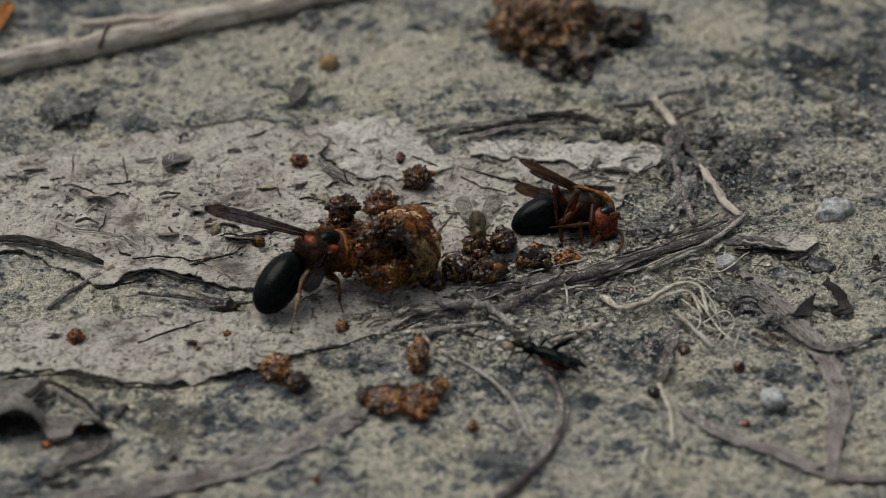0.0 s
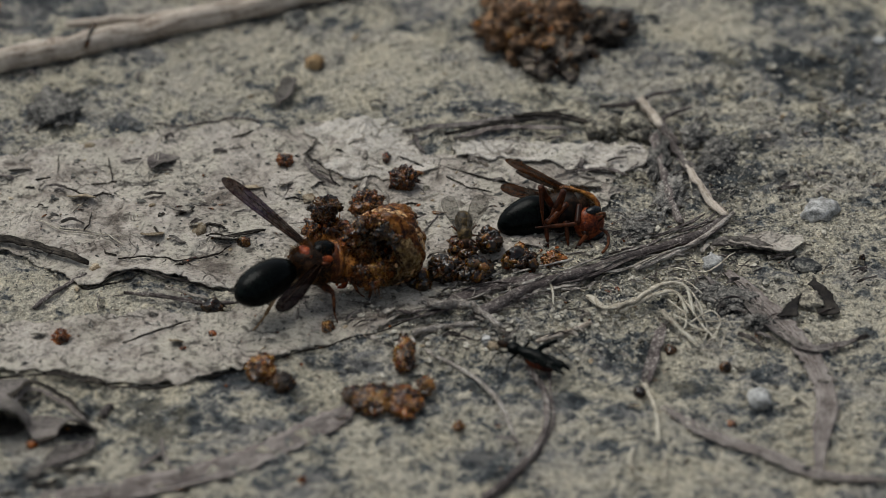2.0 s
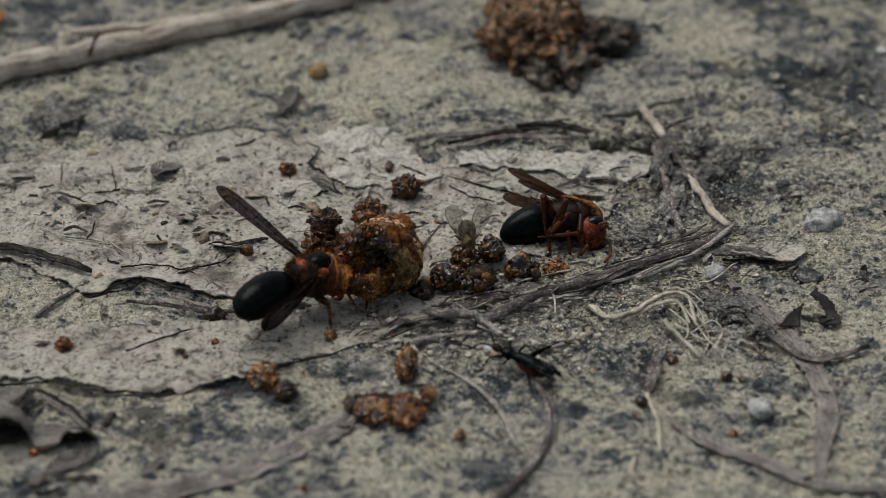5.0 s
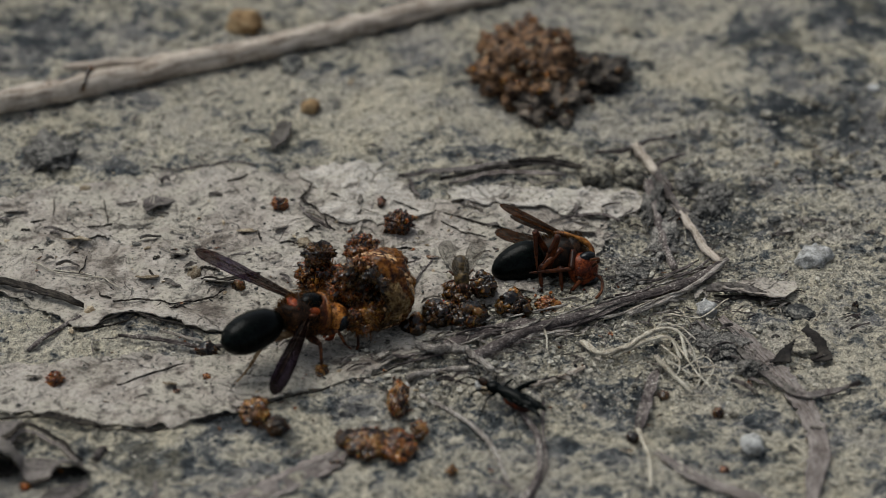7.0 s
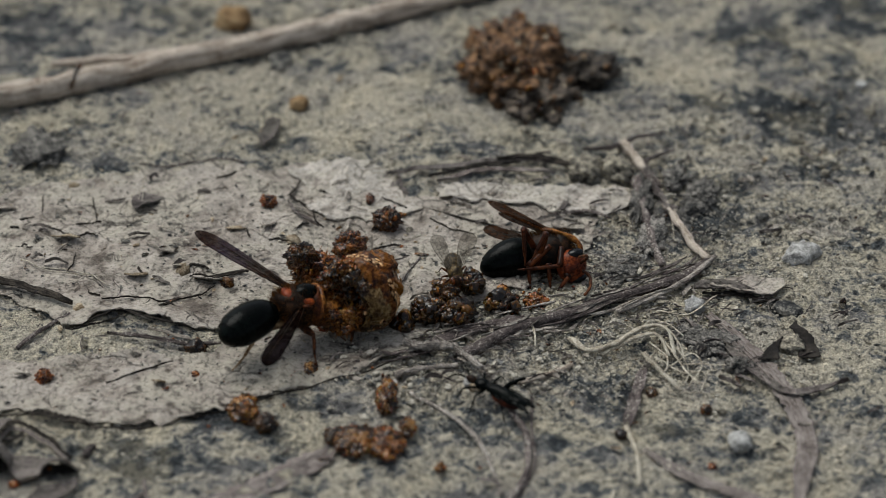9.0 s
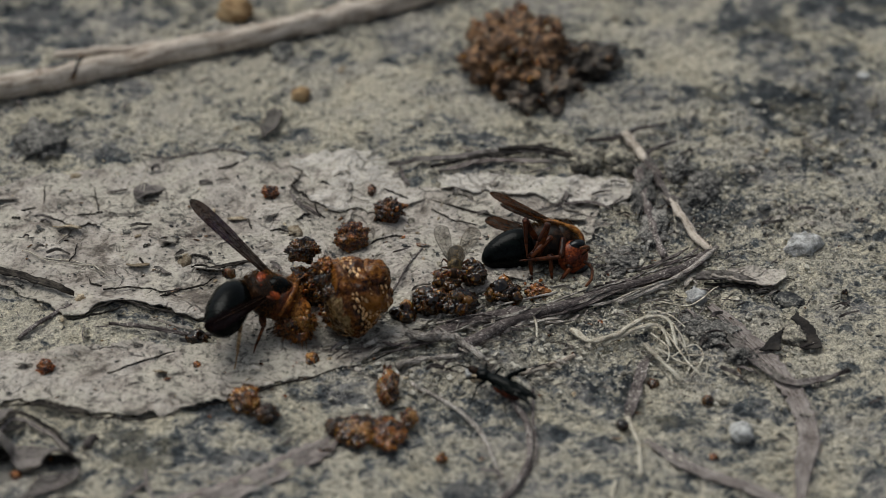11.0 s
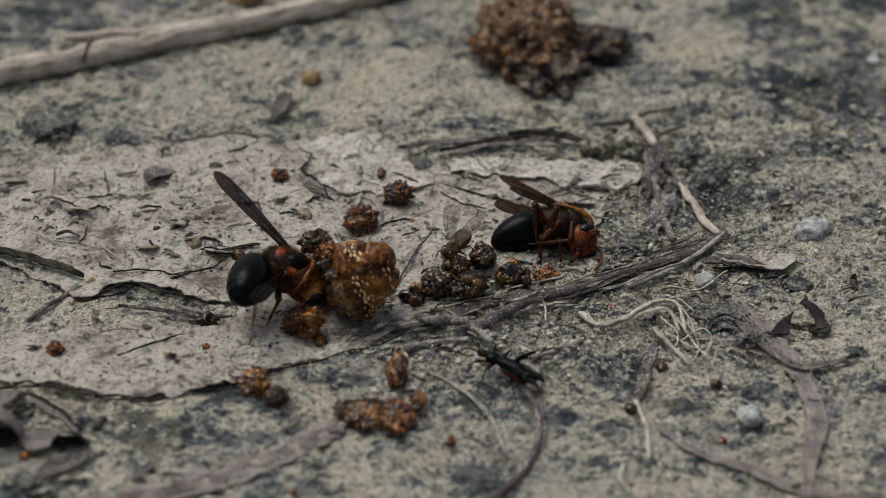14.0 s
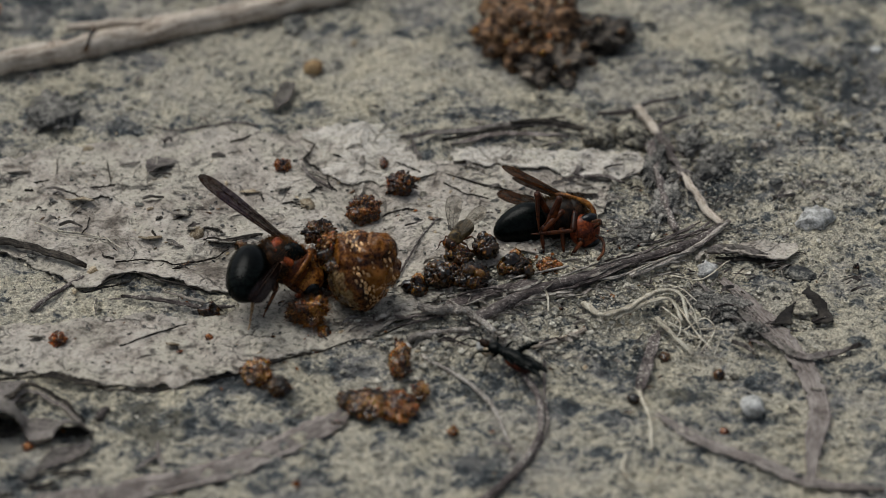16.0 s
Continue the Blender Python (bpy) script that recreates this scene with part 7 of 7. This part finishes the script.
    walk(WING_NEAR, [
    (0.00, pose(-0.00080, -0.00300, 0.00180, 6.75, -2.05, -123.98)),
    (0.50, pose(-0.00080, -0.00300, 0.00180, 4.40, -0.33, -126.69)),
    (1.00, pose(-0.00080, -0.00300, 0.00180, -0.24, 5.83, -132.37)),
    (1.50, pose(-0.00080, -0.00300, 0.00180, -0.12, 6.47, -132.21)),
    (2.00, pose(-0.00080, -0.00300, 0.00180, -3.14, 8.89, -136.34)),
    (2.50, pose(-0.00080, -0.00300, 0.00180, -1.70, 23.62, -134.64)),
    (3.00, pose(-0.00080, -0.00300, 0.00180, 2.29, 21.32, -128.61)),
    (3.50, pose(-0.00080, -0.00300, 0.00180, -3.83, 22.47, -137.86)),
    (4.00, pose(-0.00080, -0.00300, 0.00180, -9.07, 17.29, -145.50)),
    (6.50, pose(-0.00080, -0.00300, 0.00180, -1.69, 18.26, -134.55)),
    (7.00, pose(-0.00080, -0.00300, 0.00180, 2.28, 32.16, -128.48)),
    (7.50, pose(-0.00080, -0.00300, 0.00180, 6.50, 31.42, -121.84)),
    (8.00, pose(-0.00080, -0.00300, 0.00180, 6.20, 21.34, -122.69)),
    (8.50, pose(-0.00080, -0.00300, 0.00180, 6.19, 15.85, -123.03)),
    (9.00, pose(-0.00080, -0.00300, 0.00180, 0.54, 15.06, -129.76)),
    (9.50, pose(-0.00080, -0.00300, 0.00180, 3.40, 9.22, -122.66)),
    (10.00, pose(-0.00080, -0.00300, 0.00180, 5.65, 6.65, -116.75)),
    (10.20, pose(-0.00080, -0.00300, 0.00180, -1.92, 8.17, -126.01)),
    (12.50, pose(-0.00080, -0.00300, 0.00180, 20.76, -7.59, -97.02)),
    (13.00, pose(-0.00080, -0.00300, 0.00180, 20.06, -8.55, -98.54)),
    (13.50, pose(-0.00080, -0.00300, 0.00180, 19.25, -11.53, -101.05)),
    (14.00, pose(-0.00080, -0.00300, 0.00180, 19.97, -10.63, -99.62)),
    (14.50, pose(-0.00080, -0.00300, 0.00180, 17.86, -9.19, -101.55)),
    (15.00, pose(-0.00080, -0.00300, 0.00180, 18.13, -6.27, -98.40)),
    (15.50, pose(-0.00080, -0.00300, 0.00180, 19.61, -0.36, -97.23)),
    (16.00, pose(-0.00080, -0.00300, 0.00180, 22.34, -6.90, -94.10)),
])
    walk(HIND_LEG, [
    (0.00, pose(-0.00240, -0.00220, -0.00220, 13.06, 26.55, -123.69)),
    (0.50, pose(-0.00240, -0.00220, -0.00220, 8.58, 28.24, -146.27)),
    (1.00, pose(-0.00240, -0.00220, -0.00220, 8.06, 29.47, -148.71)),
    (1.50, pose(-0.00240, -0.00220, -0.00220, 7.93, 30.13, -149.36)),
    (2.00, pose(-0.00240, -0.00220, -0.00220, 6.35, 31.68, -156.00)),
    (2.50, pose(-0.00240, -0.00220, -0.00220, 6.53, 31.81, -155.32)),
    (3.00, pose(-0.00240, -0.00220, -0.00220, 5.66, 33.58, -158.95)),
    (3.50, pose(-0.00240, -0.00220, -0.00220, 4.98, 33.32, -161.53)),
    (4.00, pose(-0.00240, -0.00220, -0.00220, 6.38, 32.22, -155.94)),
    (6.50, pose(-0.00240, -0.00220, -0.00220, 7.27, 33.60, -152.67)),
    (7.00, pose(-0.00240, -0.00220, -0.00220, 5.02, 34.92, -161.55)),
    (7.50, pose(-0.00240, -0.00220, -0.00220, 5.54, 33.67, -159.40)),
    (8.00, pose(-0.00240, -0.00220, -0.00220, 4.97, 33.47, -161.55)),
    (8.50, pose(-0.00240, -0.00220, -0.00220, 4.96, 31.22, -161.34)),
    (9.00, pose(-0.00240, -0.00220, -0.00220, 6.13, 31.80, -156.89)),
    (9.50, pose(-0.00240, -0.00220, -0.00220, 7.78, 31.91, -150.31)),
    (10.00, pose(-0.00240, -0.00220, -0.00220, 13.45, 31.64, -134.42)),
    (10.20, pose(-0.00240, -0.00220, -0.00220, 23.52, 30.42, -102.45)),
    (12.50, pose(-0.00240, -0.00220, -0.00220, 30.65, 13.87, -72.45)),
    (13.00, pose(-0.00240, -0.00220, -0.00220, 31.14, 15.41, -75.95)),
    (13.50, pose(-0.00240, -0.00220, -0.00220, 31.35, 16.16, -78.02)),
    (14.00, pose(-0.00240, -0.00220, -0.00220, 31.30, 15.82, -78.97)),
    (14.50, pose(-0.00240, -0.00220, -0.00220, 31.60, 17.69, -83.15)),
    (15.00, pose(-0.00240, -0.00220, -0.00220, 31.77, 18.48, -82.28)),
    (15.50, pose(-0.00240, -0.00220, -0.00220, 31.74, 18.16, -80.56)),
    (16.00, pose(-0.00240, -0.00220, -0.00220, 31.08, 14.79, -77.34)),
])
    walk(MEAL, [
    (0.00, pose(-0.00720, -0.00900, 0.00690, 0.00, 0.00, 71.00)),
    (1.50, pose(-0.00740, -0.00900, 0.00690, 0.00, 0.00, 71.00)),
    (2.00, pose(-0.00740, -0.00880, 0.00690, 0.00, 0.00, 71.00)),
    (3.00, pose(-0.00800, -0.00890, 0.00690, 0.00, 0.00, 70.00)),
    (4.00, pose(-0.00820, -0.00900, 0.00690, 0.00, 0.00, 70.00)),
    (6.50, pose(-0.00820, -0.00860, 0.00690, 0.00, 0.00, 69.00)),
    (8.50, pose(-0.00840, -0.00890, 0.00690, 0.00, -1.00, 66.00)),
    (9.00, pose(-0.00850, -0.01000, 0.00680, 0.00, -3.00, 57.00)),
    (9.50, pose(-0.00870, -0.01130, 0.00670, 0.00, -5.00, 44.00)),
    (10.00, pose(-0.00900, -0.01230, 0.00660, 0.00, -7.00, 33.00)),
    (10.20, pose(-0.00950, -0.01280, 0.00660, 0.00, -8.00, 28.00)),
    (12.50, pose(-0.01150, -0.01440, 0.00690, 0.00, -19.00, 12.00)),
    (16.00, pose(-0.01170, -0.01440, 0.00690, 0.00, -19.00, 10.00)),
])
    walk(TOP_CRUMB, [
    (0.00, pose(-0.01770, 0.00060, 0.00680, 0.00, -0.00, 0.00)),
    (1.50, pose(-0.01810, 0.00040, 0.00680, 0.00, -0.00, 0.00)),
    (2.00, pose(-0.01830, 0.00040, 0.00680, 0.00, -0.00, 0.00)),
    (3.00, pose(-0.01870, -0.00040, 0.00680, 0.00, -0.00, 0.00)),
    (4.00, pose(-0.01890, -0.00080, 0.00680, 0.00, -0.00, 0.00)),
    (6.50, pose(-0.01860, -0.00050, 0.00680, 0.00, -0.00, 0.00)),
    (7.00, pose(-0.01850, -0.00020, 0.00680, 0.00, -0.00, 0.00)),
    (8.50, pose(-0.01880, -0.00070, 0.00680, 0.00, -0.00, 0.00)),
    (9.00, pose(-0.01960, -0.00160, 0.00680, 0.00, -0.00, 0.00)),
    (9.50, pose(-0.01990, -0.00180, 0.00680, 0.00, -0.00, 0.00)),
    (10.00, pose(-0.01990, -0.00180, 0.00680, 0.00, -0.00, 0.00)),
    (12.50, pose(-0.01880, -0.00610, 0.00720, 0.00, -0.00, 0.00)),
    (13.00, pose(-0.01900, -0.00630, 0.00720, 0.00, -0.00, 0.00)),
    (13.50, pose(-0.01890, -0.00620, 0.00720, 0.00, -0.00, 0.00)),
    (14.00, pose(-0.01880, -0.00630, 0.00720, 0.00, -0.00, 0.00)),
    (14.50, pose(-0.01880, -0.00610, 0.00720, 0.00, -0.00, 0.00)),
    (15.00, pose(-0.01870, -0.00620, 0.00720, 0.00, -0.00, 0.00)),
    (15.50, pose(-0.01860, -0.00620, 0.00720, 0.00, -0.00, 0.00)),
    (16.00, pose(-0.01860, -0.00620, 0.00720, 0.00, -0.00, 0.00)),
])
    walk(INNARDS, [
    (0.00, pose(-0.01924, -0.00150, 0.00330, 0.00, -0.00, 0.00)),
    (0.50, pose(-0.01892, -0.00110, 0.00330, 0.00, -0.00, 0.00)),
    (3.00, pose(-0.01968, -0.00175, 0.00330, 0.00, -0.00, 0.00)),
    (4.00, pose(-0.01988, -0.00276, 0.00330, 0.00, -0.00, 0.00)),
    (6.50, pose(-0.01953, -0.00221, 0.00330, 0.00, -0.00, 0.00)),
    (8.00, pose(-0.01970, 0.00125, 0.00330, 0.00, -0.00, 0.00)),
    (9.50, pose(-0.01824, -0.00051, 0.00330, 0.00, -0.00, 0.00)),
    (10.20, pose(-0.01850, -0.00350, 0.00330, 0.00, -0.00, 0.00)),
    (12.50, pose(-0.01900, -0.00930, 0.00330, 0.00, -0.00, 0.00)),
    (14.00, pose(-0.01890, -0.00960, 0.00340, 0.00, -0.00, 0.00)),
    (16.00, pose(-0.01900, -0.00950, 0.00340, 0.00, -0.00, 0.00)),
])
    walk(FLUFF, [
    (0.00, pose(-0.01000, -0.01500, 0.00480, 0.00, -0.00, 0.00)),
    (0.50, pose(-0.01000, -0.01480, 0.00480, 0.00, -0.00, 0.00)),
    (3.00, pose(-0.01040, -0.01470, 0.00480, 0.00, -0.00, 0.00)),
    (4.00, pose(-0.01090, -0.01500, 0.00480, 0.00, -0.00, 0.00)),
    (6.50, pose(-0.01050, -0.01480, 0.00480, 0.00, -0.00, 0.00)),
    (8.00, pose(-0.01060, -0.01480, 0.00480, 0.00, -0.00, 0.00)),
    (9.50, pose(-0.01400, -0.01600, 0.00400, 0.00, -0.00, 0.00)),
    (10.20, pose(-0.01783, -0.01708, 0.00320, 0.00, -0.00, 0.00)),
    (12.50, pose(-0.02070, -0.01972, 0.00260, 0.00, -0.00, 0.00)),
    (14.00, pose(-0.02002, -0.02179, 0.00260, 0.00, -0.00, 0.00)),
    (16.00, pose(-0.01982, -0.02131, 0.00260, 0.00, -0.00, 0.00)),
])
    walk(FLY, [
    (0.00, pose(0.00616, -0.00580, 0.00600, 0.00, 28.00, -85.00)),
    (7.00, pose(0.00666, -0.00580, 0.00600, 0.00, 28.00, -85.00)),
    (7.50, pose(0.00763, -0.00561, 0.00600, 0.00, 28.00, -80.00)),
    (8.50, pose(0.00749, -0.00561, 0.00600, 0.00, 12.00, -80.00)),
    (10.00, pose(0.00769, -0.00653, 0.00600, 0.00, 12.00, -85.00)),
    (10.20, pose(0.00769, -0.00653, 0.00600, 0.00, 12.00, -85.00)),
    (12.50, pose(0.00619, -0.00587, 0.00600, 0.00, 12.00, -122.00)),
    (16.00, pose(0.00573, -0.00605, 0.00600, 0.00, 12.00, -125.00)),
])
    walk(BUG, [
    (0.00, pose(0.01634, -0.03451, 0.00020, 0.00, -0.00, 148.53)),
    (3.00, pose(0.01586, -0.03477, 0.00020, 0.00, -0.00, 144.88)),
    (4.00, pose(0.01552, -0.03415, 0.00020, 0.00, -0.00, 143.75)),
    (6.50, pose(0.01365, -0.03313, 0.00020, 0.00, -0.00, 141.32)),
    (7.00, pose(0.01365, -0.03313, 0.00020, 0.00, -0.00, 141.32)),
    (12.50, pose(0.01365, -0.03313, 0.00020, 0.00, -0.00, 141.32)),
    (16.00, pose(0.01365, -0.03313, 0.00020, 0.00, -0.00, 141.32)),
])


motions()
